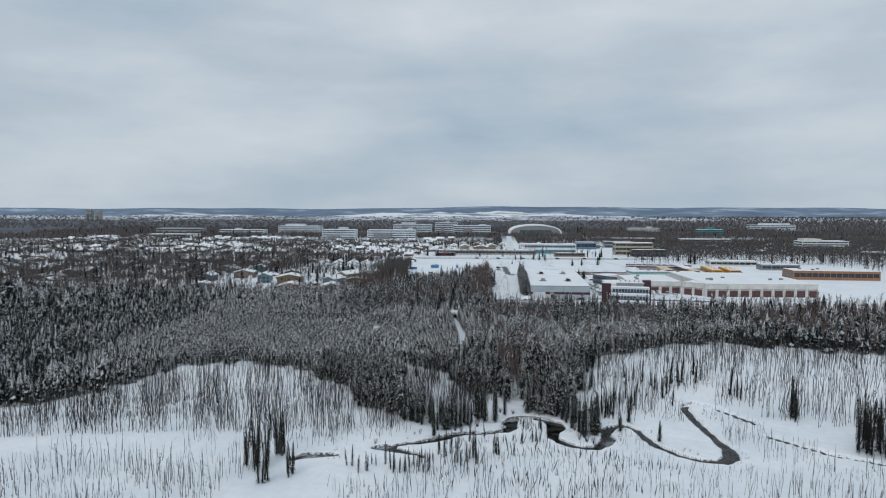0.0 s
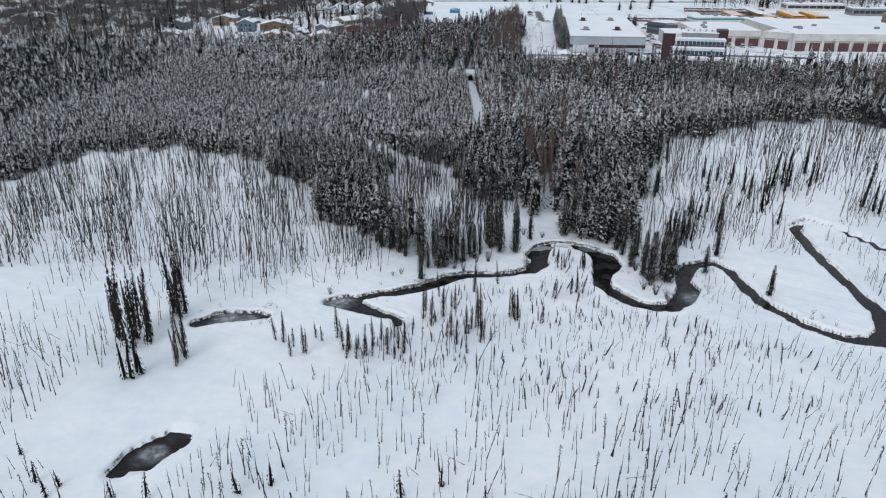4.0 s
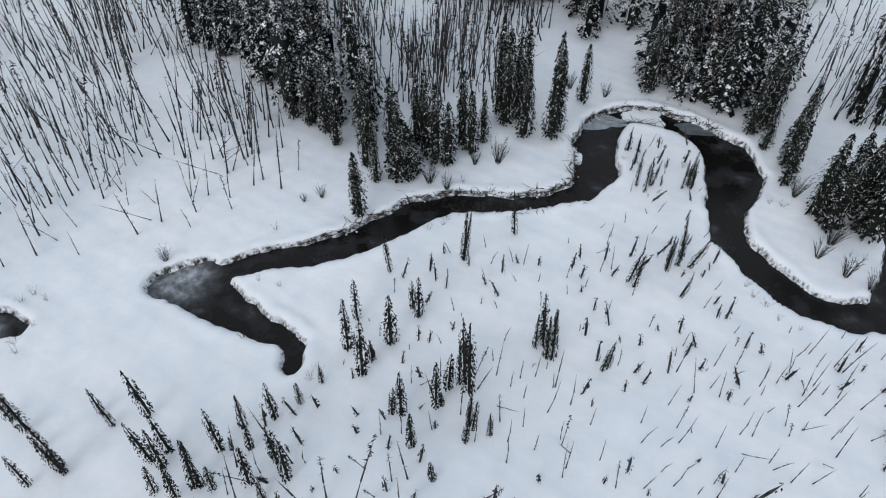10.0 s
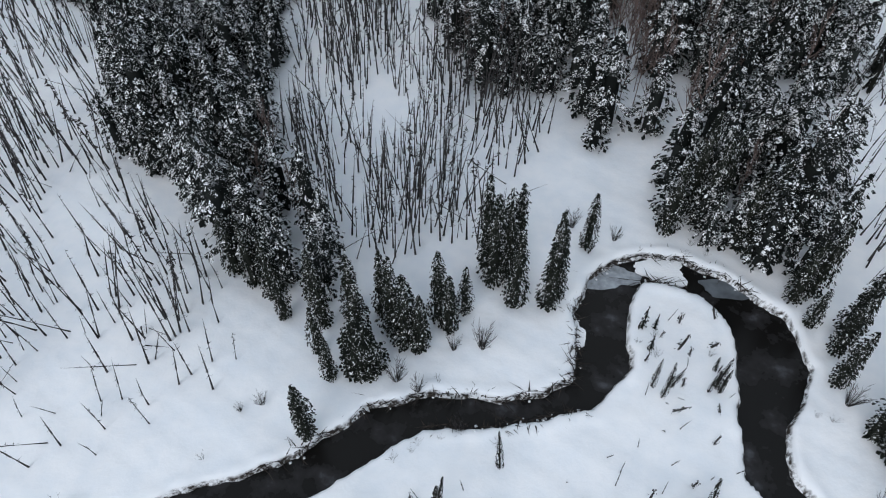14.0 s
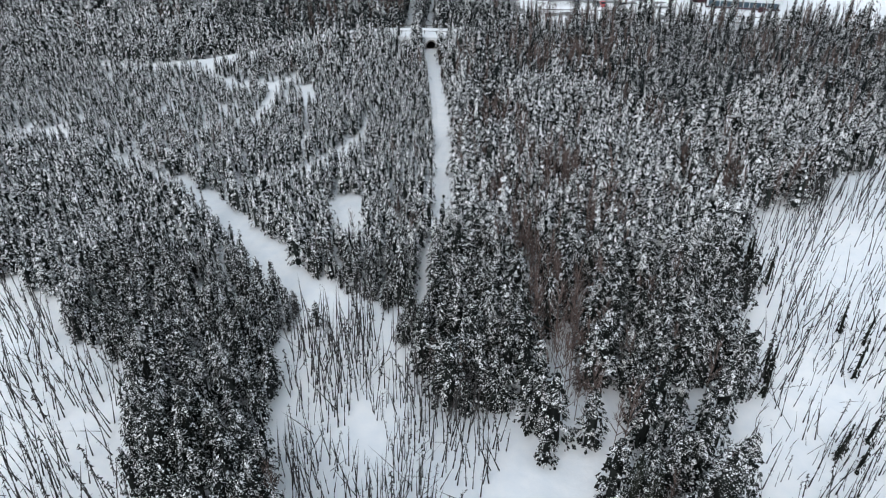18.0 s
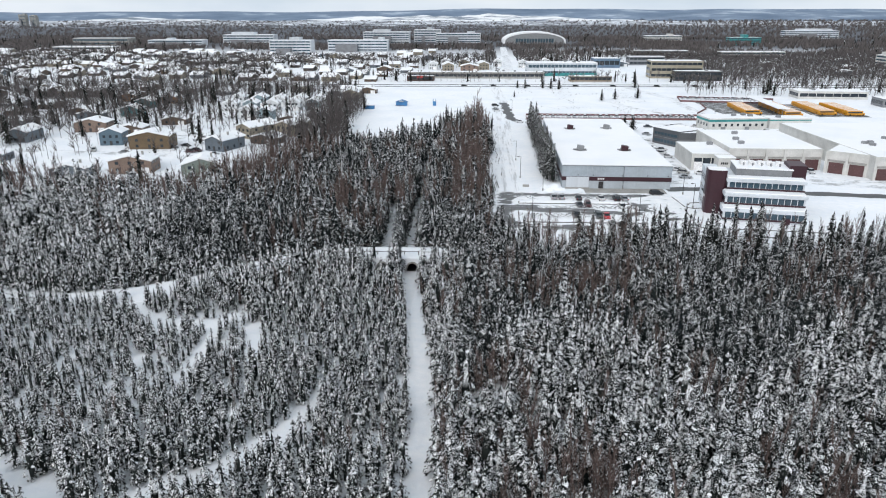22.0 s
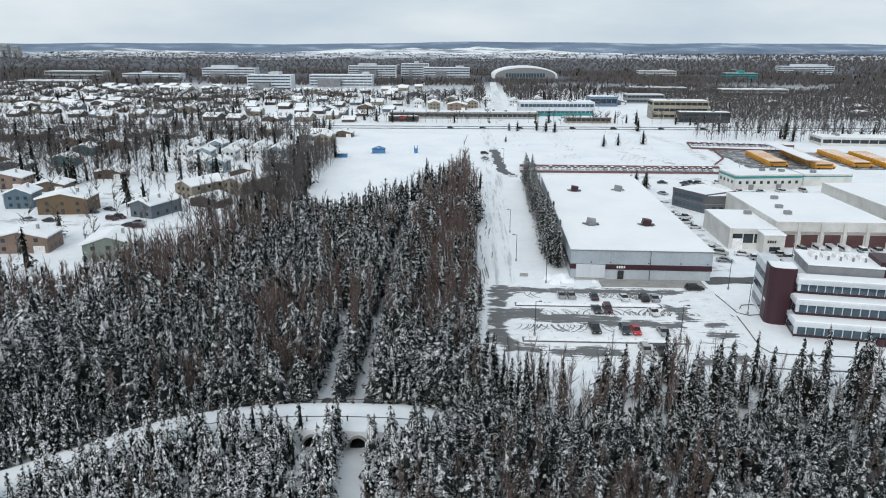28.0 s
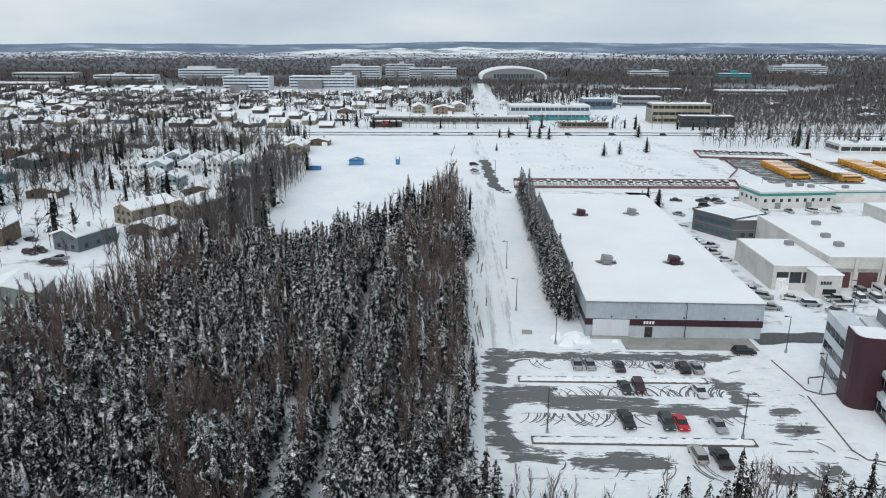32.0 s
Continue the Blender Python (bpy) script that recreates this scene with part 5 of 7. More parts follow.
road("yard of packed dirty snow", [(70, 470), (72, 500), (72, 520), (72, 552), (95, 565), (118, 570)], 9, ROAD_SNOW, 0.8, 0.025, "pavement")
road("lane of packed dirty snow", [(20, 604), (70, 605), (118, 600), (126, 640), (128, 720), (112, 790)], 7, ROAD_SNOW, 0.6, 0.02)
road("wide main road with a dark wet carriageway", [(-420, 782), (-90, 792), (100, 797), (460, 800)], 5.5, ASPHALT, 0.3, 0.04)
road("wide main road with a dark wet carriageway", [(-420, 796), (-90, 806), (100, 811), (460, 816)], 5.5, ASPHALT, 0.3, 0.04)
road("packed snow side street", [(20, 812), (24, 1000), (30, 1420)], 10, ROAD_SNOW, 0.6, 0.03)
road("residential street of packed snow", [(-98, 500), (-135, 503), (-200, 512), (-330, 520)], 6, ROAD_SNOW, 0.5, 0.03)
road("residential street of packed snow", [(-140, 505), (-160, 575), (-178, 640), (-190, 770)], 6, ROAD_SNOW, 0.5, 0.035)
road("bus yard of dark asphalt", [(160, 628), (160, 700)], 42, ASPHALT, 1.0, 0.03, "pavement")
road("bus yard of dark asphalt", [(206, 632), (206, 690)], 30, ASPHALT, 1.0, 0.03, "pavement")
tagged(part("pavement", box(31.5, 447.6, 0, 59, 453.8, 0.09), CONCRETE), "bare concrete apron before the warehouse", "pavement", "", "structure")

# tyre tracks: arcs where cars swing round the lot's corners, and curved pairs into the bays
TRACK = paint("dark_slush", (0.15, 0.152, 0.155), 0.7, 3, 0.3, 0.3)
track_lines = []
for k in range(11):
    r, a0, a1 = rng.uniform(4.4, 9.5), rng.uniform(165, 190), rng.uniform(225, 268)
    track_lines.append([(10.5 + r * math.cos(math.radians(a)), 415.5 + r * math.sin(math.radians(a))) for a in np.linspace(a0, a1, 9)])
for k in range(9):
    r, a0, a1 = rng.uniform(3.4, 7.4), rng.uniform(85, 110), rng.uniform(140, 185)
    track_lines.append([(11 + r * math.cos(math.radians(a)), 438.6 + r * math.sin(math.radians(a))) for a in np.linspace(a0, a1, 8)])
for y, way, x0, x1, count in ((427.2, 1, 12, 44, 26), (442.6, -1, 10, 46, 18), (421.6, -1, 8, 42, 18), (406.8, -1, 12, 50, 10)):
    for k in range(count):
        x, r = rng.uniform(x0, x1), rng.uniform(2.2, 4.4)
        side = rng.choice((-1, 1))
        for off in (0, 1.5):
            track_lines.append([(x + off + side * r * (1 - math.cos(a)), y + way * r * math.sin(a) * 1.2 + rng.uniform(-0.04, 0.04)) for a in np.linspace(0.1, rng.uniform(0.7, 1.3), 5)])
for k in range(12):
    x, y, r = rng.uniform(44, 56), rng.uniform(404, 436), rng.uniform(4, 9)
    a0 = rng.uniform(0, 6.28)
    track_lines.append([(x + r * math.cos(a), y + 0.5 * r * math.sin(a)) for a in np.linspace(a0, a0 + rng.uniform(0.4, 0.9), 6)])
for k in range(26):
    x, y, reach = rng.uniform(-0.2, 3.6), rng.uniform(448, 560), rng.uniform(3, 13)
    track_lines.append([(x + 0.35 * math.sin(0.2 * (y + q)), y + q) for q in np.linspace(0, reach, 6)])
v, f = [], []
for k, pts in enumerate(track_lines):
    tv, tf = ragged_strip(pts, rng.uniform(0.16, 0.30), 0.5, 0.10, 0.055 + 0.0004 * k)
    f += [tuple(i + len(v) for i in q) for q in tf]
    v += tv
tagged(part("tyre_tracks", (v, f), TRACK), "dark tyre tracks curving over the packed snow", "tyre tracks", "", "stuff")


def kerb_island(label, x0, x1, y, w=2.2):
    t = thing("traffic_island", label, "traffic island", pose(x0, y, 0))
    L = x1 - x0
    part("kerb", box(0, -w / 2, 0, L, w / 2, 0.24), KERB, t, "dark wet kerb stones")
    v, f = [], []
    k = 60
    for i in range(k + 1):
        for j in range(5):
            e = 0 if j in (0, 4) or i in (0, k) else rng.uniform(0.25, 0.6)
            v.append((0.15 + (L - 0.3) * i / k, (-w / 2 + 0.2) + (w - 0.45) * j / 4 + rng.uniform(-0.08, 0.08), 0.15 + e))
    for i in range(k):
        for j in range(4):
            a = i * 5 + j
            f.append((a, a + 5, a + 6, a + 1))
    part("snow_bank", (v, f), SNOW, t, "heaped ploughed snow")
    return t


kerb_island("long kerbed island under ploughed snow in the parking lot", 8, 43.4, 433.6)
kerb_island("long kerbed island under ploughed snow in the parking lot", 8.4, 44, 412.6)


def kerb_line(label, pts, h=0.16):
    t = thing("kerb", label, "kerb", None, "", "structure")
    for a, b in zip(pts, pts[1:]):
        part("kerb_stone", tube((*a, h / 2), (*b, h / 2), 0.14, 0.14, 4), KERB, t)
    return t


kerb_line("dark kerb round the office lawn", [(59.4, 443), (60, 436), (60.4, 430.6), (62.6, 429), (67, 430)])
kerb_line("dark kerb round the office lawn", [(59.6, 428.4), (59, 420), (58.2, 411), (59.2, 408.4), (63, 407.6), (74, 407), (100, 404)])
kerb_line("curved kerb of a small loop", [(62, 433.2), (63.2, 435.6), (66, 436.2), (68.6, 434), (68, 431.6)])
kerb_line("dark kerb at the lot's edge", [(50, 404), (53, 401.6), (60, 400.6), (78, 400)])

# raised trail over two tunnels
TRAIL_LINE = [(-118, 350, 0.1), (-95, 348, 0.4), (-79, 352, 0.8), (-69, 357, 1.3), (-60, 363, 2.0), (-51, 369, 2.8), (-42, 372.4, 3.2), (-32, 374, 3.4), (-24, 374.4, 3.5), (-14, 374.6, 3.3), (-4, 375, 2.0), (6, 376, 0.2)]
line = []
for (ax, ay, az), (bx, by, bz) in zip(TRAIL_LINE, TRAIL_LINE[1:]):
    k = max(2, int(math.hypot(bx - ax, by - ay) / 1.6))
    line += [(ax + (bx - ax) * i / k, ay + (by - ay) * i / k, az + (bz - az) * i / k) for i in range(k)]
line.append(TRAIL_LINE[-1])
v, f = [], []
for i, (x, y, z) in enumerate(line):
    ax, ay, _ = line[max(0, i - 1)]
    bx, by, _ = line[min(len(line) - 1, i + 1)]
    L = math.hypot(bx - ax, by - ay)
    u = (-(by - ay) / L, (bx - ax) / L)
    walled = -33 < x < -13
    for off, hh in ((-3.2 - (2.0 if walled else 1.6 * z), 1.0 if walled else -0.05), (-3.0, z), (-1.5, z + 0.12), (0, z - 0.03), (1.5, z + 0.1), (3.0, z), (3.2 + 1.6 * z, -0.05)):
        v.append((x + u[0] * off, y + u[1] * off, max(hh, -0.05) if hh != 1.0 else z - 0.1))
    if i:
        a = (i - 1) * 7
        f += [(a + j, a + j + 7, a + j + 8, a + j + 1) for j in range(6)]
bank = part("embankment", (v, f), SNOW)
for p in bank.data.polygons:
    p.use_smooth = True
tagged(bank, "raised snowy trail curving over two tunnels", "embankment", "", "structure")


def arch(cx, y, w, h, n=14):
    return [(cx + w * math.cos(math.pi * k / n), 0.3 + h * math.sin(math.pi * k / n)) for k in range(n + 1)]


headwall = thing("tunnel_headwall", "snow-dusted concrete headwall with two dark arched tunnels under the trail", "tunnel", None, "", "structure")
for cx in (-27.4, -20.2):
    outer, inner = arch(cx, 0, 1.75, 2.35), arch(cx, 0, 1.5, 2.1)
    ring = side_prism(outer + list(reversed(inner)), 368.4, 369.3)
    part("arch_ring", ring, CONCRETE, headwall, "concrete arch ring")
    tunnel = ([(x, y, z) for y in (368.6, 381) for x, z in inner], [(i, i + 1, i + 16, i + 15) for i in range(14)])
    part("tunnel_lining", tunnel, DARK_METAL, headwall, "dark corrugated tunnel lining")
    # near-black slab added over the snow to imitate the tunnel's inner shade
    part("tunnel_floor", box(cx - 1.45, 369.5, -0.1, cx + 1.45, 381, 0.12), DARK_METAL, headwall, "tunnel floor blackened to stand in for shade inside")
pts = [(-33, -0.1)]
for cx in (-27.4, -20.2):
    pts += [(cx - 1.7, -0.1)] + [p for p in reversed(arch(cx, 0, 1.7, 2.3))] + [(cx + 1.7, -0.1)]
pts += [(-13, -0.1), (-13, 3.3), (-33, 3.3)]
part("wall_face", side_prism(pts, 368.9, 369.4), SNOW, headwall, "plastered with blown snow")
for side in (-2.75, 2.75):
    rail = thing("railing", "low dark wooden rail on posts along the snowy trail", "railing", None, "trail railings")
    run = [p for p in line if -64 < p[0] < -6]
    prev = None
    for i, (x, y, z) in enumerate(run[::2]):
        s = 1 if side > 0 else -1
        q = (x, y + side, z)
        part("post", box(q[0] - 0.09, q[1] - 0.09, q[2] - 0.2, q[0] + 0.09, q[1] + 0.09, q[2] + 0.95), BARK, rail)
        if prev:
            part("rail", tube((prev[0], prev[1], prev[2] + 0.8), (q[0], q[1], q[2] + 0.8), 0.07, 0.07, 5), BARK, rail)
        prev = q


# ---- buildings ----
def panes(parent, n, x0, x1, y, z0, z1, glass, gap=0.35, side="front", name="window", inset=0.05):
    """A row of separate window panes along a wall face."""
    w = (x1 - x0) / n
    lo, hi = gap / 2, w - gap / 2
    if side in ("front", "back"):
        s = -1 if side == "front" else 1
        me = mesh_of(name, box(lo, min(0, s * inset), z0, hi, max(0, s * inset), z1), glass)
        for k in range(n):
            part(name, me, None, parent, "", pose(x0 + k * w, y, 0))
    else:
        s = -1 if side == "left" else 1
        me = mesh_of(name, box(min(0, s * inset), lo, z0, max(0, s * inset), hi, z1), glass)
        for k in range(n):
            part(name, me, None, parent, "", pose(y, x0 + k * w, 0))


def flat_building(name, label, x, y, w, d, h, wall, rot=0.0, bands=(), floors=0, per=6, glass=DARK_GLASS, category="building", units=0, sides=("front", "left")):
    """A flat-roofed building: walls, parapet, snow on the roof, coloured bands, windows floor by floor, rooftop units."""
    t = thing(name, label, category, pose(x, y, 0, 0, 0, rot))
    part("wall", box(0, 0, 0, w, d, h), wall, t)
    part("parapet", joined(box(-0.12, -0.12, h - 0.35, w + 0.12, 0.25, h + 0.25), box(-0.12, d - 0.25, h - 0.35, w + 0.12, d + 0.12, h + 0.25), box(-0.12, 0.25, h - 0.35, 0.25, d - 0.25, h + 0.25), box(w - 0.25, 0.25, h - 0.35, w + 0.12, d - 0.25, h + 0.25)), wall, t)
    part("roof", soft_box(0.25, 0.25, h, w - 0.25, d - 0.25, h + 0.33, 0.12), ROOF_SNOW, t, "flat roof under deep snow")
    for z0, z1, mt in bands:
        part("band", box(-0.06, -0.06, z0, w + 0.06, d + 0.06, z1), mt, t)
    for k in range(floors):
        fh = h / floors
        z0, z1 = k * fh + fh * 0.32, k * fh + fh * 0.78
        if "front" in sides:
            panes(t, per, 0.8, w - 0.8, 0, z0, z1, glass)
        if "left" in sides:
            panes(t, max(2, int(per * d / w)), 0.8, d - 0.8, 0, z0, z1, glass, side="left")
        if "right" in sides:
            panes(t, max(2, int(per * d / w)), 0.8, d - 0.8, w, z0, z1, glass, side="right")
    for k in range(units):
        ux, uy = rng.uniform(0.15, 0.85) * w, rng.uniform(0.2, 0.8) * d
        part("roof_unit", joined(soft_box(ux - 1.1, uy - 0.8, h + 0.3, ux + 1.1, uy + 0.8, h + 1.5, 0.15), box(ux - 0.8, uy - 0.85, h + 0.5, ux + 0.8, uy - 0.75, h + 1.2)), GREY_METAL, t, "grey rooftop ventilation unit")
    return t


# warehouse
wh = thing("warehouse", "long pale metal warehouse with a maroon band and a snow-covered roof", "warehouse", pose(24.2, 454.4, 0, 0, 0, -1.2))
W, D, Hh = 37.2, 108.0, 8.1
part("wall", box(0, 0, 0, W, D, Hh), HALL_WALL, wh)
part("upper_cladding", box(-0.15, -0.15, 4.2, W + 0.15, D + 0.1, Hh + 0.15), paint("grey_blue_cladding", (0.37, 0.425, 0.47), 0.5, 1.2, 0.1, 0.08), wh, "pale blue-grey upper cladding")
part("band", box(-0.2, -0.2, 2.75, W + 0.2, D * 0.999, 4.15), MAROON, wh, "maroon painted band")
part("parapet", joined(box(-0.3, -0.3, Hh, W + 0.3, 0.2, Hh + 0.35), box(-0.3, D - 0.2, Hh, W + 0.3, D + 0.3, Hh + 0.35), box(-0.3, 0.2, Hh, 0.2, D - 0.2, Hh + 0.35), box(W - 0.2, 0.2, Hh, W + 0.3, D - 0.2, Hh + 0.35)), SNOW, wh, "parapet capped with snow")
part("roof", box(0.2, 0.2, Hh + 0.16, W - 0.2, D - 0.2, Hh + 0.3), ROOF_SNOW, wh, "flat roof under smooth deep snow")
rd = part("roller_door", box(1.4, -0.28, 0.2, 9.2, -0.2, 4.1), WHITE_WALL, wh, "wide pale loading door")
slat = mesh_of("slat", box(1.4, -0.31, 0, 9.2, -0.28, 0.40), WHITE_WALL)
for k in range(8):
    part("slat", slat, None, rd, "", pose(0, 0, 0.28 + 0.45 * k))
door = part("door", box(12.6, -0.3, 0.1, 14.2, -0.2, 2.5), DARK_METAL, wh, "dark double entrance door")
part("door_handle", box(13.35, -0.36, 1.0, 13.45, -0.3, 1.25), GREY_METAL, door)
for k in range(4):
    part("number_plate", box(12.2 + 0.62 * k, -0.27, 3.15, 12.62 + 0.62 * k, -0.2, 3.8), SIGN_WHITE, wh)
for x in (5.2, 10.4, 20.5, 29, 36):
    part("wall_lamp", soft_box(x, -0.4, 4.6, x + 0.3, -0.15, 4.9, 0.05), DARK_METAL, wh)
for x, y, mt, lb in ((9.6, 77, MAROON, "maroon hooded roof vent"), (26.0, 79, GREY_METAL, "grey roof ventilator with a pipe"), (8.7, 27, GREY_METAL, "grey roof ventilator with a pipe"), (25.4, 27.4, MAROON, "maroon hooded roof vent")):
    z = Hh + 0.3
    unit = part("roof_unit", joined(side_prism([(x - 1.2, z), (x + 1.2, z), (x + 1.6, z + 1.5), (x - 0.9, z + 1.9)], y - 1.1, y + 1.1), soft_box(x - 0.8, y - 2.0, z, x + 0.8, y - 1.15, z + 0.8, 0.1)), mt, wh, lb)
    rim = [(x + 0.3 + rng.uniform(2.0, 2.7) * math.cos(a), y - 0.5 + rng.uniform(1.7, 2.4) * math.sin(a), z + 0.02) for a in np.linspace(0, math.tau, 25)[:-1]]
    part("thawed_roof", (rim, [tuple(range(24))]), ASPHALT, unit, "dark thawed roofing round the vent")
    part("duct", tube((x - 2.6, y - 0.4, z + 0.35), (x + 2.4, y - 0.4, z + 0.35), 0.22, 0.22, 8), GREY_METAL, unit)
rib = mesh_of("rib", box(-0.05, -0.21, 4.25, 0.05, -0.15, Hh), HALL_WALL)
for k in range(24):
    part("rib", rib, None, wh, "", pose(0.8 + 1.55 * k, 0, 0))
part("gutter", box(-0.2, -0.42, Hh - 0.12, W + 0.2, -0.3, Hh + 0.1), GREY_METAL, wh)
part("foundation_wall", joined(box(1.0, -1.4, 0, 9.4, -0.21, 0.35)), CONCRETE, wh, "stained concrete dock ramp")
for x, y, s in ((21.6, 452.6, 2.3), (19.6, 450.0, 1.6), (23.6, 450.8, 1.2), (30.2, 451.4, 0.8), (18.2, 453.6, 1.6)):
    v = [(x + s * 1.5 * math.cos(a) * rng.uniform(0.7, 1.1), y + s * math.sin(a) * rng.uniform(0.7, 1.1), -0.05) for a in np.linspace(0, math.tau, 13)[:-1]]
    v += [(x + s * 0.8 * math.cos(a) * rng.uniform(0.6, 1.1), y + s * 0.5 * math.sin(a) * rng.uniform(0.6, 1.1), s * rng.uniform(0.45, 0.7)) for a in np.linspace(0, math.tau, 13)[:-1]] + [(x, y, s * 0.85)]
    tagged(part("snow_mound", (v, [(i, (i + 1) % 12, 12 + (i + 1) % 12, 12 + i) for i in range(12)] + [(12 + i, 12 + (i + 1) % 12, 24) for i in range(12)]), SNOW), "heap of ploughed snow beside the warehouse", "snow heap", "ploughed snow heaps")

# terraced office
of = thing("office_building", "terraced three-storey office with maroon brick tower and snowy balconies", "office building", pose(64.6, 425.2, 0, 0, 0, -10))
OW = 27.0
for k, (y0, z0, z1) in enumerate(((-8.6, 0, 3.8), (-5.2, 3.8, 7.6), (-1.8, 7.6, 11.2))):
    x0 = 4.2 + 0.7 * k
    part("storey_wall", box(x0, y0 + 0.5, z0, OW, 15, z1), WHITE_WALL, of)
    part("maroon_sill", box(x0 - 0.12, y0 + 0.2, z0 + 0.5, OW + 0.1, y0 + 0.5, z0 + 0.95), MAROON, of, "maroon strip below the windows")
    part("side_sill", box(x0 - 0.12, y0 + 0.5, z0 + 0.5, x0 - 0.02, 0.4, z0 + 0.95), MAROON, of, "maroon strip below the windows")
    panes(of, 12, x0 + 0.5, OW - 0.4, y0 + 0.5, z0 + 1.0, z0 + 2.75, BLUE_GLASS, 0.22)
    panes(of, max(2, 4 - k), y0 + 1.0, 0.0, x0, z0 + 1.0, z0 + 2.75, DARK_GLASS, 0.25, "left")
    part("fascia", soft_box(x0 - 0.5, y0 - 0.4, z1 - 0.8, OW + 0.3, y0 + 4.4, z1 + 0.25, 0.25), WHITE_WALL, of, "pale rounded fascia")
    part("terrace_snow", soft_box(x0 - 0.2, y0 - 0.1, z1 + 0.25, OW, y0 + 3.9, z1 + 0.5, 0.12), ROOF_SNOW, of, "snow lying on the terrace")
for z in (1.2, 4.9, 8.5):
    panes(of, 4, 4.6, 14.6, -0.02, z, z + 1.7, DARK_GLASS, 0.3, "left")
part("side_wall", box(0, 4.0, 0, 4.0, 15, 12.2), WHITE_WALL, of, "pale banded side wall")
rounded = [(-0.2, 4.2), (-0.2, 0.6), (0.1, -0.2), (0.8, -0.8), (2.0, -1.0), (4.6, -1.0), (5.3, -0.6), (5.3, 4.2)]
part("brick_tower", prism(rounded, 0, 13.4), MAROON, of, "broad maroon brick stair tower")
part("tower_cap", prism([(0.15 + x * 0.96, y * 0.94) for x, y in rounded], 13.4, 13.6), ROOF_SNOW, of)
for k in range(3):
    part("sign_mark", box(-0.3, 1.3 + 0.6 * k, 4.6, -0.18, 1.7 + 0.6 * k, 5.3), SIGN_WHITE, of)
part("penthouse", box(8.3, 3.0, 11.2, OW - 3, 14.5, 13.5), GREY_METAL, of, "grey metal rooftop storey")
part("penthouse_roof", soft_box(8.2, 2.7, 13.5, OW - 2.7, 14.8, 13.8, 0.12), ROOF_SNOW, of)
part("brick_block", box(OW - 3.6, 4, 0, OW + 1.2, 12, 14.8), MAROON, of, "maroon brick lift tower")
for k in range(5):
    x = 10 + 2.6 * k
    ac = part("roof_unit", soft_box(x, 8, 13.75, x + 1.7, 10.6, 14.9, 0.3), SIGN_WHITE, of, "white rooftop air unit")
    part("vent_pipe", tube((x + 0.8, 6.8, 13.75), (x + 0.8, 6.8, 14.7), 0.25, 0.25, 8), GREY_METAL, ac)
part("entry_block", box(20.5, -9.2, 0, 22.5, -8.1, 1.6), MAROON, of)

HOSPITAL = paint("off_white_panel", (0.56, 0.59, 0.62), 0.6, 0.3, 0.02, 0.18)
# garage complex
gc = flat_building("garage_office", "low pale concrete office block under snow beside a garage", 77.2, 485.2, 14.8, 26, 6.3, PALE_WALL, -1, floors=1, per=4, sides=("front",), units=1)
part("roller_door", box(1.0, -0.2, 0, 4.2, -0.1, 3.4), SIGN_WHITE, gc, "white roller door")
part("porch", box(8.4, -5.6, 0, 14.6, 0, 6.0), PALE_WALL, gc)
part("porch_roof", soft_box(8.2, -5.8, 6.0, 14.8, 0, 6.35, 0.12), ROOF_SNOW, gc)
for k in range(4):
    part("number_plate", box(9.4 + 0.7 * k, -5.72, 3.6, 9.9 + 0.7 * k, -5.6, 4.4), DARK_METAL, gc)
part("window", box(10.2, -5.68, 1.0, 13.4, -5.6, 2.4), DARK_GLASS, gc)
BAY = paint("brown_bay_door", (0.10, 0.045, 0.045), 0.5, 2, 0.3, 0.15)


def garage(x, y, w, d, h, n, rot, label):
    g = flat_building("garage_building", label, x, y, w, d, h, PALE_WALL, rot, floors=0, units=3)
    bw = w / n
    for k in range(n):
        part("pilaster", box(k * bw - 0.45, -0.45, 0, k * bw + 0.45, -0.02, h), PALE_WALL, g)
        dr = part("bay_door", box(k * bw + 1.0, -0.12, 0, (k + 1) * bw - 1.0, -0.02, 4.2), BAY, g, "dark red-brown bay door")
        for j in range(4):
            part("door_panel", box(k * bw + 1.05, -0.16, 0.06 + 1.04 * j, (k + 1) * bw - 1.05, -0.12, 1.0 + 1.04 * j), BAY, dr)
        part("lintel", box(k * bw + 0.45, -0.3, 4.5, (k + 1) * bw - 0.45, -0.02, 5.2), CONCRETE, g)
    return g


garage(92.2, 487.6, 35, 45, 8.0, 5, 0, "large pale garage with brown bay doors and a snowy roof")
garage(127.4, 484, 14, 70, 8.2, 2, -38, "pale garage wing set at an angle under snow")
garage(138.6, 471, 72, 80, 8.4, 10, 2, "long pale garage wing with brown bay doors")
DARK_PANEL = paint("dark_grey_panel", (0.10, 0.105, 0.115), 0.55, 2, 0.2, 0.12)
gr = flat_building("grey_office", "grey two-storey panel building under snow", 76.3, 546, 16.2, 16, 6.9, DARK_PANEL, -59.6, bands=((3.3, 3.55, GREY_METAL),), floors=0)
panes(gr, 7, 1.0, 15.4, -0.07, 1.0, 2.4, BLUE_GLASS, 0.3)
panes(gr, 7, 1.0, 15.4, -0.07, 4.3, 5.5, BLUE_GLASS, 0.3)
ga = flat_building("grey_office", "dark grey panel wing with a small window under snow", 84.6, 532.1, 15, 14, 6.4, DARK_PANEL, 3, bands=((3.3, 3.55, GREY_METAL),), floors=0)
panes(ga, 4, 2.0, 13.0, -0.07, 1.2, 2.4, DARK_GLASS, 1.4)
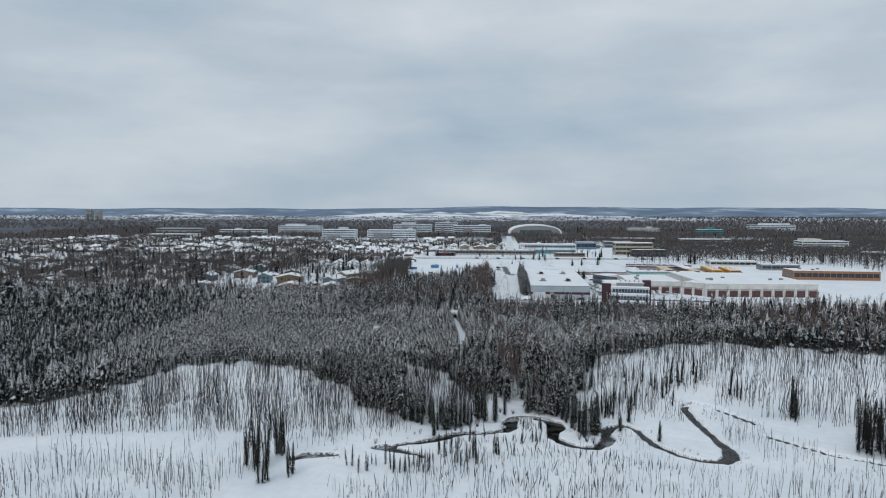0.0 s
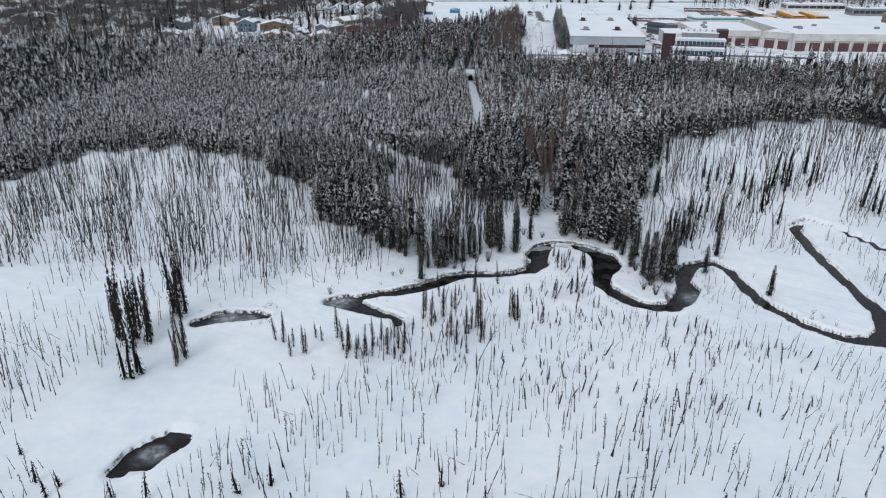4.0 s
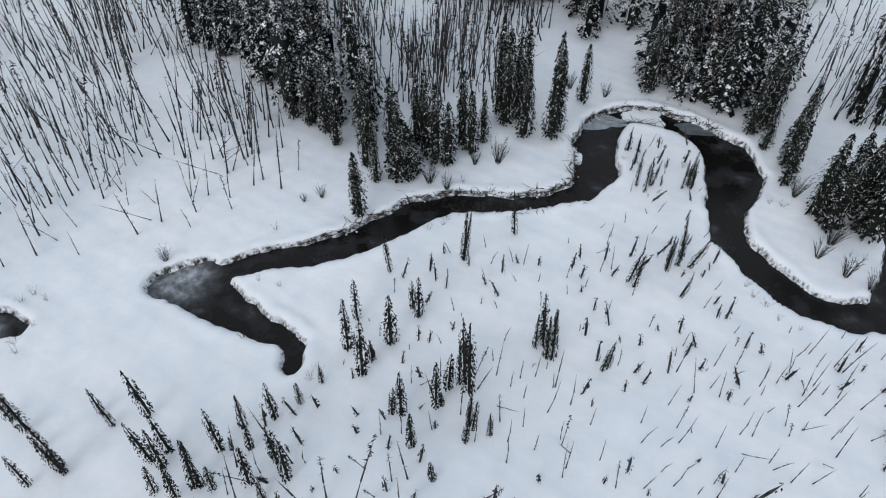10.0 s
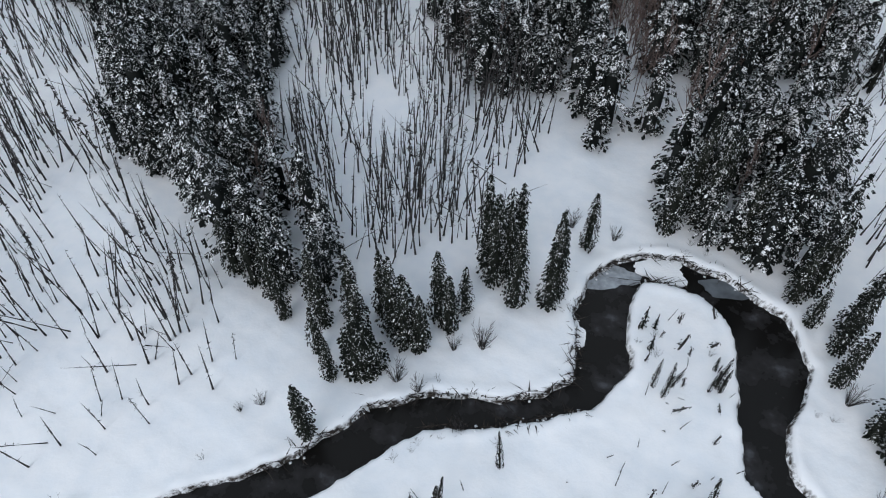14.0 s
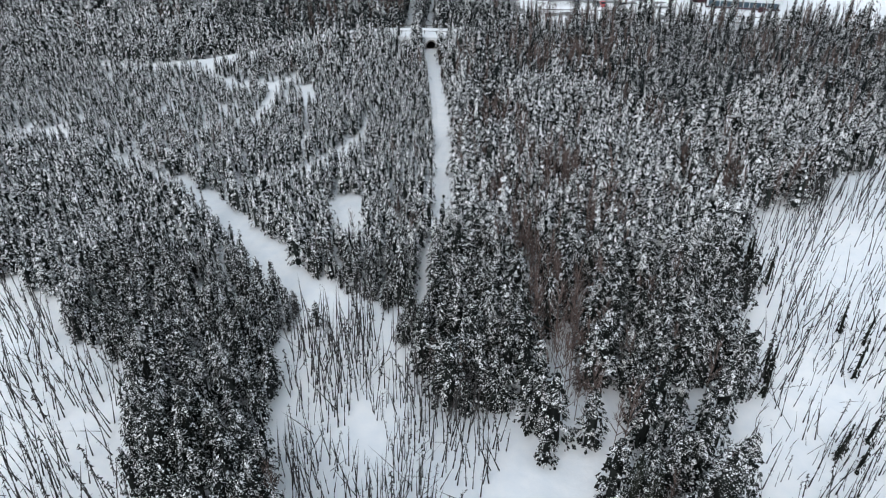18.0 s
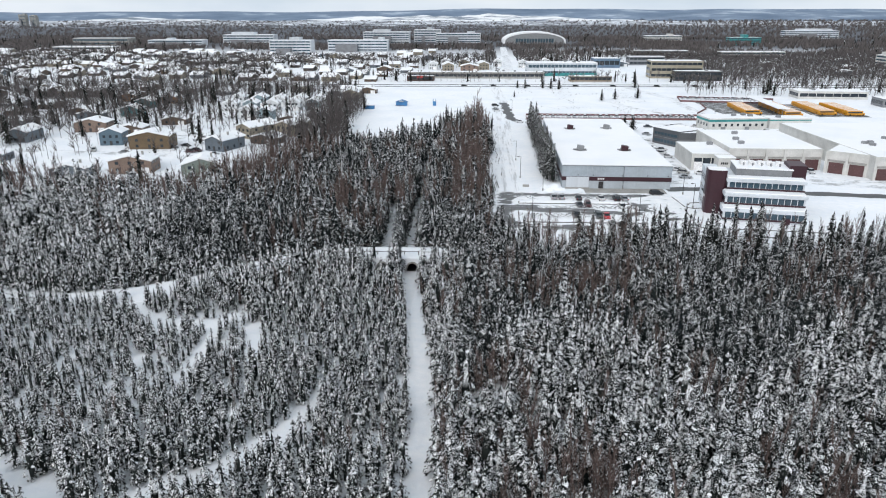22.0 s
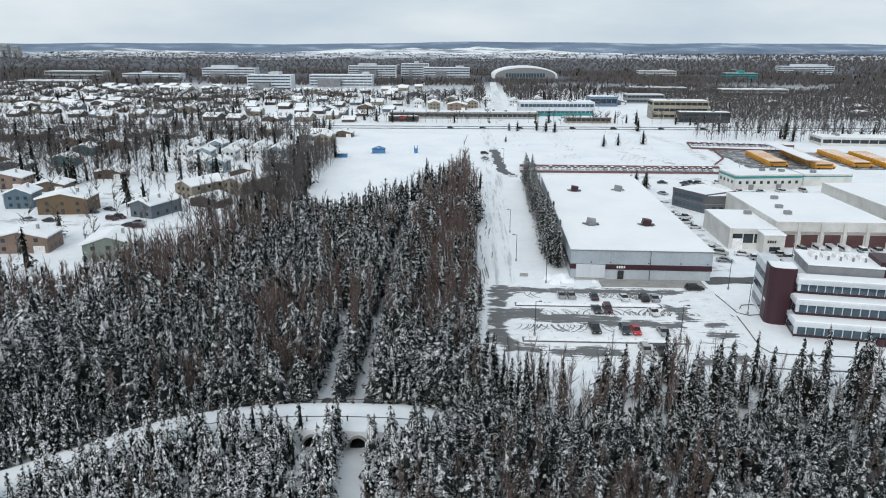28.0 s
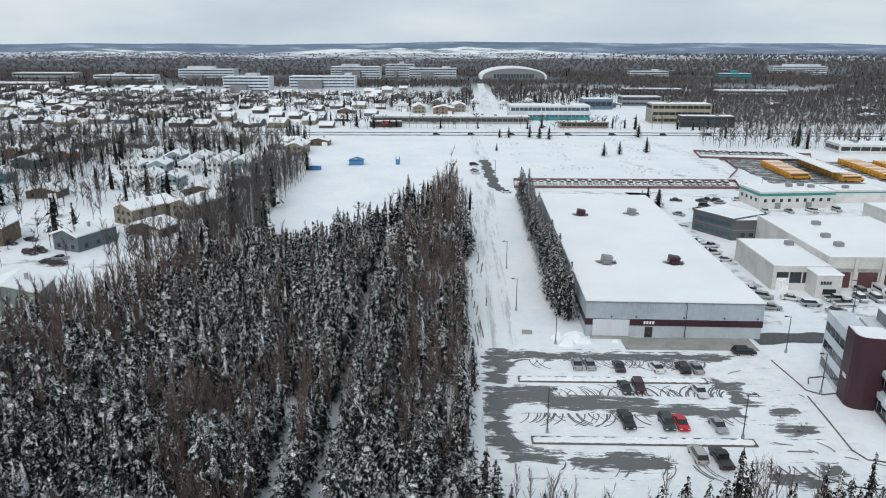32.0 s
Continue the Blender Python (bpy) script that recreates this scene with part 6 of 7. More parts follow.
tb = flat_building("teal_building", "low concrete building with a teal roof fascia", 111.5, 576.8, 30.5, 15.5, 6.4, PALE_WALL, 7, bands=((5.0, 6.35, TEAL),), floors=0, units=3)
panes(tb, 9, 0.8, 29.7, 0, 2.6, 3.9, DARK_GLASS, 2.0)
panes(tb, 4, 0.8, 14.7, 0, 2.6, 3.9, DARK_GLASS, 2.0, "left")
for x in (6.4, 19.0):
    part("door", box(x, -0.08, 0, x + 2.4, -0.02, 2.4), GREY_METAL, tb)
flat_building("teal_building", "small teal-trimmed workshop under snow", 146, 588, 22, 12, 5.0, PALE_WALL, 4, bands=((4.1, 4.95, TEAL),), floors=0, units=1)
flat_building("brown_building", "long orange-brown low building with a snowy roof", 243, 590, 66, 26, 7, paint("orange_brown_brick", (0.30, 0.15, 0.075), 0.8, 3, 0.3, 0.2), -4, floors=1, per=14, units=3)
flat_building("low_building", "low white workshop under snow", 216, 720, 46, 18, 5, PALE_WALL, -3, floors=1, per=8, units=2)
flat_building("low_building", "low grey workshop under snow", 250, 676, 34, 16, 5, GREY_PANEL, -3, floors=1, per=8, units=1)
# shops and offices across the main road
sm = flat_building("strip_mall", "long low row of shops with dark fronts", -72, 862, 124, 14, 5.4, CONCRETE, 1, bands=((3.6, 4.4, DARK_METAL),), floors=1, per=30, units=5)
rs = flat_building("shop", "small dark brown shop with a red sign panel", -70, 838, 24, 9, 4.0, paint("dark_brown_wall", (0.09, 0.06, 0.05), 0.8), 2, floors=1, per=6)
part("sign_panel", box(9, -0.3, 2.4, 14, -0.13, 4.6), RED, rs, "bright red sign panel")
flat_building("teal_office", "white office with long teal glass bands", 38, 887, 65, 22, 12.0, WHITE_WALL, 2, bands=((0.4, 3.0, TEAL),), floors=2, per=18, glass=BLUE_GLASS, units=4)
flat_building("low_shop", "low brown shop under snow", 72, 838, 36, 13, 4.2, paint("tan_wall", (0.33, 0.27, 0.2), 0.8), 1, bands=((3.2, 3.8, DARK_METAL),), floors=1, per=9)
flat_building("tan_office", "cream office block with dark glass bands", 148, 872, 46, 20, 15, paint("cream_wall", (0.341, 0.310, 0.236), 0.8), -2, floors=3, per=10, units=3)
flat_building("dark_office", "dark glass office wing", 164, 848, 40, 12, 8, DARK_METAL, -2, floors=2, per=12, units=1)
flat_building("blue_building", "blue-walled hall with a snowy roof", 115, 990, 28, 20, 9.5, paint("slate_blue_wall", (0.12, 0.19, 0.27), 0.7), 2, floors=1, per=5)
flat_building("grey_office", "grey office block in far woods", 160, 1030, 40, 16, 9, GREY_PANEL, 2, floors=2, per=9)
for x, y, w, d, h, nf, lb, mt in ((-470, 1496, 92, 30, 17, 4, "pale multi-storey hospital block", WHITE_WALL), (-300, 1206, 58, 26, 19, 5, "white multi-storey parking deck", HOSPITAL), (-236, 1290, 90, 26, 16, 4, "pale green-grey hospital wing", WHITE_WALL), (-226, 1556, 86, 30, 20, 5, "white multi-storey hospital block", HOSPITAL), (-138, 1630, 52, 30, 22, 5, "white multi-storey hospital block", HOSPITAL), (-92, 1576, 84, 28, 17, 4, "white multi-storey hospital block", HOSPITAL), (-560, 1392, 92, 26, 12, 3, "pale office block in far woods", WHITE_WALL), (304, 1606, 68, 24, 12, 3, "pale office block in far woods", PALE_WALL), (432, 1520, 54, 22, 12, 3, "teal-glazed office in far woods", TEAL), (634, 1785, 110, 26, 16, 4, "long pale office block in far woods", WHITE_WALL), (418, 985, 62, 26, 13, 4, "pale curved office block", PALE_WALL), (-730, 1464, 100, 30, 12, 2, "low pale commercial block", CONCRETE), (200, 1190, 70, 18, 7, 2, "long low building in woods", CONCRETE), (300, 1150, 80, 18, 8, 2, "long low building in woods", PALE_WALL), (-640, 1250, 90, 30, 8, 2, "low school building under snow", PALE_WALL), (-820, 1000, 80, 26, 7, 1, "low school building under snow", PALE_WALL), (440, 860, 60, 20, 6, 1, "low white building beside woods", PALE_WALL), (-1826, 3000, 26, 20, 44, 8, "far tan tower block", CONCRETE), (-1782, 3000, 24, 20, 38, 8, "far tan tower block", CONCRETE)):
    fb = flat_building("far_building", lb, x, y, w, d, h, mt, 1, floors=nf, per=max(8, int(w / 6)), glass=BLUE_GLASS, units=2)
    if nf > 2:
        a, b = sorted(rng.uniform(0.05, 0.95, 2) * w)
        part("rooftop_storey", box(a, 3, h, max(b, a + 8), d - 2, h + rng.uniform(2.5, 5)), mt, fb)
        part("wing", box(w * rng.uniform(0.1, 0.3), -9, 0, w * rng.uniform(0.4, 0.7), -0.1, h * rng.uniform(0.4, 0.75)), GREY_PANEL, fb, "grey projecting wing")
# arched arena
ar = thing("arena", "white arched sports arena in far woods", "arena", pose(34, 1545, 0, 0, 0, 2))
prof = [(57 - 57 * math.cos(math.pi * k / 20), 5 + 16 * math.sin(math.pi * k / 20)) for k in range(21)]
part("roof", side_prism([(0, 0)] + prof + [(114, 0)], 0.6, 60), ROOF_SNOW, ar, "arched roof under snow")
part("front_wall", side_prism([(3, 0)] + [(57 + (x - 57) * 0.94, z * 0.88) for x, z in prof] + [(111, 0)], 0, 0.55), GREY_METAL, ar, "grey glazed gable")
panes(ar, 14, 22, 92, 0, 2, 9, BLUE_GLASS, 1.0)


# ---- houses ----
def house_kind(label, wall, w, d, h, rise, storeys, garage_door, per=3):
    t = thing("house", label, "house", pose(0, 0, -200), "houses")
    e = 0.55
    part("wall", side_prism([(0, 0), (w, 0), (w, h), (w / 2, h + rise), (0, h)], 0, d), wall, t)
    th = 0.42
    for s in (0, 1):
        a = [(-e, h - e * rise * 2 / w), (w / 2, h + rise), (w / 2, h + rise + th), (-e, h - e * rise * 2 / w + th)]
        if s:
            a = [(w - x, z) for x, z in reversed(a)]
        part("roof", side_prism(a, -e, d + e), ROOF_SNOW, t, "roof slope under thick snow")
    for y in (-e, d + e - 0.12):
        part("fascia", side_prism([(-e, h - e * rise * 2 / w - 0.22), (w / 2, h + rise - 0.22), (w + e, h - e * rise * 2 / w - 0.22), (w + e, h - e * rise * 2 / w + 0.02), (w / 2, h + rise + 0.02), (-e, h - e * rise * 2 / w + 0.02)], y, y + 0.12), SIGN_WHITE, t)
    for k in range(storeys):
        z = 0.9 + 2.6 * k
        panes(t, per, 0.8, w - 0.8, 0, z, z + 1.2, DARK_GLASS, (w - 1.6) / per - 1.2)
        panes(t, per, 0.8, d - 0.8, 0, z, z + 1.2, DARK_GLASS, (d - 1.6) / per - 1.2, "left")
        panes(t, per, 0.8, d - 0.8, w, z, z + 1.2, DARK_GLASS, (d - 1.6) / per - 1.2, "right")
    if garage_door:
        part("garage_door", box(w - 4.2, -0.1, 0, w - 0.9, -0.04, 2.3), SIGN_WHITE, t)
    part("door", box(w / 2 - 0.5, -0.09, 0, w / 2 + 0.5, -0.03, 2.05), DARK_METAL, t)
    ch = part("chimney", box(w * 0.7, d * 0.45, h + rise * 0.3, w * 0.7 + 0.7, d * 0.45 + 0.7, h + rise + 1.0), CONCRETE, t)
    part("cap", soft_box(w * 0.7 - 0.1, d * 0.45 - 0.1, h + rise + 1.0, w * 0.7 + 0.8, d * 0.45 + 0.8, h + rise + 1.2, 0.08), ROOF_SNOW, ch)
    return t


GREEN_W = paint("sage_siding", (0.186, 0.223, 0.198), 0.7)
BLUEGREY_W = paint("blue_grey_siding", (0.118, 0.143, 0.167), 0.7)
TAN_W = paint("tan_timber", (0.138, 0.096, 0.054), 0.75)
BLUE_W = paint("dusty_blue_siding", (0.093, 0.149, 0.192), 0.7)
BEIGE_W = paint("beige_siding", (0.260, 0.229, 0.174), 0.7)
PINK_W = paint("pinkish_brown_siding", (0.211, 0.149, 0.118), 0.7)
WHITE_W = paint("white_siding", (0.66, 0.68, 0.69), 0.65)
PALEBLUE_W = paint("pale_blue_siding", (0.248, 0.329, 0.360), 0.65)
BROWN_W = paint("brown_siding", (0.105, 0.074, 0.053), 0.75)
H_GREEN = house_kind("sage green house with a broad snowy gable roof", GREEN_W, 14, 11, 5.4, 2.2, 2, False)
H_BLUEGREY = house_kind("blue-grey house with a snowy gable roof", BLUEGREY_W, 10, 15, 5.0, 1.8, 1, False)
H_TAN = house_kind("tan timber apartment house with balconies under snow", TAN_W, 18, 11, 6.0, 2.0, 2, False)
H_BLUE = house_kind("dusty blue two-storey house with a snowy roof", BLUE_W, 10, 9, 6.0, 2.0, 2, False)
H_BEIGE = house_kind("beige apartment house with a snowy gable roof", BEIGE_W, 10, 18, 5.6, 1.9, 2, False)
H_PINK = house_kind("pinkish-brown house with a snowy gable roof", PINK_W, 16, 10, 5.0, 1.9, 2, True)
H_WHITE = house_kind("white two-storey townhouse with a snowy gable", WHITE_W, 8.4, 10, 5.6, 2.0, 2, True)
H_PALEBLUE = house_kind("pale blue two-storey townhouse with a snowy gable", PALEBLUE_W, 8.4, 10, 5.6, 2.0, 2, True)
H_BROWN = house_kind("low brown house with a broad snowy roof", BROWN_W, 13, 9, 3.2, 1.6, 1, True)
H_GREYLOW = house_kind("low grey house with a broad snowy roof", BLUEGREY_W, 14, 9, 3.2, 1.6, 1, True)
S_BROWN = house_kind("low brown house with a broad snowy roof", BROWN_W, 13, 9, 3.0, 1.5, 1, False, 2)
S_GREY = house_kind("low grey house with a broad snowy roof", GREY_PANEL, 15, 9, 3.0, 1.5, 1, False, 2)
S_DARK = house_kind("dark timber house with a snowy roof", BARK, 12, 10, 4.6, 1.9, 1, False, 2)
S_PALE = house_kind("pale house with a snowy gable roof", BEIGE_W, 11, 9, 4.8, 1.9, 1, False, 2)
H_ORANGE = house_kind("small orange-brown house under snow", paint("orange_siding", (0.260, 0.118, 0.037), 0.7), 10, 9, 4.4, 1.8, 1, False)
H_TEAL = house_kind("teal-walled house under snow", paint("teal_siding", (0.050, 0.167, 0.186), 0.7), 11, 9, 4.6, 1.8, 1, False)
KINDS = [H_GREEN, H_BLUEGREY, H_TAN, H_BLUE, H_BEIGE, H_PINK, H_WHITE, H_PALEBLUE, H_BROWN, H_GREYLOW, H_ORANGE, H_TEAL, S_BROWN, S_GREY, S_DARK, S_PALE]


def put(ob, x, y, rot=0.0, s=1.0):
    m = pose(x, y, 0, 0, 0, rot) @ Matrix.Diagonal((s, s, s, 1))
    made = copy_thing(ob, m)
    made.matrix_basis = m
    return made


HOUSES = [(H_GREEN, -114.5, 461, 12), (H_BLUEGREY, -127, 516, -20), (H_TAN, -162, 516.5, 6), (H_BLUE, -180, 525, 8), (H_BEIGE, -124, 549, -28), (H_PINK, -146, 468, 6), (H_GREYLOW, -166, 462, 4), (H_BROWN, -112, 534, -20), (H_BEIGE, -107, 556, -20), (H_BROWN, -188, 556, 4)]
HOUSES += [(H_WHITE, -168, 668, 0), (H_PALEBLUE, -153, 665, 0), (H_WHITE, -139, 661, 0), (H_WHITE, -126, 661, 0), (H_WHITE, -113, 662, 0), (H_WHITE, -162, 636, 4), (H_PALEBLUE, -150, 637, 4), (H_WHITE, -137, 638, 4), (H_WHITE, -125, 644, 4), (H_PALEBLUE, -113, 645, 4), (H_WHITE, -143, 609, 2), (H_PALEBLUE, -131, 604, 2), (H_BROWN, -116, 592, 2), (H_GREYLOW, -104, 610, 6)]
HOUSES += [(H_TEAL, -216, 616, 3), (H_ORANGE, -250, 684, 3), (H_GREYLOW, -228, 684, 3), (H_BROWN, -178, 586, 3), (H_TEAL, -225, 652, 0), (H_ORANGE, -218, 676, 0), (H_BROWN, -250, 620, 0), (H_GREYLOW, -236, 604, 4), (H_PINK, -212, 560, 5), (H_BLUEGREY, -228, 530, 5), (H_GREYLOW, -215, 486, 5), (H_BROWN, -240, 470, 5), (H_BEIGE, -100, 700, 0), (H_BROWN, -96, 740, 0)]
used = []
for ob, x, y, r in HOUSES:
    put(ob, x, y, r)
    used.append((x + 6, y + 5))
far_houses = []
for row in range(17):
    y0 = 480 + row * 42 if row < 7 else 836 + (row - 7) * 44
    x0, x1 = ((-620, -235) if y0 < 560 else (-640, -262) if y0 < 700 else (-660, -110)) if row < 7 else (-760, -90 if row > 8 else -110)
    x = x0
    while x < x1:
        x += rng.uniform(14.5, 22)
        y = y0 + rng.uniform(-4, 4) + (14 if rng.uniform() < 0.5 else -6)
        if rng.uniform() < 0.14 or any(abs(x + 6 - a) < 15 and abs(y + 5 - b) < 13 for a, b in used):
            continue
        if -330 < x < -120 and 1180 < y < 1340:
            continue
        turn, size, pick = rng.choice([90, 90, 90, 0]) + rng.uniform(-6, 6), rng.uniform(0.9, 1.15), int(rng.integers(0, 8))
        if row < 7 and x > -480:
            put((S_BROWN, S_GREY, S_DARK, S_BROWN, S_GREY, S_DARK, S_PALE, S_GREY)[pick], x, y, turn, size)
        else:
            far_houses.append((x, y, turn, size, pick))
        used.append((x + 6, y + 5))
for x, y, k in [(-8, 960, 4), (-30, 1000, 4), (-50, 1010, 6), (8, 1000, 6), (-60, 960, 6), (-26, 940, 5), (-44, 945, 4), (34, 985, 6), (60, 1010, 6), (140, 1010, 9), (330, 900, 9), (360, 960, 8), (300, 1010, 8), (400, 1060, 9)]:
    put(KINDS[k], x, y, rng.uniform(-8, 8), 1.1)
    used.append((x + 6, y + 5))
# the far streets: small houses seen only from a great distance
FAR_WALLS = [BROWN_W, BLUEGREY_W, BARK, BEIGE_W]
v, f, mi = [], [], []
for x, y, turn, size, pick in far_houses:
    w, d, h, rise, e = 14.5 * size, 10.5 * size, (2.5 + 0.4 * (pick % 4)) * size, 2.2 * size, 0.7
    m = pose(x, y, 0, 0, 0, turn)
    for (gv, gf), k in ((side_prism([(0, 0), (w, 0), (w, h), (w / 2, h + rise), (0, h)], 0, d), pick % 4), (side_prism([(-e, h - 0.2), (w / 2, h + rise), (w + e, h - 0.2), (w + e, h + 0.25), (w / 2, h + rise + 0.45), (-e, h + 0.25)], -e, d + e), 4), (box(1.2, -0.06, 0.9, 3.0, 0, 2.1), 5), (box(w - 4, -0.06, 0.9, w - 2, 0, 2.1), 5), (box(-0.06, 2, 0.9, 0, 4, 2.1), 5)):
        o = len(v)
        v += [tuple(m @ Vector(p)) for p in gv]
        f += [tuple(i + o for i in q) for q in gf]
        mi += [k] * len(gf)
me = bpy.data.meshes.new("far_houses")
me.from_pydata(v, [], f)
for mt in (*FAR_WALLS, ROOF_SNOW, DARK_GLASS):
    me.materials.append(mt)
me.polygons.foreach_set("material_index", mi)
tagged(new("far_houses", me), "rows of small snow-roofed houses in far streets", "houses", "", "stuff")
for ob in KINDS:
    for o in (*[c for c in ob.children_recursive if c.parent != ob], *ob.children, ob):
        bpy.data.objects.remove(o)


# ---- vehicles ----
GLASS_CAR = paint("car_glass", (0.02, 0.025, 0.03), 0.1, 1, 0.3, 0.2, 0.0, 0.0)
LAMP_RED = paint("tail_lamp", (0.30, 0.01, 0.01), 0.3)
LAMP_CLEAR = paint("head_lamp", (0.6, 0.6, 0.6), 0.2)


def car_kind(name, label, colour, style, snow=False):
    """A car 4.6 m long along y, front towards -y."""
    m = paint(name + "_paint", colour, 0.3, 2, 0.5, 0.06, 0.2, 0.02)
    t = thing(name, label, "car", pose(0, 0, -220), "parked cars")
    L, Wd = (5.6, 1.95) if style in ("pickup", "van") else (4.7, 1.82)
    a = L / 2
    if style == "sedan":
        low = [(-a, 0.35), (-a + 0.1, 0.68), (-a + 1.2, 0.86), (a - 0.9, 0.92), (a, 0.82), (a, 0.35)]
        top = [(-a + 1.2, 0.86), (-a + 1.95, 1.4), (a - 1.6, 1.42), (a - 0.75, 0.92)]
        roof = (-a + 1.95, a - 1.6, 1.43)
    elif style == "suv":
        low = [(-a, 0.4), (-a + 0.06, 0.85), (-a + 1.1, 1.02), (a - 0.05, 1.05), (a, 0.45)]
        top = [(-a + 1.0, 1.0), (-a + 1.7, 1.68), (a - 0.5, 1.7), (a - 0.08, 1.05)]
        roof = (-a + 1.7, a - 0.5, 1.71)
    elif style == "van":
        low = [(-a, 0.4), (-a + 0.05, 1.05), (-a + 0.75, 1.25), (-a + 1.3, 2.3), (a - 0.06, 2.35), (a, 0.45)]
        top = [(-a + 1.2, 1.4), (-a + 1.45, 2.0), (a - 0.6, 2.0), (a - 0.6, 1.4)]
        roof = (-a + 1.35, a - 0.1, 2.36)
    else:
        low = [(-a, 0.45), (-a + 0.05, 0.95), (-a + 1.4, 1.08), (a - 0.03, 1.08), (a, 0.5)]
        top = [(-a + 1.4, 1.06), (-a + 2.0, 1.78), (-a + 3.4, 1.8), (-a + 3.7, 1.06)]
        roof = (-a + 2.0, -a + 3.4, 1.81)
    def along(profile, half, inset=0.0):
        v, f = side_prism(profile, -half, half)
        return [(y, x, z) for x, y, z in v], [tuple(reversed(q)) for q in f]
    body = part("body", along(low, Wd / 2), m, t)
    for sx in (() if snow else (-1, 1)):
        part("headlight", box(sx * 0.62 - 0.2, -a - 0.02, 0.6, sx * 0.62 + 0.2, -a + 0.12, 0.76), LAMP_CLEAR, body)
        part("tail_light", box(sx * 0.7 - 0.14, a - 0.1, 0.66, sx * 0.7 + 0.14, a + 0.02, 0.86), LAMP_RED, body)
    part("cabin_glass", along(top, Wd / 2 + (0.012 if style == "van" else -0.14)), GLASS_CAR, t, "dark windows")
    part("roof", soft_box(-Wd / 2 + 0.2, roof[0], roof[2] - 0.06, Wd / 2 - 0.2, roof[1], roof[2] + (0.12 if snow else 0.03), 0.03), ROOF_SNOW if snow else m, t, "roof under snow" if snow else "")
    if snow:
        part("bonnet_snow", soft_box(-Wd / 2 + 0.1, -a + 0.15, 0.8, Wd / 2 - 0.1, -a + 1.2, 0.96, 0.05), ROOF_SNOW, t)
    if style == "pickup":
        part("cargo_bed", joined(box(-0.85, -a + 3.8, 1.085, 0.85, a - 0.12, 1.12)), DARK_METAL, t, "open cargo bed")
    wheel = mesh_of("wheel", tube((-0.11, 0, 0), (0.11, 0, 0), 0.33, 0.33, 14), RUBBER)
    hub = mesh_of("rim", tube((-0.125, 0, 0), (0.125, 0, 0), 0.19, 0.19, 10), GREY_METAL)
    for sx in (-1, 1):
        for sy in (-1, 1):
            w = part("wheel", wheel, None, t, "", pose(sx * (Wd / 2 - 0.11), sy * (a - 0.9), 0.33))
            if not snow:
                part("rim", hub, None, w)
    return t


CARS = {
    "grey": car_kind("sedan", "silver-grey sedan parked in snow", (0.32, 0.34, 0.36), "sedan"),
    "dark": car_kind("sedan", "dark sedan parked in snow", (0.03, 0.035, 0.045), "sedan"),
    "red": car_kind("sedan", "bright red hatchback parked in snow", (0.55, 0.02, 0.03), "sedan"),
    "white": car_kind("sedan", "white sedan parked in snow", (0.7, 0.71, 0.72), "sedan"),
    "black_suv": car_kind("suv", "black sport utility vehicle in snow", (0.02, 0.022, 0.026), "suv"),
    "green_suv": car_kind("suv", "dark green sport utility vehicle in snow", (0.03, 0.05, 0.055), "suv"),
    "maroon_suv": car_kind("suv", "dark maroon sport utility vehicle in snow", (0.06, 0.015, 0.02), "suv"),
    "silver_suv": car_kind("suv", "silver minivan parked in snow", (0.42, 0.42, 0.40), "suv"),
    "white_van": car_kind("minibus", "white passenger van parked by the bay doors", (0.68, 0.69, 0.70), "van"),
    "white_pickup": car_kind("pickup_truck", "white pickup truck parked in snow", (0.66, 0.67, 0.68), "pickup"),
    "black_pickup": car_kind("pickup_truck", "black pickup truck parked in snow", (0.02, 0.02, 0.022), "pickup"),
    "snowy": car_kind("sedan", "snow-covered pale car in a fenced row", (0.55, 0.57, 0.6), "sedan", True),
    "snowy_suv": car_kind("suv", "snow-covered grey van in a fenced row", (0.35, 0.37, 0.4), "suv", True),
}
LOT = [("grey", 20, 439.6, 180), ("grey", 22.4, 439.6, 184), ("dark", 28, 438.8, 180), ("white", 35.2, 438.6, 190), ("black_suv", 40.2, 438.2, 182), ("grey", 42.8, 438.4, 184), ("dark", 27.2, 430, 4), ("maroon_suv", 29.8, 430.4, 0), ("white", 40.4, 429, 6), ("black_pickup", 24.8, 418.4, 2), ("green_suv", 31.3, 417.8, 2), ("red", 33.7, 417.8, 0), ("grey", 39.6, 417.2, 4), ("silver_suv", 33.4, 408.4, 182), ("black_pickup", 36.6, 407.4, 182), ("black_suv", 55, 446, 92)]
LOT += [("snowy", 70 + rng.uniform(-2, 2), 500 + 5 * k, 80 + rng.uniform(-8, 8)) for k in range(10)] + [("white", 79, 478, 70), ("snowy_suv", 82, 474, 85), ("grey", 86, 470, 100), ("snowy", 92, 476, 95), ("snowy_suv", 96, 478, 0), ("snowy_suv", 100, 478, 0), ("silver_suv", 104, 479, 0), ("white", 112, 572, 10), ("grey", 121, 572, 5), ("white", 131, 573, 0), ("dark", 88, 574, 60), ("black_suv", 92, 580, 70), ("grey", 100, 586, 90), ("white", 17, 604, 90), ("black_suv", 4.5, 672, 100), ("grey", 4.5, 655, 95), ("white", 5, 648, 95)]
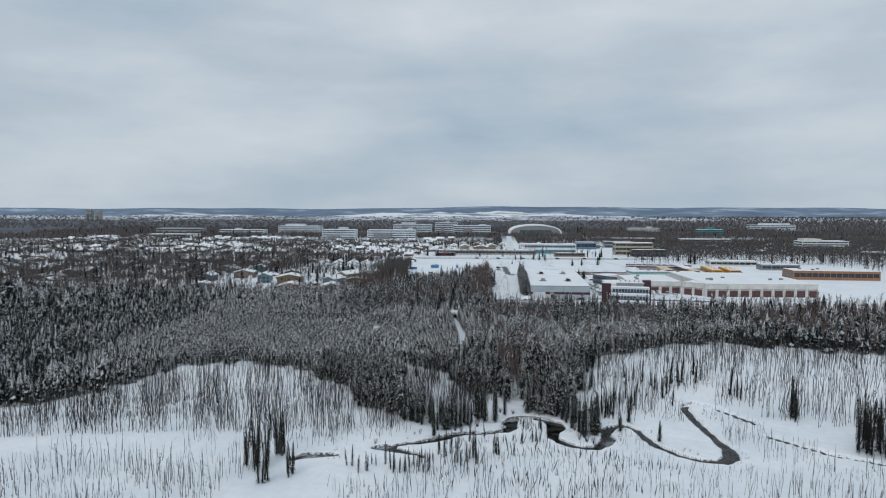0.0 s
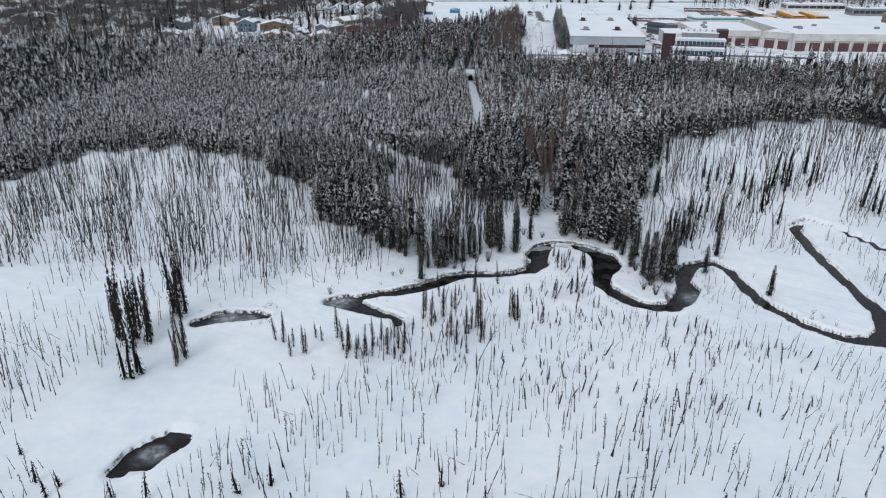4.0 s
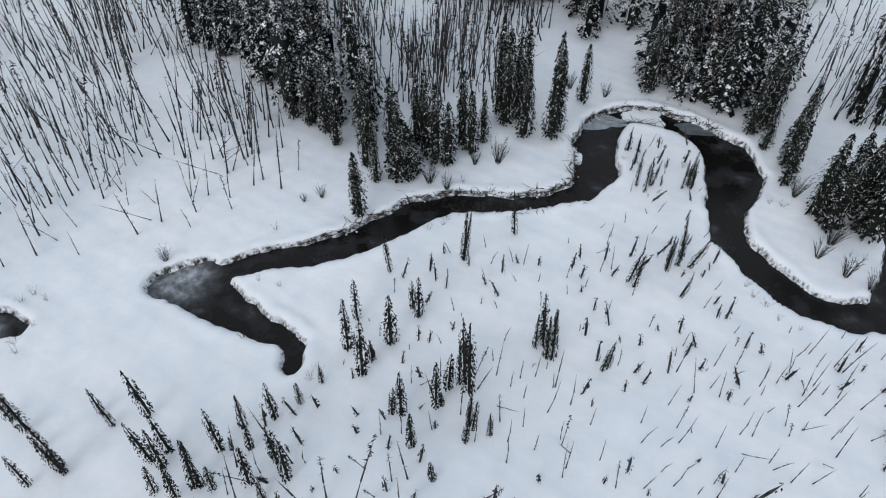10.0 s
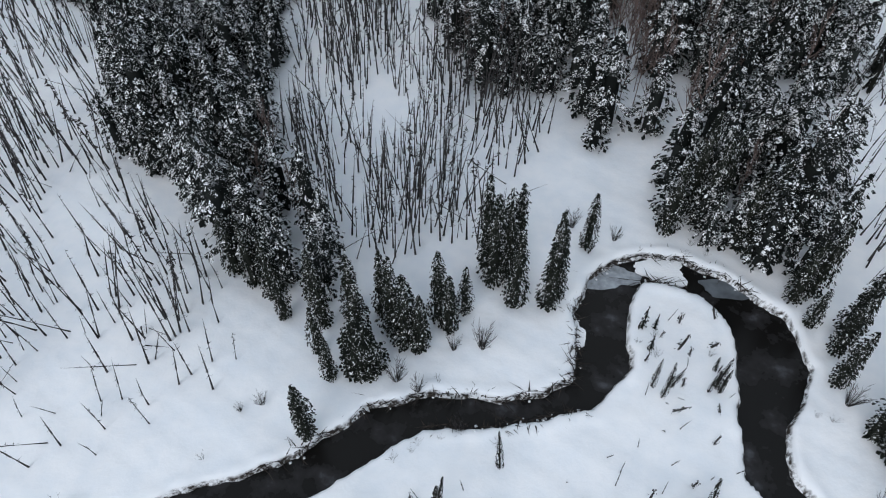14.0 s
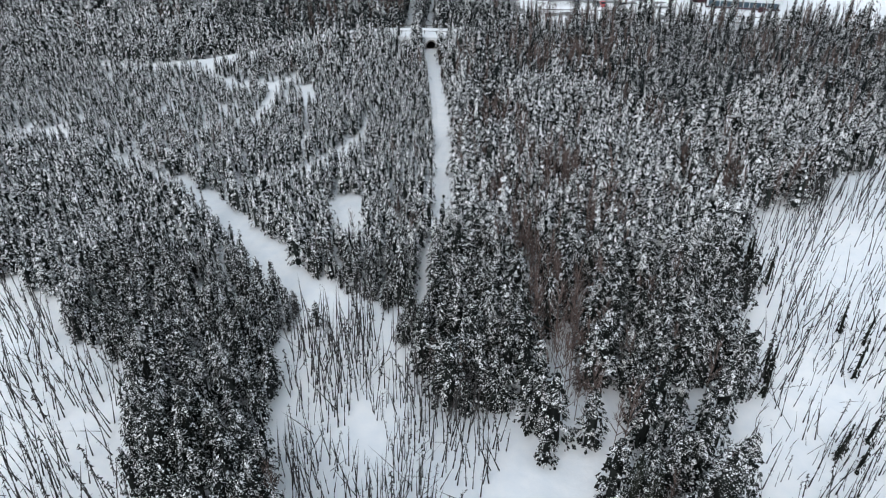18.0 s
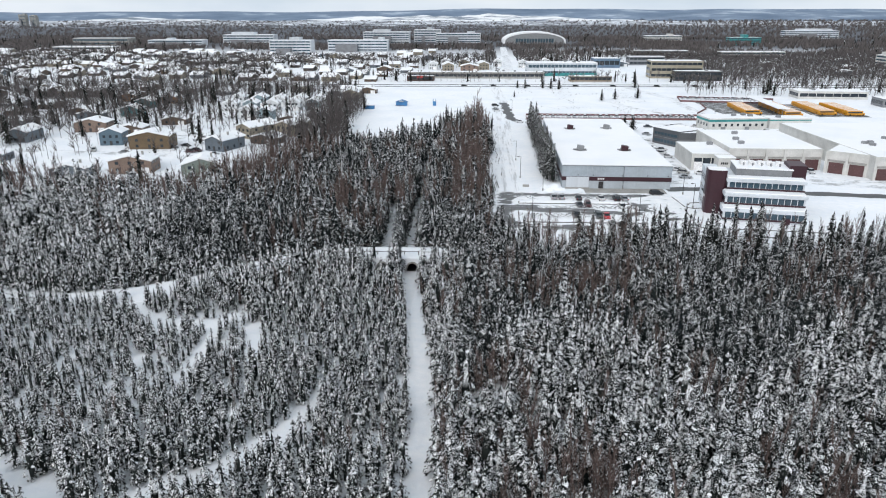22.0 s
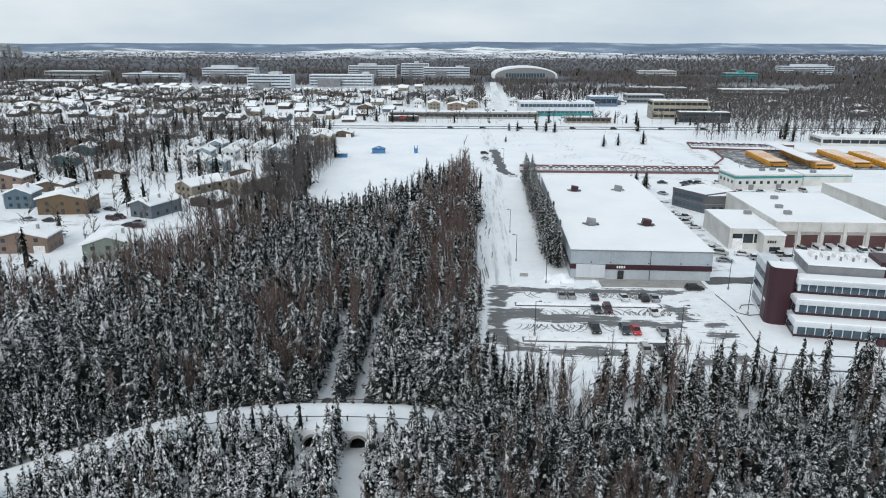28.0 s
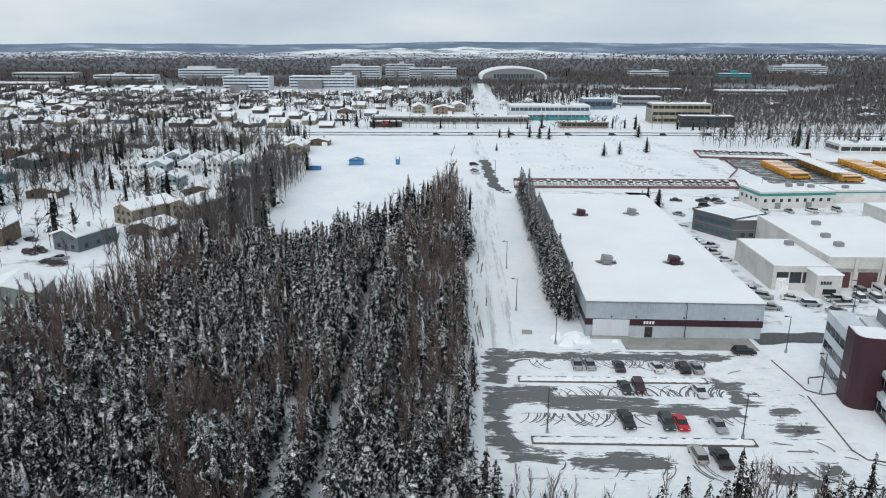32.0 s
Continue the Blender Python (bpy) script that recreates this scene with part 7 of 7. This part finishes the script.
LOT += [("dark", -139.5, 525, 70), ("dark", -143.5, 520.5, 74), ("maroon_suv", -131.4, 510.5, 68), ("maroon_suv", -129.6, 513, 66), ("dark", -121, 502, 80), ("maroon_suv", -117, 500.4, 100), ("grey", -119.6, 506, 96), ("silver_suv", -176, 512, 20), ("grey", -160, 508, 90), ("dark", -152, 507, 90)]
LOT += [("black_suv", -20 + 30 * k + rng.uniform(-8, 8), 793.8 + 0.02 * 30 * k, 91) for k in range(7)] + [("snowy" if k % 3 else "grey", -60 + 9 * k, 876 + rng.uniform(-2, 2), 180) for k in range(12)]
LOT += [("white_pickup", 75, 524, 100), ("white_pickup", 73, 516.5, 96), ("white", 74.4, 510, 95), ("dark", 97, 591.5, 60), ("black_suv", 100, 588.6, 64), ("dark", 94, 589, 60), ("white", 109.4, 592, 90), ("silver_suv", 98, 574, 90), ("white", 129.8, 574, 12), ("silver_suv", 140, 574.6, 10), ("white", 71.8, 484, 60), ("silver_suv", 72.8, 479, 64), ("grey", 71.5, 471.6, 75), ("white_pickup", 89.6, 477.4, 96), ("white_pickup", 90.4, 474.4, 94), ("silver_suv", 99, 483, 4), ("white_van", 103.6, 482.4, 2), ("white_van", 107.4, 482, 0), ("white_van", 111.2, 482.2, 3), ("snowy_suv", 117, 482.6, 0), ("white_pickup", 121.4, 482.6, 2), ("grey", 66.5, 540, 8), ("white", 67, 534, 4), ("dark", 84, 590, 80), ("grey", 78, 566, 40)]
for kind, x, y, r in LOT:
    put(CARS[kind], x, y, r)
for k in range(31):
    put(CARS["snowy" if rng.uniform() < 0.6 else "snowy_suv"], 25 + k * 3.05 + rng.uniform(-0.3, 0.3), 624 + rng.uniform(-0.4, 0.4), rng.uniform(-3, 3))
for k in range(18):
    put(CARS["snowy_suv" if k % 2 else "snowy"], 136 + k * 3.1, 716 + rng.uniform(-0.5, 0.5) - 0.3 * k, rng.uniform(-6, 6))
for ob in CARS.values():
    for o in (*[c for c in ob.children_recursive if c.parent != ob], *ob.children, ob):
        bpy.data.objects.remove(o)

bus = thing("school_bus", "yellow school bus with snow on its roof in a yard", "bus", pose(0, 0, -240), "school buses")
body = part("body", soft_box(-5.2, -1.2, 0.5, 4.2, 1.2, 3.0, 0.25), YELLOW, bus)
part("bonnet", soft_box(4.2, -1.0, 0.5, 5.6, 1.0, 1.7, 0.2), YELLOW, bus)
part("roof_snow", soft_box(-5.0, -1.0, 2.98, 3.6, 0.1, 3.12, 0.06), ROOF_SNOW, bus, "thin snow on the roof")
panes(body, 1, -4.8, 3.8, -1.2, 1.75, 2.45, DARK_GLASS, 0.2)
panes(body, 1, -4.8, 3.8, 1.2, 1.75, 2.45, DARK_GLASS, 0.2, "back")
part("stripe", box(-5.22, -1.24, 1.2, 4.22, 1.24, 1.35), DARK_METAL, bus)
wheel = mesh_of("wheel", tube((0, -0.15, 0), (0, 0.15, 0), 0.5, 0.5, 12), RUBBER)
for x in (-3.2, 4.6):
    for y in (-1.06, 1.06):
        part("wheel", wheel, None, bus, "", pose(x, y, 0.5))
for x0, y0, k in ((156, 640, 10), (177, 634, 13), (199, 640, 12), (214, 638, 11)):
    for j in range(k):
        put(bus, x0 + 0.25 * j, y0 + 3.9 * j, 4 + rng.uniform(-1.5, 1.5))
for o in (*[c for c in bus.children_recursive if c.parent != bus], *bus.children, bus):
    bpy.data.objects.remove(o)
cn = thing("canopy", "long white canopy roof over parked buses", "canopy", pose(167, 632, 0, 0, 0, -3))
part("roof", soft_box(0, 0, 4.6, 7, 62, 5.1, 0.15), ROOF_SNOW, cn)
for k in range(9):
    part("post", tube((3.5, 1 + 7.4 * k, 0), (3.5, 1 + 7.4 * k, 4.6), 0.15, 0.15, 6), GREY_METAL, cn)


# ---- fences, lamps, field huts ----
def fence(label, pts, h, mat):
    t = thing("fence", label, "fence", None, "fences")
    for (ax, ay), (bx, by) in zip(pts, pts[1:]):
        L = math.hypot(bx - ax, by - ay)
        k = max(1, round(L / 6))
        rot = math.degrees(math.atan2(by - ay, bx - ax))
        panel = mesh_of("panel", box(0.08, -0.04, 0.1, L / k - 0.08, 0.04, h), mat)
        post = mesh_of("post", box(-0.08, -0.08, 0, 0.08, 0.08, h + 0.15), DARK_METAL)
        for j in range(k):
            m = pose(ax + (bx - ax) * j / k, ay + (by - ay) * j / k, 0, 0, 0, rot)
            part("panel", panel, None, t, "", m)
            part("post", post, None, t, "", m)
    return t


FENCE_RED = paint("dull_red_fence", (0.16, 0.075, 0.075), 0.7, 3, 0.5, 0.2)
fence("dull red panel fence round a car lot", [(21, 614), (119, 615), (123, 631), (22, 631), (21, 614)], 1.25, FENCE_RED)
fence("dull red panel fence round a car lot", [(130, 700), (186, 690), (196, 712), (134, 724), (130, 700)], 1.2, FENCE_RED)
fence("dull red panel fence beside the bus yard", [(124, 640), (136, 662), (140, 690)], 1.2, FENCE_RED)

lamp = thing("street_lamp", "tall dark parking-lot lamp post", "lamp post", pose(0, 0, -260), "lamp posts")
part("base", tube((0, 0, 0), (0, 0, 0.7), 0.28, 0.25, 10), CONCRETE, lamp)
part("pole", tube((0, 0, 0.7), (0, 0, 8.0), 0.10, 0.07, 8), DARK_METAL, lamp)
arm = part("arm", tube((0, 0, 7.9), (0.9, 0, 8.0), 0.05, 0.05, 6), DARK_METAL, lamp)
part("lamp_head", soft_box(0.6, -0.18, 7.93, 1.3, 0.18, 8.1, 0.04), DARK_METAL, arm)
for x, y, r in ((10.4, 469, 180), (10.2, 501, 180), (17.2, 450, 90), (11.2, 415, 0), (42.4, 414, 0), (45, 452.8, 90), (64, 447, 180), (62.4, 429.4, 180), (14, 640, 180), (120, 596, 0), (90, 470, 180)):
    put(lamp, x, y, r)
for o in (*[c for c in lamp.children_recursive if c.parent != lamp], *lamp.children, lamp):
    bpy.data.objects.remove(o)

hut = thing("field_hut", "small blue hut with a low gable in the snowy field", "hut", pose(-60, 671, 0))
part("wall", box(0, 0, 0, 7, 4.4, 2.3), BLUE, hut)
part("roof", side_prism([(-0.5, 2.25), (3.5, 3.5), (7.5, 2.25), (7.5, 2.4), (3.5, 3.7), (-0.5, 2.4)], -0.4, 4.8), BLUE, hut, "blue roof")
part("bench", box(-0.5, -2.2, 0.35, 6.0, -1.8, 0.5), BARK, hut)
booth = thing("field_booth", "narrow blue wooden booth in the snowy field", "booth", pose(-36, 673, 0))
part("wall", joined(box(0, 0, 0, 2, 1.6, 2.0), box(0, 0, 2.6, 0.25, 1.6, 4.2), box(1.75, 0, 2.6, 2, 1.6, 4.2)), BLUE, booth)
part("deck", box(-0.1, -0.1, 2.0, 2.1, 1.7, 2.6), BLUE, booth)
shed = thing("field_shed", "low blue shed at the edge of the snowy field", "shed", pose(-78, 655, 0))
part("wall", box(0, 0, 0, 6, 3, 2.2), BLUE, shed)
part("roof", soft_box(-0.3, -0.3, 2.2, 6.3, 3.3, 2.5, 0.1), ROOF_SNOW, shed)
bench = thing("utility_box", "pale utility box on the snowy verge", "utility box", pose(10.6, 455, 0))
part("body", soft_box(0, 0, 0, 2.2, 0.9, 0.7, 0.1), CONCRETE, bench)

wx, wy = sown(22, 636, 116, 786, 3.2)
ok = patchy(wx, wy, 16, 2.2) > 0.35
wx, wy = wx[ok], wy[ok]
k = len(wx)
scattered("dead_weeds", SHRUBS, np.stack([wx, wy, np.zeros(k), rng.uniform(0.4, 1.0, k), rng.uniform(0.4, 1.0, k), rng.uniform(0, math.tau, k), np.zeros(k), np.zeros(k), rng.integers(0, 3, k)], 1), [DEAD], "dead weeds poking through an open snowy lot", "weeds")

for x, y, h in ((-41, 575, 2.6), (-39.4, 573, 2.2), (-42.6, 573.6, 1.8), (51.5, 420.6, 0.9), (53.6, 417.8, 1.1), (52.4, 416.2, 0.8), (54.8, 418.8, 0.7)):
    sv, st, sm = shrub_template(14)
    sb = thing("shrub", "low bare shrub poking through open snow", "shrub", pose(x, y, 0), "bare shrubs in open snow")
    part("bush", from_arrays("bush", sv * np.array((0.9 * h, 0.9 * h, h)), st, None, [ROOTS]), None, sb)

# ---- town trees and far woods ----
def clear_of_houses(x, y, r):
    ok = np.ones(len(x), bool)
    for a, b in used:
        ok &= (np.abs(x - a) > r) | (np.abs(y - b) > r)
    return ok


FIELD = [(-60, 508), (-72, 560), (-76, 643), (-84, 770), (-4, 790), (4, 790), (4, 400), (-4, 618), (-14, 612), (-40, 520)]
BLANK = [(-4, 395), (330, 395), (330, 760), (470, 775), (470, 830), (-420, 820), (-420, 776), (-4, 786)]
rows_b, rows_s, rows_fine, rows_w, rows_m = [], [], [], [], []
for x0, y0, x1, y1, pitch, share, h0, h1 in ((-99, 492, -60, 655, 3.1, 1.0, 10, 15), (-430, 455, -100, 780, 4.3, 0.8, 8, 13), (-6, 660, 6, 770, 4.0, 0.7, 6, 9), (-760, 830, 215, 1180, 6.2, 0.9, 7, 11), (205, 826, 700, 1180, 4.5, 0.95, 5, 9), (150, 738, 420, 780, 5.0, 0.8, 9, 13), (330, 400, 760, 830, 8, 0.8, 8, 13), (-900, 400, -430, 830, 8.5, 0.8, 8, 13), (-1000, 1180, 1100, 1800, 9, 0.95, 9, 14)):
    x, y = sown(x0, y0, x1, y1, pitch)
    k = len(x)
    ok = (rng.uniform(0, 1, k) < share) & clear_of_houses(x, y, 6.8) & ~inside(x, y, WOOD) & ~inside(x, y, FIELD) & ~inside(x, y, BLANK) | ((y0 == 738) & (x0 == 150)) & (rng.uniform(0, 1, k) < 0.7)
    ok &= ~((x > -215) & (x < -98) & (y > 452) & (y < 572) & (rng.uniform(0, 1, k) < (0.0 if y0 == 492 else 0.86))) & ~((x > -180) & (x < -98) & (y > 585) & (y < 685) & (rng.uniform(0, 1, k) < 0.7))
    if y0 == 492:
        ok &= ~((x < -86) & (y > 500) & (y < 585) & (rng.uniform(0, 1, k) < 0.75))
    if y0 >= 830:
        ok &= ~((x > -80) & (x < 215) & (y > 838) & (y < 962)) & ~((x > 12) & (x < 38) & (y < 1420)) & (patchy(x, y, 120, 3.3) + rng.uniform(-0.4, 0.4, k) > np.where(x > 205, -0.02, -0.25))
        ok &= ~((x > -20) & (x < 160) & (y > 1440) & (y < 1620)) & ~((x > -480) & (x < 0) & (y > 1120) & (y < 1300)) & ~((x > -480) & (x < 0) & (y > 1440) & (y < 1680))
    x, y = x[ok], y[ok]
    k = len(x)
    h = rng.uniform(h0, h1, k)
    r = np.stack([x, y, np.zeros(k), h, h * rng.uniform(0.24, 0.36, k) * (1.7 if y0 >= 826 else 0.8 if y0 == 492 else 1.15), rng.uniform(0, math.tau, k), np.zeros(k), np.zeros(k), rng.integers(0, 4, k)], 1)
    con = rng.uniform(0, 1, k) < (0.04 if y0 == 492 else 0.13 if y0 < 828 else 0.2 if y0 < 1180 else 0.08)
    con &= ~((x > 215) & (y > 738) & (rng.uniform(0, 1, k) < 0.7))
    (rows_fine if y0 == 492 else rows_w if y0 == 1180 else rows_m if y0 < 800 else rows_b).append(r[~con])
    r[:, 3] *= rng.uniform(0.8, 1.2, k)
    r[:, 4] = r[:, 3] * rng.uniform(0.18, 0.26, k)
    rows_s.append(r[con])
scattered("birch_stand", BIRCHES, np.concatenate(rows_fine), [BIRCH_FAR], "tall leafless grey-brown trees beside a snowy field", "trees")
scattered("town_trees", BIRCHES_MID, np.concatenate(rows_m), [BIRCH_FAR], "leafless grey-brown trees between snowy gardens", "trees")
scattered("town_trees", BIRCHES_FAR, np.concatenate(rows_b), [BIRCH_FAR], "leafless grey-brown trees among snowy houses", "trees")
# woods and heaths as far as the hills, clearing after clearing
for k in range(26):
    y0 = 1800 * 1.0345 ** k
    n = int(260 + 5 * k)
    x = np.linspace(-0.78 * y0, 0.78 * y0, n) + rng.uniform(-4, 4, n)
    y = y0 + rng.uniform(-40, 40, n)
    ok = patchy(x, y * 1.6, 210, 1.3 + 0.2 * k) + 0.35 * smooth(0, 0.5 * y0, x) + rng.uniform(-0.3, 0.3, n) > -0.45 + 0.5 * smooth(2400, 3200, y)
    ok &= ~((y > 3000) & (x > -900) & (x < 1000) & (rng.uniform(0, 1, n) < 0.7))
    x, y = x[ok], y[ok]
    n = len(x)
    h = rng.uniform(6, 12, n) + 5 * smooth(200, 700, x)
    rows_w.append(np.stack([x, y, np.zeros(n), h, np.full(n, 0.0028 * y0) * rng.uniform(0.8, 1.4, n), rng.uniform(0, math.tau, n), np.zeros(n), np.zeros(n), rng.integers(0, 4, n)], 1))
scattered("far_woods", WHISKS, np.concatenate(rows_w), [BIRCH_FAR], "grey leafless woods far beyond the town", "forest")
rows_s = np.concatenate(rows_s)
near_town = (rows_s[:, 1] < 780) & (rows_s[:, 0] > -330)
scattered("town_conifers", SPRUCES, rows_s[near_town], [NEEDLES_DARK, BARK], "dark spruces among snowy gardens", "trees")
scattered("town_conifers", SPRUCES_FAR, rows_s[~near_town], [NEEDLES_DARK, BARK], "dark spruces among snowy houses", "trees")

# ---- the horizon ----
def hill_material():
    """Distant wooded slopes with snowy clearings; the blue of aerial haze is painted into their colours."""
    m, n, l, bsdf = nodes_of("far_hills_haze_blue")
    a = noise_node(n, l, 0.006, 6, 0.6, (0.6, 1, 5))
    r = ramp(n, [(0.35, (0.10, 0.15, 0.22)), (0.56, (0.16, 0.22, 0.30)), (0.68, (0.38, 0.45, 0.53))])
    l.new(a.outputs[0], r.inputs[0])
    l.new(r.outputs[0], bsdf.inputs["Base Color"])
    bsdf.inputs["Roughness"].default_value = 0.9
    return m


HILL = hill_material()


def ridge(y, x0, x1, base, swell, seed, depth):
    v, f = [], []
    k = 140
    for i in range(k + 1):
        x = x0 + (x1 - x0) * i / k
        h = base + swell * (math.sin(x * 0.0011 + seed) + 0.5 * math.sin(x * 0.0031 + 2 * seed) + 0.25 * math.sin(x * 0.0083 + 3 * seed))
        h *= 0.2 + 0.8 * float(smooth(0, 18, i)) if x0 > 0 else 1
        v += [(x, y - depth, -1), (x, y - depth * 0.4, h * 0.7), (x, y, h), (x, y + 120, -1)]
    for i in range(k):
        f += [(i * 4 + j, i * 4 + 4 + j, i * 4 + 5 + j, i * 4 + 1 + j) for j in range(3)]
    return v, f


tagged(part("backdrop", ridge(4640, -4750, 4750, 55, 8, 0.7, 200), HILL), "low wooded hills painted haze-blue on the horizon", "hills", "", "structure")
tagged(part("backdrop", ridge(4500, 900, 4750, 56, 9, 2.4, 260), HILL), "low wooded hills painted haze-blue on the horizon", "hills", "", "structure")


def bluff_material():
    m, n, l, bsdf = nodes_of("snowy_bluff")
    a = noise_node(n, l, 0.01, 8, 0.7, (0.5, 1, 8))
    # streaks repeat the hills' blue, distance haze painted into the colour
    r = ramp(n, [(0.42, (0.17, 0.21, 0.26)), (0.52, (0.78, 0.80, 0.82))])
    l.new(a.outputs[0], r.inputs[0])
    l.new(r.outputs[0], bsdf.inputs["Base Color"])
    bsdf.inputs["Roughness"].default_value = 0.9
    return m


BLUFF = bluff_material()


def snow_flat(y, x0, x1, top, seed):
    v, f = [], []
    k = 120
    for i in range(k + 1):
        u = i / k
        x = x0 + (x1 - x0) * u
        e = min(1, 3 * u, 2.2 * (1 - u))
        h = top * e * (0.72 + 0.14 * math.sin(x * 0.006 + seed) + 0.1 * math.sin(x * 0.017 + 2 * seed) + 0.05 * math.sin(x * 0.05))
        v += [(x, y - 60 - 90 * e, -1), (x, y, max(0, h)), (x, y + 40, -1)]
    for i in range(k):
        f += [(i * 3 + j, i * 3 + 3 + j, i * 3 + 4 + j, i * 3 + 1 + j) for j in range(2)]
    return v, f


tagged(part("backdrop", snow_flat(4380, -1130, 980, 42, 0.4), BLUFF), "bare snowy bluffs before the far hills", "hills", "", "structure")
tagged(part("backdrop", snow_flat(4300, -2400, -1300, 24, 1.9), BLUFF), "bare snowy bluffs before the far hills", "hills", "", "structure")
